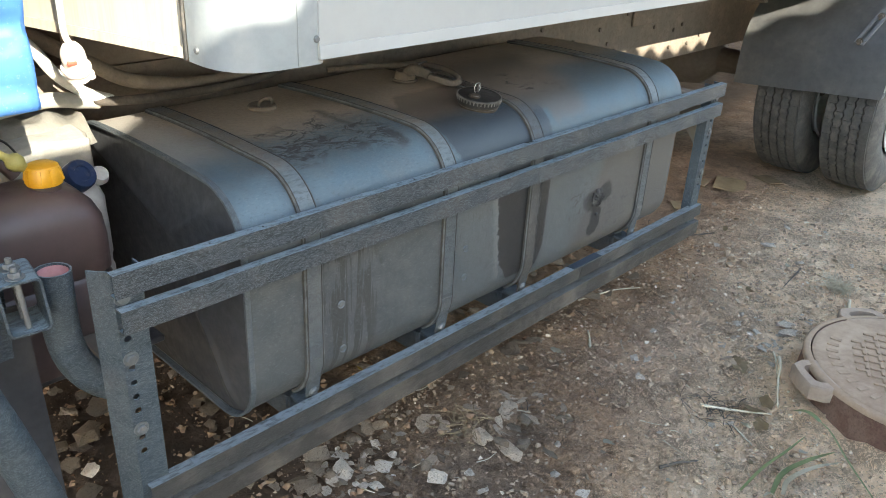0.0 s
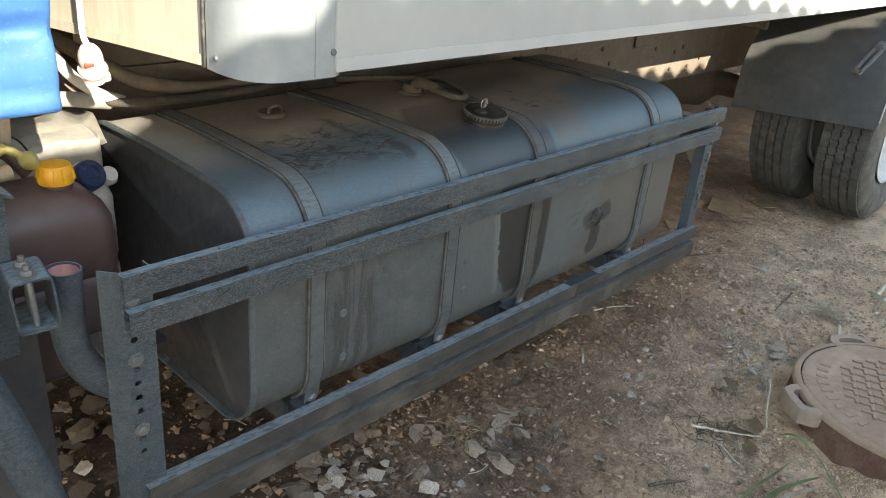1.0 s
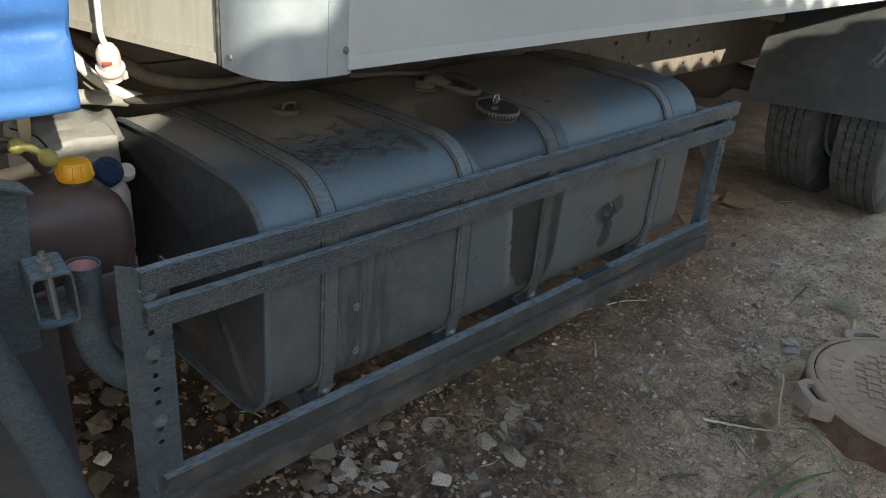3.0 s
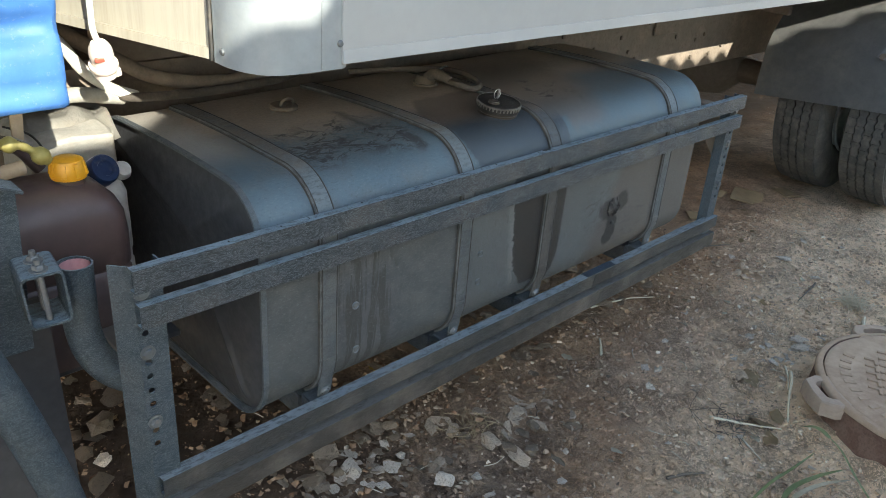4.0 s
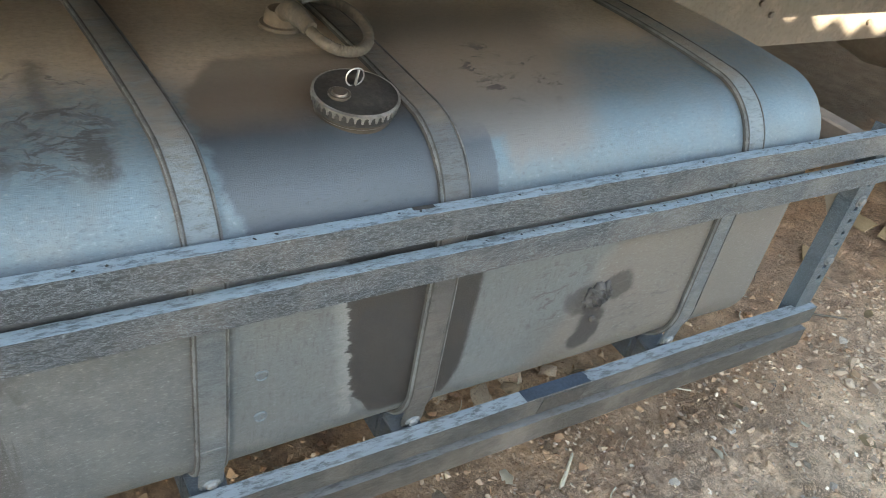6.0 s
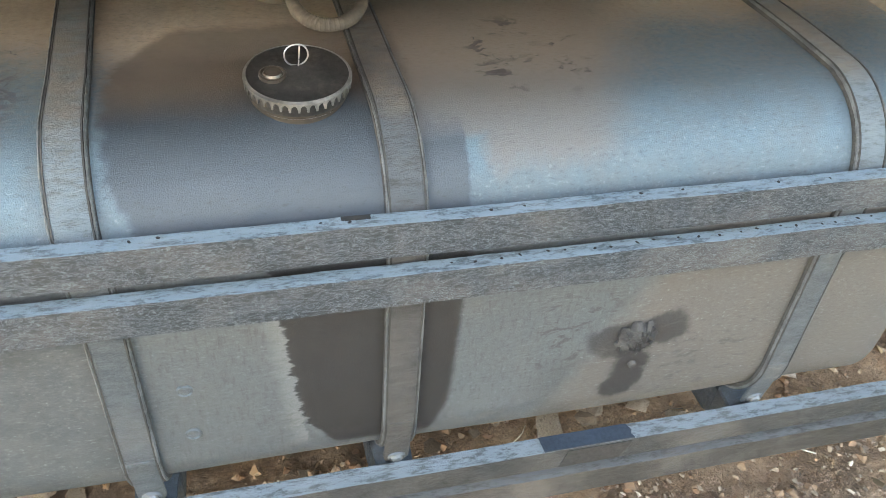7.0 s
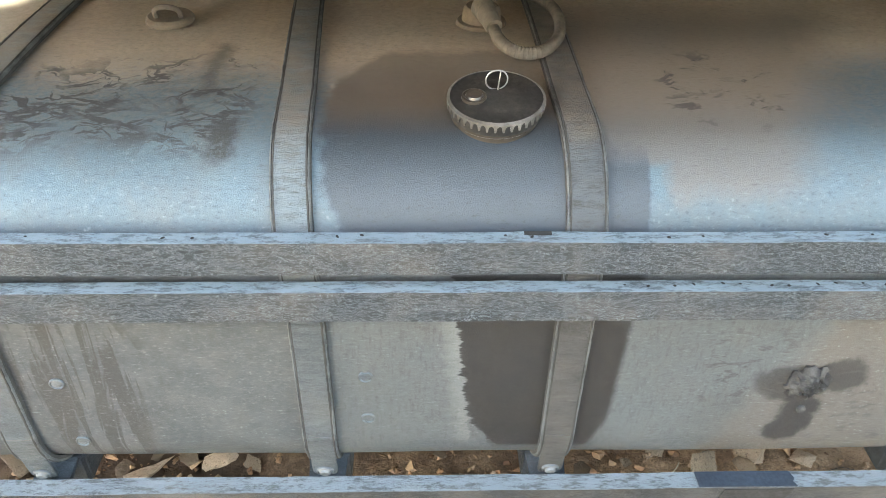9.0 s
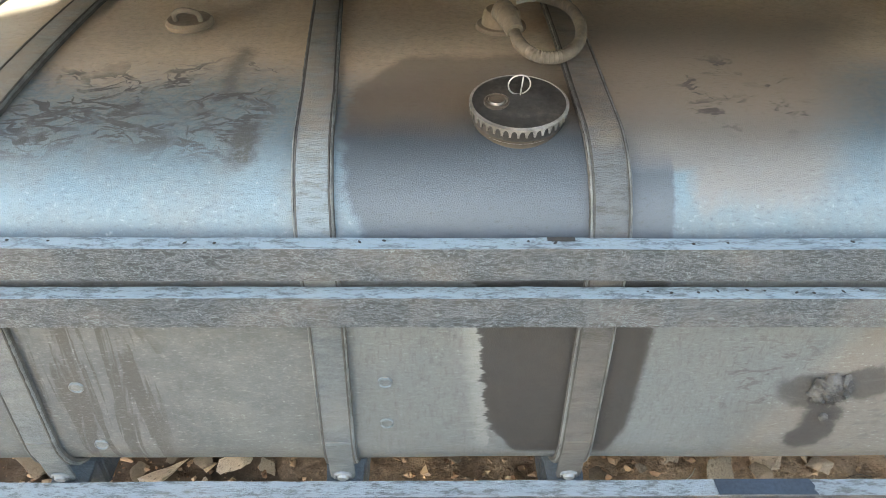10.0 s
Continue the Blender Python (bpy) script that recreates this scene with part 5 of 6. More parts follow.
# ---------- cab edge and the gear before the tank ----------
def build_cab():
    cab = thing("truck_cab", (-0.9, 0.6, 1.07), "blue-painted rear edge of the truck cab", "cab")
    bm = bmesh.new()
    rows = []
    xs = list(np.linspace(-1.6, -0.056, 30)) + [-0.044, -0.037, -0.034, -0.035]
    ys = [0.05] * 30 + [0.051, 0.056, 0.066, 0.10]
    zs = [1.068, 1.071, 1.078] + list(np.linspace(1.09, 1.75, 60))
    for i, (x, y) in enumerate(zip(xs, ys)):
        row = []
        for j, z in enumerate(zs):
            # shallow hollows stand for the soft shadow bands across the panel
            d = 0.026 * math.exp(-((z - 1.185 - 0.05 * (x + 0.04)) / 0.020) ** 2) + 0.010 * math.exp(-((z - 1.098 + 0.06 * (x + 0.04)) / 0.010) ** 2)
            d += 0.003 * noise.noise(Vector((x * 5, z * 7, 0)))
            inn = 0.010 if j == 0 else (0.003 if j == 1 else 0)
            row.append(bm.verts.new((x, y + d * (1 if i < 30 else 0.4) + inn, z + 0.02 * max(0, -0.04 - x) * 0)))
        rows.append(row)
    for a, b in zip(rows, rows[1:]):
        for j in range(len(zs) - 1):
            bm.faces.new((a[j], a[j + 1], b[j + 1], b[j]))
    bmesh.ops.solidify(bm, geom=bm.faces[:], thickness=0.004)
    part("side_panel", bm, BLUE, cab, "bright blue sheet panel with shallow hollows for shadow bands", 60)
    bm = bmesh.new()
    block(bm, (-1.6, 0.08, 1.09), (-0.06, 1.9, 1.14), 0.004, 1)
    part("cab_floor", bm, UNDER, cab)
    bm = bmesh.new()
    block(bm, (-0.075, 0.11, 1.145), (-0.055, 1.9, 2.4), 0.004, 1)
    part("rear_wall", bm, BLUE, cab)


build_cab()


def build_front_bracket():
    """Bent tube, clamp and stay beside the guard's first post."""
    stay = thing("mudguard_stay", (-0.06, 0.09, 0.5), "grey bent steel tube stay with a bolted clamp", "bracket")
    line = glide([(-0.048, 0.105, 0.800), (-0.050, 0.105, 0.74), (-0.050, 0.105, 0.675), (-0.040, 0.100, 0.625), (-0.014, 0.090, 0.583), (0.022, 0.075, 0.560), (0.06, 0.06, 0.552)], 6)
    bm = bmesh.new()
    o = sweep(bm, line, 0.0285, 24, False)[0]
    i = sweep(bm, line, 0.0255, 24, False)[0]
    for k in range(len(o)):
        bm.faces.new((o[k], o[(k + 1) % len(o)], i[(k + 1) % len(i)], i[k]))
    tube = part("tube", bm, POSTM, stay, "grey bent tube with an open end", 60)
    bm = bmesh.new()
    lathe(bm, [(0.0238, 0.0), (0.0238, -0.035), (0, -0.035)], pose(-0.0481, 0.105, 0.7965), 24)
    part("tube_lining", bm, PINK, tube, "pinkish primed inside")
    # clamp: a short piece of square tube with rounded corners
    bm = bmesh.new()

    def ring(w, h, r, x):
        out = []
        for cx, cz, a0 in ((w - r, h - r, 0), (-w + r, h - r, 90), (-w + r, -h + r, 180), (w - r, -h + r, 270)):
            for k in range(5):
                a = radians(a0 + 22.5 * k)
                out.append((cx + r * math.cos(a), x, cz + r * math.sin(a)))
        return out

    m = pose(-0.116, 0.047, 0.785, 0, -3, -8)
    loops = [[bm.verts.new(m @ Vector(p)) for p in ring(*a)] for a in ((0.031, 0.045, 0.010, -0.012), (0.031, 0.045, 0.010, 0.068), (0.0272, 0.0412, 0.007, 0.068), (0.0272, 0.0412, 0.007, -0.012))]
    for a, b in zip(loops, loops[1:] + loops[:1]):
        for k in range(20):
            bm.faces.new((a[k], a[(k + 1) % 20], b[(k + 1) % 20], b[k]))
    clamp = part("clamp", bm, POSTM, stay, "grey square-tube clamp", 50)
    for y in (0.006, 0.040):
        bm = bmesh.new()
        p = m @ Vector((0, y, 0.0455))
        hexbolt(bm, p, (0, 0, 1), 0.0095, 0.008, 0.014)
        sweep(bm, [p + Vector((0, 0, 0.008)), p + Vector((0, 0, 0.018))], 0.005, 10)
        sweep(bm, [m @ Vector((0, y, 0.041)), m @ Vector((0, y, -0.041))], 0.005, 10)
        part("clamp_bolt", bm, ZINC, clamp, "vertical bolt with nut and washer")
    bm = bmesh.new()
    prism(bm, [(-0.21, 0.12, 0.66), (-0.125, 0.12, 0.66), (-0.112, 0.12, 0.935), (-0.21, 0.12, 0.985)], (0, 0.02, 0))
    part("upright", bm, POSTM, stay, "flat grey upright")
    bm = bmesh.new()
    block(bm, (-0.22, 0.085, 0.963), (-0.105, 0.14, 0.968), 0.001, 1, pose(0, 0, 0, 0, 24, 0))
    part("top_plate", bm, POSTM, stay)
    bm = bmesh.new()
    sweep(bm, glide([(-0.30, 0.008, 0.93), (-0.236, 0.008, 0.76), (-0.194, 0.008, 0.615), (-0.158, 0.008, 0.46), (-0.128, 0.008, 0.30)], 8), 0.031, 20)
    part("diagonal_tube", bm, POSTM, stay, "thick grey curved tube")
    bm = bmesh.new()
    prism(bm, [(-0.50, 0.135, 0.74), (-0.092, 0.135, 0.74), (-0.086, 0.135, 0.30), (-0.50, 0.135, 0.30)], (0, 0.008, 0))
    part("rubber_flap", bm, ENDM, stay, "dark hanging mud flap")
    bm = bmesh.new()
    block(bm, (0.02, 0.085, 0.535), (0.06, 0.77, 0.575), 0.004, 1)
    part("support_arm", bm, UNDER, stay, "dark arm to the chassis")


build_front_bracket()


def build_canister():
    can = thing("canister", (-0.03, 0.36, 0.50), "brown plastic jerrycan with a bright yellow screw cap", "canister")
    bm = bmesh.new()
    # shoulders slope up to the handle side
    rows = []
    for z, gx, gy in ((0.50, -0.012, -0.012), (0.508, 0, 0), (0.60, 0.002, 0.002), (0.683, 0.003, 0.003), (0.690, -0.004, -0.004), (0.697, 0.003, 0.003), (0.76, 0.004, 0.003), (0.80, 0.0, 0.0), (0.825, -0.010, -0.010), (0.842, -0.028, -0.024), (0.853, -0.055, -0.045), (0.857, -0.085, -0.06)):
        hx, hy, r, out = 0.142 + gx, 0.095 + gy, 0.035, []
        r = min(r, hy * 0.8)
        for sx, sy, a0 in ((1, 1, 0), (-1, 1, 90), (-1, -1, 180), (1, -1, 270)):
            for k in range(6):
                a = radians(a0 + 18 * k)
                out.append(bm.verts.new((-0.030 + sx * (hx - r) + r * math.cos(a), 0.345 + sy * (hy - r) + r * math.sin(a), z)))
        rows.append(out)
    for a, b in zip(rows, rows[1:]):
        for j in range(24):
            bm.faces.new((a[j], a[(j + 1) % 24], b[(j + 1) % 24], b[j]))
    bm.faces.new(rows[0][::-1])
    bm.faces.new(rows[-1])
    body = part("body", bm, CANM, can, "dark brown blow-moulded body", 50)
    bm = bmesh.new()
    sweep(bm, glide([(-0.145, 0.345, 0.855), (-0.12, 0.36, 0.895), (-0.07, 0.40, 0.915), (-0.02, 0.41, 0.905), (0.015, 0.40, 0.858)], 6), [0.013] * 25, 12)
    part("handle", bm, CANM, body, "moulded carrying handle")
    bm = bmesh.new()
    cap_at = pose(0.038, 0.325, 0.0) @ Matrix.Diagonal((0.8, 0.8, 1, 1))
    lathe(bm, [(0.034, 0.835), (0.034, 0.862), (0, 0.862)], cap_at, 28)
    part("neck", bm, CANM, body)
    bm = bmesh.new()
    lathe(bm, [(0.0, 0.862), (0.0385, 0.862), (0.0395, 0.866), (0.038, 0.884), (0.033, 0.896), (0.026, 0.899), (0, 0.900)], cap_at, 36)
    cap = part("screw_cap", bm, YELLOW, can, "bright yellow ribbed screw cap")
    for i in range(8):
        bm = bmesh.new()
        block(bm, (-0.004, -0.006, -0.014), (0.004, 0.006, 0.012), 0.003, 2)
        bmesh.ops.transform(bm, matrix=cap_at @ pose(0, 0, 0.881, 0, 0, i * 45 + 10) @ pose(0.0365, 0, 0, 0, -14, 0), verts=bm.verts)
        part("cap_lug", bm, YELLOW, cap)
    # tan tube with fittings laid over the can
    tube = thing("fuel_line", (-0.06, 0.33, 0.87), "tan tube with yellow-green fittings lying over the jerrycan", "hose")
    bm = bmesh.new()
    sweep(bm, glide([(-0.34, 0.30, 0.895), (-0.22, 0.31, 0.893), (-0.11, 0.32, 0.889), (-0.035, 0.33, 0.893)], 6), 0.013, 14)
    part("tube", bm, TAN, tube)
    bm = bmesh.new()
    sweep(bm, glide([(-0.060, 0.345, 0.935), (-0.030, 0.342, 0.928), (-0.008, 0.338, 0.912), (0.012, 0.332, 0.893)], 6), [0.009, 0.013, 0.015, 0.015, 0.012, 0.008, 0.007, 0.008, 0.008, 0.007, 0.007, 0.009, 0.014, 0.0165, 0.0165, 0.0165, 0.014, 0.010, 0.008], 14)
    part("fitting", bm, BRASS, tube, "yellow-green valve fitting")
    bm = bmesh.new()
    prism(bm, [(-0.030, 0.375, 0.935), (-0.012, 0.375, 0.925), (-0.008, 0.375, 0.975), (-0.018, 0.375, 0.985), (-0.030, 0.375, 0.972)], (0, 0.007, 0))
    part("lever", bm, TAN, tube, "flat tan lever")
    bm = bmesh.new()
    sweep(bm, glide([(-0.10, 0.36, 0.95), (-0.05, 0.355, 0.94), (-0.01, 0.35, 0.915)], 5), 0.006, 8)
    part("stem", bm, NECKM, tube)
    # support under the can, added; its black stands for the shade of the hollow
    bm = bmesh.new()
    block(bm, (-0.45, 0.27, 0.484), (0.200, 0.76, 0.499), 0.003, 1)
    solid("carrier_tray", bm, ENDM, (-0.1, 0.5, 0.484), "added black tray under the canisters, dark like the shaded hollow", "tray")


build_canister()


def build_bottle():
    jug = thing("bottle", (0.158, 0.46, 0.50), "grey-white plastic bottle with a dark blue cap", "bottle")
    bm = bmesh.new()
    at = pose(0.150, 0.468, 0.0)
    lathe(bm, [(0, 0.50), (0.044, 0.50), (0.047, 0.506), (0.047, 0.600), (0.044, 0.605), (0.044, 0.628), (0.047, 0.633), (0.047, 0.70), (0.0455, 0.735), (0.046, 0.74), (0.046, 0.758), (0.040, 0.775), (0.034, 0.785), (0.034, 0.80), (0, 0.80)], at, 28)
    part("body", bm, MILK, jug, "milky ribbed body", 50)
    bm = bmesh.new()
    lathe(bm, [(0, -0.018), (0.029, -0.018), (0.031, -0.014), (0.031, 0.013), (0.028, 0.017), (0.017, 0.017), (0.015, 0.013), (0, 0.013)], pose(0.140, 0.435, 0.818, 55, 0, 14), 28)
    cap = part("cap", bm, DKBLUE, jug, "dark blue screw cap")
    bm = bmesh.new()
    lathe(bm, [(0, -0.03), (0.030, -0.03), (0.032, 0), (0, 0)], pose(0.142, 0.450, 0.812, 55, 0, 14), 24)
    part("neck", bm, MILK, jug)
    bm = bmesh.new()
    lathe(bm, [(0, -0.012), (0.018, -0.012), (0.021, 0), (0.016, 0.012), (0, 0.014)], pose(0.188, 0.455, 0.803, 50, 10, 0), 20)
    part("spout", bm, MILK, jug, "short side spout")


build_bottle()


def build_plug():
    plug = thing("power_plug", (0.135, 0.35, 1.01), "pale pinkish industrial power plug hanging on a white cable", "plug")
    m = pose(0.134, 0.350, 1.062, 24, -16, 0) @ Matrix.Scale(0.70, 4)
    bm = bmesh.new()
    lathe(bm, [(0, 0.052), (0.020, 0.052), (0.027, 0.040), (0.030, 0.028), (0.0305, 0.012), (0.028, 0.010), (0.029, -0.012), (0.037, -0.014), (0.038, -0.022), (0.035, -0.028), (0.030, -0.030), (0.029, -0.052), (0.024, -0.055), (0.022, -0.040), (0, -0.040)], m, 28)
    body = part("body", bm, PINKW, plug, "pale dusty plastic body")
    bm = bmesh.new()
    block(bm, (-0.020, -0.033, 0.016), (0.004, -0.024, 0.028), 0.003, 2)
    bmesh.ops.transform(bm, matrix=m @ pose(0, 0, 0, 0, 0, -20), verts=bm.verts)
    part("latch", bm, REDM, body, "red latch")
    bm = bmesh.new()
    block(bm, (0.020, -0.020, -0.060), (0.036, -0.004, -0.035), 0.004, 2)
    bmesh.ops.transform(bm, matrix=m, verts=bm.verts)
    part("lid_hinge", bm, PINKW, body)
    bm = bmesh.new()
    sweep(bm, glide([m @ Vector((0, 0, 0.05)), (0.1215, 0.347, 1.12), (0.1215, 0.348, 1.19), (0.118, 0.36, 1.5), (0.11, 0.38, 1.9)], 8), 0.0058, 12)
    part("cable", bm, CABLE, plug, "white cable")


build_plug()


def hose(name, points, r, material, label, n=10, segs=14):
    bm = bmesh.new()
    line = glide(points, n)
    sweep(bm, line, r, segs)
    low = min(line, key=lambda p: p.z)
    return solid(name, bm, material, (low.x, low.y, low.z - r), label, "hose", angle=60)


def build_hoses():
    hose("air_hose", [(0.06, 0.63, 1.13), (0.17, 0.625, 1.055), (0.272, 0.62, 0.992), (0.354, 0.62, 0.945), (0.49, 0.62, 0.917), (0.648, 0.62, 0.914), (0.733, 0.63, 0.919), (0.95, 0.70, 0.95), (1.1, 0.735, 0.98)], 0.0165, DUSTYHOSE, "thick dusty brown air hose sagging above the tank")
    hose("air_hose", [(0.215, 0.63, 0.955), (0.255, 0.61, 0.925), (0.298, 0.59, 0.912), (0.466, 0.575, 0.908), (0.653, 0.585, 0.910), (0.80, 0.64, 0.915), (0.95, 0.69, 0.92)], 0.0105, AIRHOSE, "dark dusty hose lying on the tank top")
    hose("pale_pipe", [(0.06, 0.57, 1.15), (0.105, 0.585, 1.09), (0.155, 0.60, 1.036), (0.191, 0.60, 0.982), (0.243, 0.60, 0.938), (0.300, 0.60, 0.912)], 0.0125, CABLE, "pale plastic pipe slanting down behind the canister")
    hose("pale_pipe", [(0.03, 0.585, 0.925), (0.10, 0.59, 0.932), (0.17, 0.60, 0.932), (0.23, 0.605, 0.920), (0.275, 0.62, 0.908)], 0.0165, SACK, "dusty pale pipe lying above the tray")
    hose("wire", [(-0.02, 0.46, 0.93), (0.03, 0.48, 0.90), (0.055, 0.49, 0.86), (0.06, 0.50, 0.84)], 0.0022, RUBBER, "thin black wire hanging behind the canister", 8, 6)
    # crumpled sheet and boxy unit in the sun behind the bottles
    bm = bmesh.new()
    block(bm, (0.03, 0.50, 0.50), (0.205, 0.70, 0.875), 0.02, 3)
    bmesh.ops.subdivide_edges(bm, edges=bm.edges[:], cuts=5, use_grid_fill=True)
    roughen(bm, 0.012, 14)
    roughen(bm, 0.004, 45, 3.0)
    solid("wrapped_unit", bm, SACK, (0.12, 0.62, 0.50), "pale unit wrapped in a crumpled dusty sheet", "box", angle=50)
    bm = bmesh.new()
    n = 14
    grid = [[None] * n for _ in range(n)]
    for i in range(n):
        for j in range(n):
            u, v = i / (n - 1), j / (n - 1)
            p = Vector((0.06 + 0.17 * u, 0.54 + 0.16 * v, 0.893 + 0.02 * noise.noise(Vector((u * 4, v * 4, 5))) - 0.07 * max(0, 0.35 - v) * 2))
            grid[i][j] = bm.verts.new(p)
    for i in range(n - 1):
        for j in range(n - 1):
            bm.faces.new((grid[i][j], grid[i + 1][j], grid[i + 1][j + 1], grid[i][j + 1]))
    bmesh.ops.solidify(bm, geom=bm.faces[:], thickness=0.003)
    solid("plastic_sheet", bm, SACK, (0.13, 0.6, 0.87), "crumpled pale sheet lying on the wrapped unit", "sheet", angle=50)


build_hoses()


# ---------- manhole ----------
def build_manhole():
    cx, cy, r, z = 1.965, -0.835, 0.316, 0.147
    hole = thing("manhole", (cx, cy, 0.0), "rusty cast-iron manhole with a dusty patterned round cover", "manhole")
    m = pose(cx, cy, 0)
    bm = bmesh.new()
    lathe(bm, [(0.350, -0.05), (0.342, 0.03), (0.334, 0.10), (0.330, 0.138), (0.326, 0.143), (0.318, 0.143), (0.314, 0.140), (0.314, 0.10), (0.28, 0.09), (0.28, -0.05)], m, 72)
    roughen(bm, 0.003, 30)
    ring = part("ring", bm, IRONSIDE, hole, "reddish rusty iron ring", 50)
    bm = bmesh.new()
    lathe(bm, [(0.3155, 0.1440), (0.3155, 0.1466), (0.3300, 0.1460), (0.3350, 0.1400), (0.3360, 0.1300), (0.3330, 0.1300)], m, 72, True)
    roughen(bm, 0.0012, 40)
    part("ring_edge", bm, IRON, ring, "dusty worn upper edge", 50)
    for a in (138, 48, -42, -132):
        bm = bmesh.new()
        lug = [(0.30, -0.075), (0.345, -0.078), (0.383, -0.055), (0.388, 0.0), (0.383, 0.055), (0.345, 0.078), (0.30, 0.075)]
        eye = [(0.322, -0.046), (0.346, -0.042), (0.358, -0.03), (0.360, 0.0), (0.358, 0.03), (0.346, 0.042), (0.322, 0.046)]
        rows = []
        for z0, pts in ((0.098, lug), (0.139, lug), (0.1445, [(x - 0.004 if x > 0.31 else x, y * 0.95) for x, y in lug]), (0.1445, eye), (0.112, eye)):
            rows.append([bm.verts.new((x, y, z0)) for x, y in pts])
        for p, q in zip(rows, rows[1:]):
            for i in range(len(lug)):
                bm.faces.new((p[i], p[(i + 1) % 7], q[(i + 1) % 7], q[i]))
        bm.faces.new(rows[-1])
        bm.faces.new(rows[0][::-1])
        bmesh.ops.transform(bm, matrix=pose(cx, cy, 0, 0, 0, a), verts=bm.verts)
        roughen(bm, 0.003, 25)
        part("lug", bm, LUGM, ring, "thick cast lug with a slot", 45)
    bm = bmesh.new()
    lathe(bm, [(0.311, 0.105), (0.311, 0.1435), (0.307, 0.1465), (0.298, 0.1475), (0.20, z + 0.0006), (0.0, z + 0.001)], m, 72)
    lid = part("lid", bm, IRON, hole, "dusty cast-iron cover with raised oblong bosses", 50)
    # raised oblong bosses in rows, and bars where the worn lettering stands
    base = bmesh.new()
    block(base, (-0.020, -0.0062, 0), (0.020, 0.0062, 0.0075), 0.002, 1)
    boss = finish(base, "boss", IRON)
    base = bmesh.new()
    block(base, (-0.009, -0.017, 0), (0.009, 0.017, 0.004), 0.003, 1)
    bar = finish(base, "letter_bar", IRON)
    turn = pose(cx, cy, z, 0, 0, 23)
    made = []
    for i in range(-5, 6):
        for j in range(-4, 5):
            x, y = i * 0.042 + (0.021 if j % 2 else 0), j * 0.041
            if math.hypot(x, y) < 0.205:
                made.append((boss, "boss", turn @ pose(x, y, 0, 0, 0, 0)))
                made.append((boss, "boss", turn @ pose(x + 0.0115, y + 0.0155, 0, 0, 0, 90)))
    for k in range(9):
        a = 142 - 9 * k
        made.append((bar, "letter_bar", turn @ pose(0.255 * math.cos(radians(a)), 0.255 * math.sin(radians(a)), 0, 0, 0, a + 90)))
    for me, name, place in made:
        ob = new(name, me)
        ob.parent = lid
        ob.matrix_basis = Matrix.Translation(-Vector((cx, cy, 0))) @ place
        if name == "boss":
            ob.scale = (0.85, 0.85, 0.8)


build_manhole()


# ---------- loose stones ----------
def rock_mesh(seed, flat=0.5, points=16):
    rng = random.Random(seed)
    bm = bmesh.new()
    for _ in range(points):
        v = Vector((rng.gauss(0, 1), rng.gauss(0, 1), rng.gauss(0, 1))).normalized()
        v *= rng.uniform(0.75, 1.0)
        bm.verts.new((v.x, v.y * rng.uniform(0.75, 1), v.z * flat))
    got = bmesh.ops.convex_hull(bm, input=bm.verts[:])
    bmesh.ops.delete(bm, geom=[v for v in bm.verts if not v.link_faces], context="VERTS")
    bmesh.ops.triangulate(bm, faces=bm.faces[:])
    bmesh.ops.subdivide_edges(bm, edges=bm.edges[:], cuts=2, use_grid_fill=True)
    for v in bm.verts:
        a = noise.noise_vector(v.co * 2.6 + Vector((seed * 3.1, 0, 0)))
        b = noise.noise_vector(v.co * 7.0 + Vector((0, seed * 1.7, 0)))
        v.co += Vector((0.13 * a.x + 0.05 * b.x, 0.13 * a.y + 0.05 * b.y, (0.13 * a.z + 0.06 * b.z) * max(flat, 0.3)))
    return bm


SHARDS = [finish(rock_mesh(20 + i, f, 11), "stone", RUBBLE, 20) for i, f in enumerate((0.18, 0.28, 0.14, 0.4, 0.22))]
ROCKS = [finish(rock_mesh(i, f), "stone", STONE, 25) for i, f in enumerate((0.35, 0.5, 0.3, 0.45, 0.6, 0.25))]
SLABS = [finish(rock_mesh(40 + i, f, 9), "stone", SLAB, 25) for i, f in enumerate((0.2, 0.16, 0.26))]
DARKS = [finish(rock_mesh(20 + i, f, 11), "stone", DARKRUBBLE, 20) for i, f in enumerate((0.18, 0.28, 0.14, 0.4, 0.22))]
CLODS = [finish(rock_mesh(60 + i, 0.55), "stone", gravel_mat(), 25) for i in range(3)]
rng = random.Random(11)


def stone(me, x, y, size, label, group, sink=0.25, tilt=18, name="stone"):
    ob = new(name, me)
    flat = max(abs(v.co.z) for v in me.vertices)
    ob.location = (x, y, ground_height(x, y) + size * flat * (1 - 2 * sink))
    ob.rotation_euler = (radians(rng.uniform(-tilt, tilt)), radians(rng.uniform(-tilt, tilt)), rng.uniform(0, 6.28))
    ob.scale = (size * rng.uniform(0.85, 1.2), size * rng.uniform(0.75, 1.05), size)
    return tagged(ob, label, "stone", group)


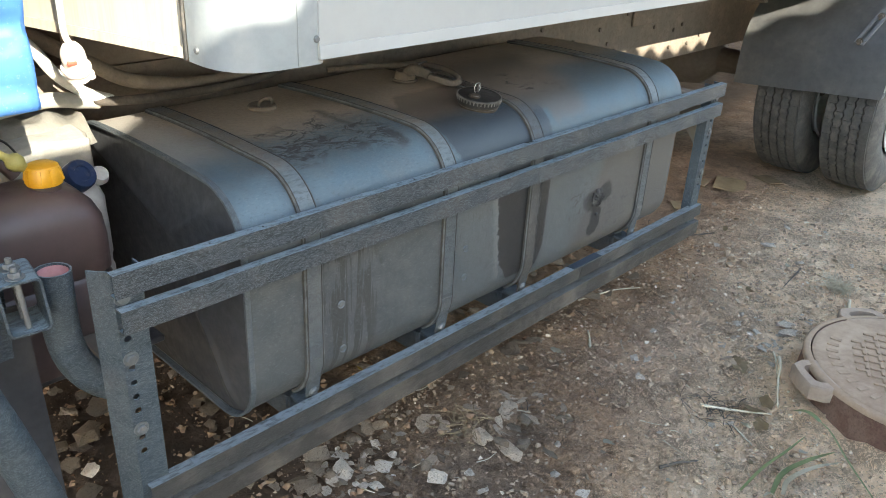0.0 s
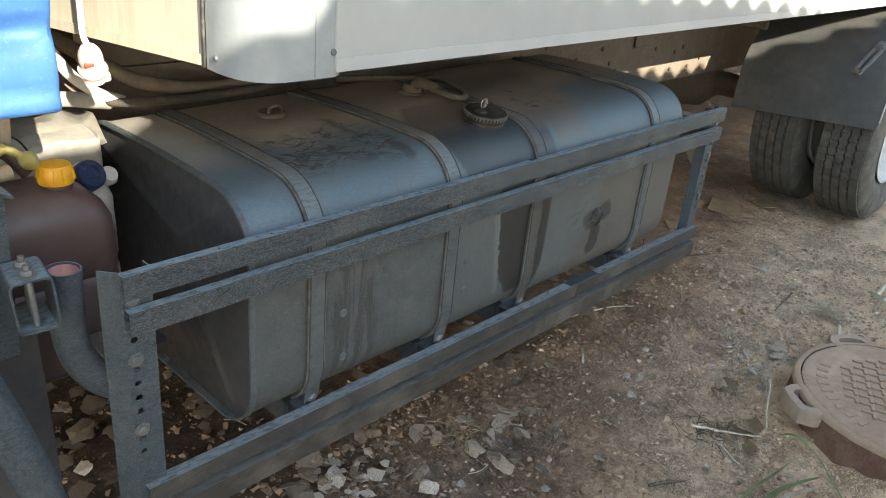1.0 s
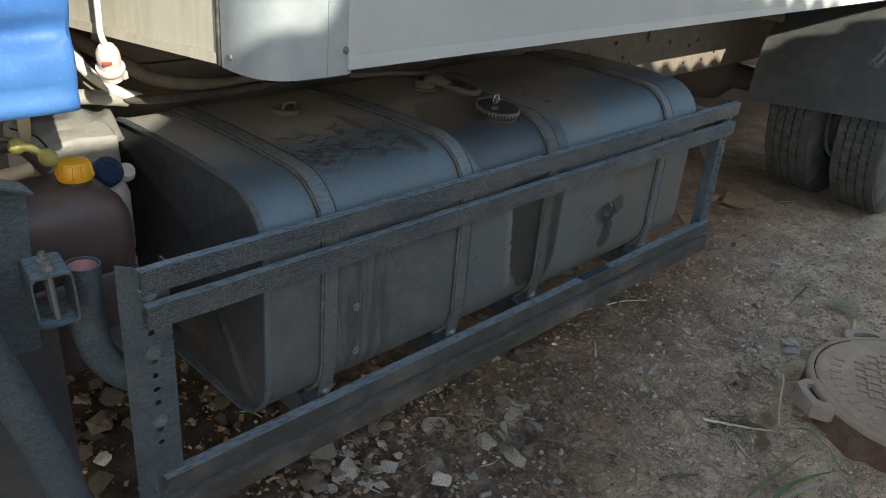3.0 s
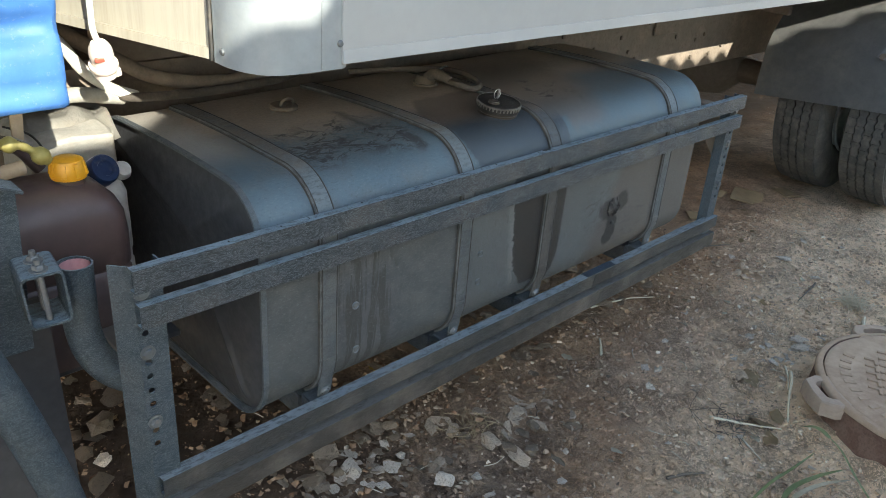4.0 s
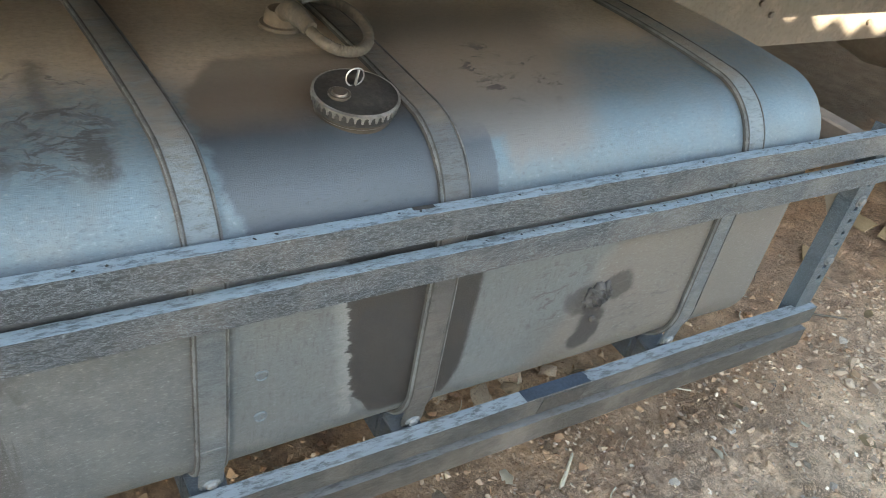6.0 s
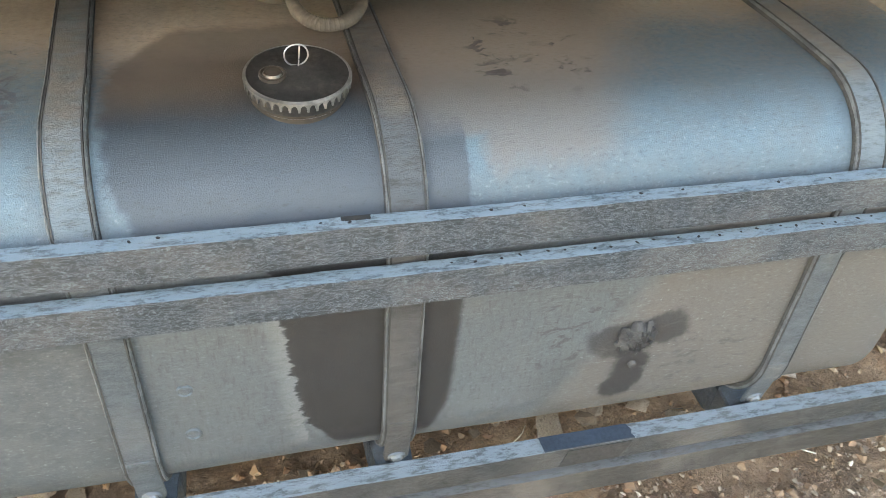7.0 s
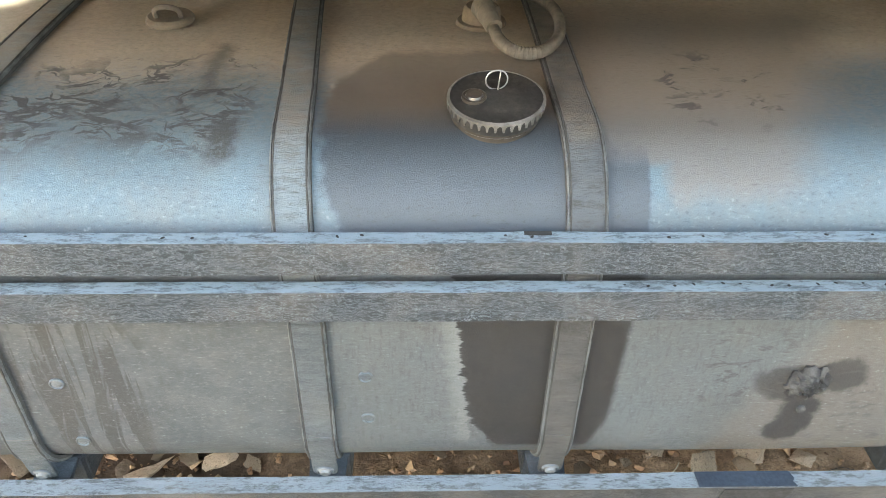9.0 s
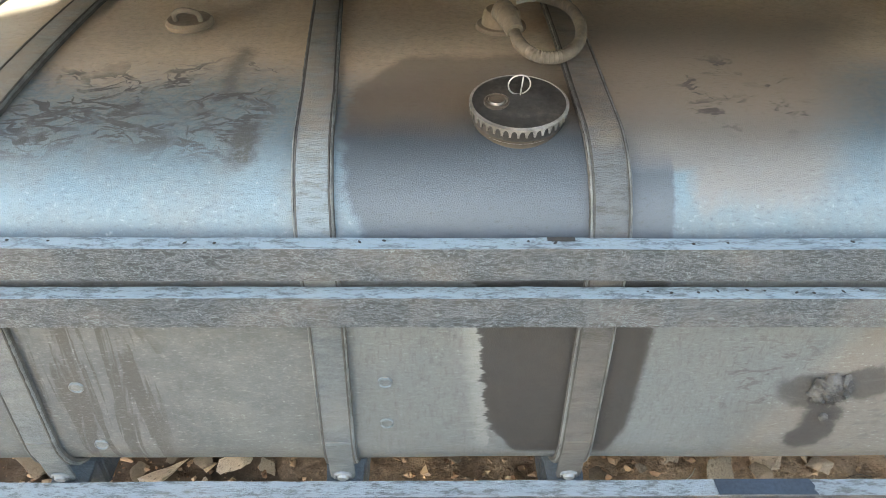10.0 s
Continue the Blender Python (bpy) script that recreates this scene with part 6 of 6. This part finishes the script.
PALESHARDS = [finish(rock_mesh(80 + i, f, 10), "stone", STONE, 20) for i, f in enumerate((0.2, 0.3, 0.25, 0.45))]
PALE = "pale angular stone lying on the earth"
for x, y, s in ((0.718, -0.052, 0.036), (0.793, -0.102, 0.025), (0.773, -0.152, 0.029), (1.048, -0.191, 0.019), (0.955, -0.248, 0.020), (1.086, -0.445, 0.019), (0.945, -0.343, 0.027), (1.499, -0.187, 0.036), (1.578, -0.110, 0.024), (1.596, -0.144, 0.020),
                (1.881, -0.264, 0.036), (1.947, -0.379, 0.042), (1.959, -0.422, 0.026), (2.172, -0.362, 0.042), (2.111, -0.393, 0.040), (2.058, -0.230, 0.030), (1.447, -0.444, 0.025), (1.496, -0.475, 0.023), (1.833, -0.449, 0.018), (2.816, -0.028, 0.036), (2.753, -0.190, 0.030),
                (2.25, -0.42, 0.025), (2.30, -0.37, 0.02), (1.78, -0.06, 0.018), (2.9, -0.35, 0.022), (3.1, 0.0, 0.028), (2.62, 0.12, 0.02), (1.42, -0.40, 0.012), (1.40, -0.50, 0.013), (1.30, -0.36, 0.012), (2.08, 0.36, 0.06)):
    stone(rng.choice(PALESHARDS + ROCKS[:1]), x, y, s, PALE, "loose stones", 0.2)
GREY = "flat grey slab bedded in the earth"
for x, y, s in ((1.060, 0.001, 0.056), (0.940, -0.113, 0.060), (0.917, -0.025, 0.048), (1.182, -0.016, 0.036), (1.188, -0.095, 0.034), (0.871, 0.126, 0.049), (1.07, -0.075, 0.042), (1.01, -0.03, 0.036), (1.13, 0.055, 0.042), (0.99, 0.075, 0.046), (1.797, -0.338, 0.060)):
    stone(rng.choice(SLABS), x, y, s, GREY, "bedded slabs", 0.22, 6, "flat_stone")
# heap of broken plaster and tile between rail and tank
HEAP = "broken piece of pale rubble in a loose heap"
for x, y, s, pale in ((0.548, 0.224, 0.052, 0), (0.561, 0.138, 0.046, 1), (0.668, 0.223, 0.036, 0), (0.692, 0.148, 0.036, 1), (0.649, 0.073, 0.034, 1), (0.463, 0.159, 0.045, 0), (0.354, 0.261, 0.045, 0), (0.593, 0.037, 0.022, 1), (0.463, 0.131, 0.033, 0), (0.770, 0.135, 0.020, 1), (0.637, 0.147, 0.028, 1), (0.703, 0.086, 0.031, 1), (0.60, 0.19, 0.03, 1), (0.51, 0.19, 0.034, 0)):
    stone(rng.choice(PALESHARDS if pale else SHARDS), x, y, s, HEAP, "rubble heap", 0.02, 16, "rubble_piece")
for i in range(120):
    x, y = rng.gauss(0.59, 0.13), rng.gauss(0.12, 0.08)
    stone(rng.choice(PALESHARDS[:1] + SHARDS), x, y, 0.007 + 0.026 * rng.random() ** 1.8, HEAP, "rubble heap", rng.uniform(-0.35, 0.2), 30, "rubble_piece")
BROWN = "brown piece of rubble under the tank"
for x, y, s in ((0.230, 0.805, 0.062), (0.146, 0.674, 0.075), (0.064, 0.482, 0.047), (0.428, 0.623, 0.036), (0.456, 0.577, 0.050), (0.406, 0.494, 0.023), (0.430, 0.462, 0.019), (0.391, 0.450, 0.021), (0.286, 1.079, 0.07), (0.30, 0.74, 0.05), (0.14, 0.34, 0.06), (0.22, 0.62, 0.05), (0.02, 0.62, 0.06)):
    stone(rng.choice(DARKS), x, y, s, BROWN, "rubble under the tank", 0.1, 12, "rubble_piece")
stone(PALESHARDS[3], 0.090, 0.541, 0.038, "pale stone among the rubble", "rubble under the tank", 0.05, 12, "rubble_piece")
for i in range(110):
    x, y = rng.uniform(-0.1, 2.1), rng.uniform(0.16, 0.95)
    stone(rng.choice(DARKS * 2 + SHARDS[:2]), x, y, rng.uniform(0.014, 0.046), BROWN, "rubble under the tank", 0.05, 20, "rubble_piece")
for x, y, s in ((1.47, 0.55, 0.085), (1.36, 0.60, 0.05), (1.62, 0.52, 0.05), (1.95, 0.50, 0.07), (0.50, 0.62, 0.06), (0.62, 0.66, 0.05)):
    stone(SHARDS[3], x, y, s, "large pale stone under the tank", "rubble under the tank", 0.1, 10, "rubble_piece")
for x, y, s in ((1.63, 0.37, 0.078), (1.41, 0.36, 0.050), (1.72, 0.33, 0.040), (1.50, 0.40, 0.060), (0.52, 0.35, 0.050), (0.24, 0.36, 0.070), (0.38, 0.33, 0.055)):
    stone(rng.choice(SLABS), x, y, s, "flat tan stone half buried under the tank", "rubble under the tank", 0.2, 8, "flat_stone")
for i in range(70):
    x, y = rng.gauss(2.05, 0.16), rng.gauss(-0.33, 0.08)
    if math.hypot(x - 1.965, y + 0.835) > 0.40:
        stone(rng.choice(PALESHARDS + SLABS), x, y, 0.006 + 0.016 * rng.random() ** 2, "pale stone chip beside the manhole", "chips by the manhole", 0.2)
for i in range(60):
    x, y = rng.gauss(1.06, 0.17), rng.gauss(-0.03, 0.10)
    stone(rng.choice(SLABS + DARKS[:2]), x, y, 0.010 + 0.026 * rng.random() ** 2, "grey lump of dry earth among the slabs", "lumps of earth", 0.15, 14, "clod")
for i in range(130):
    x, y = rng.uniform(0.8, 3.3), rng.uniform(-0.75, 0.15)
    if math.hypot(x - 1.965, y + 0.835) > 0.40:
        stone(rng.choice(PALESHARDS[:1] + SHARDS + SLABS + DARKS), x, y, 0.005 + 0.014 * rng.random() ** 2, "small pale pebble on the trodden earth", "pebbles", 0.2)
for i in range(7):
    stone(CLODS[i % 3], 2.53 + 0.05 * math.cos(i * 2.4) * (i > 0), 0.0 + 0.045 * math.sin(i * 2.4) * (i > 0), 0.026, "cracked clod of dry grey earth", "cracked clod", 0.25, 14, "clod")


def scatter(name, count, area, sizes, label, material, seed, mask=None):
    """Many tiny stones, joined, each of its own shape."""
    r = np.random.default_rng(seed)
    shapes = []
    for i in range(8):
        bm = bmesh.new()
        q = random.Random(seed * 10 + i)
        for _ in range(9):
            v = Vector((q.gauss(0, 1), q.gauss(0, 1), q.gauss(0, 1))).normalized() * q.uniform(0.7, 1)
            bm.verts.new((v.x, v.y, v.z * 0.55))
        bmesh.ops.convex_hull(bm, input=bm.verts[:])
        bmesh.ops.delete(bm, geom=[v for v in bm.verts if not v.link_faces], context="VERTS")
        bm.verts.index_update()
        shapes.append((np.array([v.co[:] for v in bm.verts]), [[v.index for v in f.verts] for f in bm.faces]))
        bm.free()
    verts, faces, k = [], [], 0
    while k < count:
        x, y = r.uniform(area[0], area[1]), r.uniform(area[2], area[3])
        if mask and r.random() > mask(x, y):
            continue
        k += 1
        s = sizes[0] * (sizes[1] / sizes[0]) ** (r.random() ** 2.2)
        co, fs = shapes[int(r.integers(8))]
        a = r.uniform(0, 6.28)
        rot = np.array([[math.cos(a), -math.sin(a), 0], [math.sin(a), math.cos(a), 0], [0, 0, 1]])
        n = len(verts)
        verts += ((co * s * r.uniform(0.7, 1.2, 3)) @ rot.T + (x, y, ground_height(x, y) + s * 0.22)).tolist()
        faces += [[n + j for j in f] for f in fs]
    me = bpy.data.meshes.new(name)
    me.from_pydata(verts, [], faces)
    me.materials.append(material)
    tagged(new(name, me), label, "gravel", "", "stuff")


def open_ground(x, y):
    if math.hypot(x - 1.965, y + 0.835) < 0.37:
        return 0.0
    return 0.35 + 0.65 * max(0.0, noise.noise(Vector((x * 2.5, y * 2.5, 3.3))) + 0.4)


scatter("gravel", 24000, (-0.2, 3.6, -1.1, 0.30), (0.0016, 0.013), "fine grey-brown grit strewn over trodden earth", GRAVEL, 5, open_ground)
scatter("gravel", 6000, (-0.3, 2.6, 0.02, 1.0), (0.0025, 0.018), "brown crumbled earth and chips under the tank", WARMGRIT, 6)
scatter("gravel", 2500, (2.0, 6.5, -2.0, 1.2), (0.004, 0.016), "coarse grit on the farther earth", GRAVEL, 7)


# ---------- sticks, straw and leaves ----------
def clod_ground(x, y):
    return 0.15 + max(0.0, noise.noise(Vector((x * 3.5, y * 3.5, 8.3))) + 0.25)


scatter("soil_crumbs", 5200, (0.6, 2.4, -0.7, 0.12), (0.004, 0.022), "crumbling clods of the same grey-brown earth", SOIL, 9, clod_ground)


def on_ground(points, lift=0.004):
    return [(x, y, ground_height(x, y) + z + lift) for x, y, z in points]


def stick(points, r, material, label, name="stick", group="dry sticks"):
    bm = bmesh.new()
    line = glide(on_ground(points), 5)
    n = len(line)
    sweep(bm, line, [r * (1 - 0.55 * i / n) for i in range(n)], 7)
    roughen(bm, r * 0.25, 60)
    return solid(name, bm, material, (line[0].x, line[0].y, line[0].z - r), label, "stick", group)


def build_litter():
    stick([(1.499, -0.381, 0.004), (1.55, -0.46, 0.006), (1.603, -0.552, 0.008)], 0.005, STRAW, "pale dry stalk on the earth")
    stick([(1.497, -0.488, 0), (1.475, -0.53, 0.002), (1.453, -0.566, 0)], 0.0028, STRAW, "thin brown stalk on the earth")
    stick([(1.172, -0.434, 0.002), (1.22, -0.465, 0.006), (1.27, -0.497, 0.003)], 0.005, TWIG, "short dark twig on the earth")
    stick([(1.816, -0.47, 0.045), (1.76, -0.495, 0.05), (1.70, -0.52, 0.028), (1.642, -0.552, 0.004)], 0.0055, STRAW, "bent pale reed leaning on the manhole")
    stick([(1.85, -0.44, 0.03), (1.80, -0.47, 0.04), (1.74, -0.50, 0.03)], 0.004, STRAW, "bent pale reed leaning on the manhole")
    stick([(2.679, -0.221, 0.01), (2.60, -0.23, 0.006), (2.46, -0.24, 0.002)], 0.004, TWIG, "dark twig beside dry grass")
    stick([(2.575, 0.27, 0.005), (2.71, 0.177, 0.006)], 0.005, TWIG, "dark twig near the guard's end")
    stick([(1.78, 0.25, 0.002), (1.87, 0.215, 0.004), (1.95, 0.19, 0.006), (2.03, 0.14, 0.006)], 0.004, STRAW, "pale forked twig beside the guard")
    stick([(1.529, 0.027, 0.002), (1.57, 0.06, 0.004), (1.613, 0.095, 0.002)], 0.0055, STRAW, "pale flat stalk on the earth")
    stick([(2.40, -0.50, 0.03), (2.48, -0.475, 0.015), (2.55, -0.46, 0.006)], 0.009, STRAW, "split pale stick near the manhole")
    stick([(2.95, -0.47, 0.01), (3.12, -0.46, 0.012)], 0.014, STRAW, "pale split stick on the earth")
    stick([(2.93, -0.50, 0.01), (3.08, -0.52, 0.012)], 0.011, STRAW, "pale split stick on the earth")
    r = random.Random(3)
    for i in range(70):
        x, y = r.uniform(0.4, 3.4), r.uniform(-0.7, 0.5)
        if math.hypot(x - 1.965, y + 0.835) < 0.42:
            continue
        a, l = r.uniform(0, 6.28), r.uniform(0.02, 0.075)
        stick([(x, y, 0), (x + l * 0.5 * math.cos(a), y + l * 0.5 * math.sin(a), 0.003), (x + l * math.cos(a + 0.2), y + l * math.sin(a + 0.2), 0)], r.uniform(0.0008, 0.002), r.choice((STRAW, STRAW, TWIG)), "short bit of dry straw on the earth", "straw", "bits of straw")
    # twiggy dry weed
    def tuft(name, x, y, count, spread_, height, material, label, thick=0.0009):
        bm = bmesh.new()
        for i in range(count):
            a, k = r.uniform(0, 6.28), r.uniform(0.3, 1)
            px, py = x + r.gauss(0, spread_ * 0.25), y + r.gauss(0, spread_ * 0.25)
            z = ground_height(px, py)
            q = [(px, py, z - 0.003)]
            for t in (0.4, 0.75, 1.0):
                q.append((px + spread_ * k * t * math.cos(a + t * r.uniform(-1, 1)), py + spread_ * k * t * math.sin(a + t * r.uniform(-1, 1)), z + height * k * math.sin(t * 2.1) * r.uniform(0.7, 1.1)))
            sweep(bm, glide(q, 3), [thick * (1.2 - 0.08 * j) for j in range(10)], 4, False)
        return solid(name, bm, material, (x, y, ground_height(x, y)), label, "dry grass", kind="stuff")
    tuft("dry_grass_tuft", 2.62, -0.395, 110, 0.085, 0.06, STRAW, "tangled dry grass tuft by the manhole")
    tuft("dry_weed", 0.91, 0.03, 24, 0.10, 0.03, LEAFB, "flattened dry weed on the slabs", 0.0014)
    tuft("dry_roots", 1.50, -0.43, 26, 0.10, 0.018, TWIG, "tangle of dry roots in the earth", 0.0013)

    def blade(path, width, material, name, label, fold=0.25):
        bm = bmesh.new()
        line = glide(path, 8)
        n = len(line)
        rows = []
        for i, p in enumerate(line):
            way = (line[min(i + 1, n - 1)] - line[max(i - 1, 0)]).normalized()
            flat = way.cross(Vector((0, 0, 1)))
            flat = flat.normalized() if flat.length > 1e-3 else Vector((1, 0, 0))
            t = i / (n - 1)
            w = width * (math.sin(math.pi * min(1, 0.18 + 0.82 * t)) ** 0.7) + 0.0008
            up = way.cross(flat) * -fold * w
            rows.append([bm.verts.new(p + flat * w + up), bm.verts.new(p), bm.verts.new(p - flat * w + up)])
        for a, b in zip(rows, rows[1:]):
            for k in range(2):
                bm.faces.new((a[k], a[k + 1], b[k + 1], b[k]))
        bmesh.ops.solidify(bm, geom=bm.faces[:], thickness=0.0007)
        return name, bm, material, label

    plant = thing("reed_plant", (1.30, -0.72, 0.03), "young green reed with long narrow blades", "grass plant")
    for path, w, mat, lab in (
            ([(1.446, -0.879, 0.03), (1.491, -0.791, 0.07), (1.534, -0.725, 0.10), (1.552, -0.671, 0.112)], 0.0022, LEAFG, "thin green stem"),
            ([(1.545, -0.69, 0.109), (1.552, -0.665, 0.114), (1.557, -0.64, 0.110), (1.553, -0.615, 0.098)], 0.0075, LEAFG, "short drooping green blade"),
            ([(1.268, -0.691, 0.03), (1.34, -0.686, 0.05), (1.427, -0.715, 0.06), (1.53, -0.75, 0.05)], 0.0062, LEAFG, "broad green blade"),
            ([(1.211, -0.633, 0.04), (1.31, -0.644, 0.06), (1.389, -0.666, 0.08), (1.479, -0.681, 0.09)], 0.0035, LEAFG, "narrow green blade"),
            ([(1.289, -0.712, 0.03), (1.339, -0.704, 0.04), (1.423, -0.734, 0.05), (1.516, -0.776, 0.04)], 0.006, STRAW, "dry yellowed blade"),
            ([(1.27, -0.70, 0.03), (1.25, -0.69, 0.045), (1.22, -0.685, 0.05)], 0.003, STRAW, "dry yellowed blade")):
        nm, bm, mt, lb = blade(path, w, mat, "blade", lab)
        part(nm, bm, mt, plant, lb, 60)

    def leaf(x, y, size, material, label, z=0.004, tilt=12, lobes=0.0):
        bm = bmesh.new()
        ring = []
        for i in range(18):
            a = 2 * math.pi * i / 18
            k = 1 - 0.35 * math.cos(2 * a) * 0 + 0.12 * math.sin(5 * a + x * 40) + lobes * math.sin(9 * a)
            ring.append(bm.verts.new((size * k * math.cos(a), 0.62 * size * k * math.sin(a), 0.10 * size * math.sin(2 * a + x * 9))))
        mid = bm.verts.new((0, 0, 0.06 * size))
        for i in range(18):
            bm.faces.new((mid, ring[i], ring[(i + 1) % 18]))
        bmesh.ops.solidify(bm, geom=bm.faces[:], thickness=0.0008)
        ob = new("leaf", finish(bm, "leaf", material, 60))
        ob.location = (x, y, ground_height(x, y) + z + 0.004)
        ob.rotation_euler = (radians(r.uniform(-tilt, tilt)), radians(r.uniform(-tilt, tilt)), r.uniform(0, 6.28))
        return tagged(ob, label, "leaf", "fallen leaves")

    leaf(1.64, -0.52, 0.032, LEAFB, "dry curled brown leaf by the manhole", 0.01, 40)
    leaf(1.60, -0.50, 0.045, LEAFB, "dry curled brown leaf by the manhole", 0.008, 25)
    leaf(1.55, -0.545, 0.035, LEAFB, "dry curled brown leaf by the manhole", 0.004, 15)
    leaf(0.87, 0.42, 0.018, ORANGE, "small yellow leaf under the tank", 0.01, 30)
    leaf(1.80, -0.36, 0.05, LEAFB, "large flat brown leaf on the earth", 0.003, 6, 0.05)
    for i in range(26):
        leaf(r.uniform(0.9, 3.3), r.uniform(-0.6, 0.5), r.uniform(0.008, 0.022), r.choice((LEAFB, STRAW)), "small dry leaf scrap on the earth", 0.002, 18)
    # scraps of board beyond the guard
    for x, y, s, a in ((3.41, 0.43, 0.11, 20), (3.65, 0.33, 0.07, 60), (3.3, 0.55, 0.06, 10), (2.9, 0.45, 0.05, 40)):
        bm = bmesh.new()
        block(bm, (-s, -s * 0.7, 0), (s, s * 0.7, 0.006), 0.001, 1)
        bmesh.ops.transform(bm, matrix=pose(x, y, ground_height(x, y) + 0.004, 3, 2, a), verts=bm.verts)
        roughen(bm, 0.006, 12)
        solid("cardboard_scrap", bm, LEAFB, (x, y, ground_height(x, y)), "torn flat scrap of brown cardboard on the earth", "cardboard", "cardboard scraps")


build_litter()
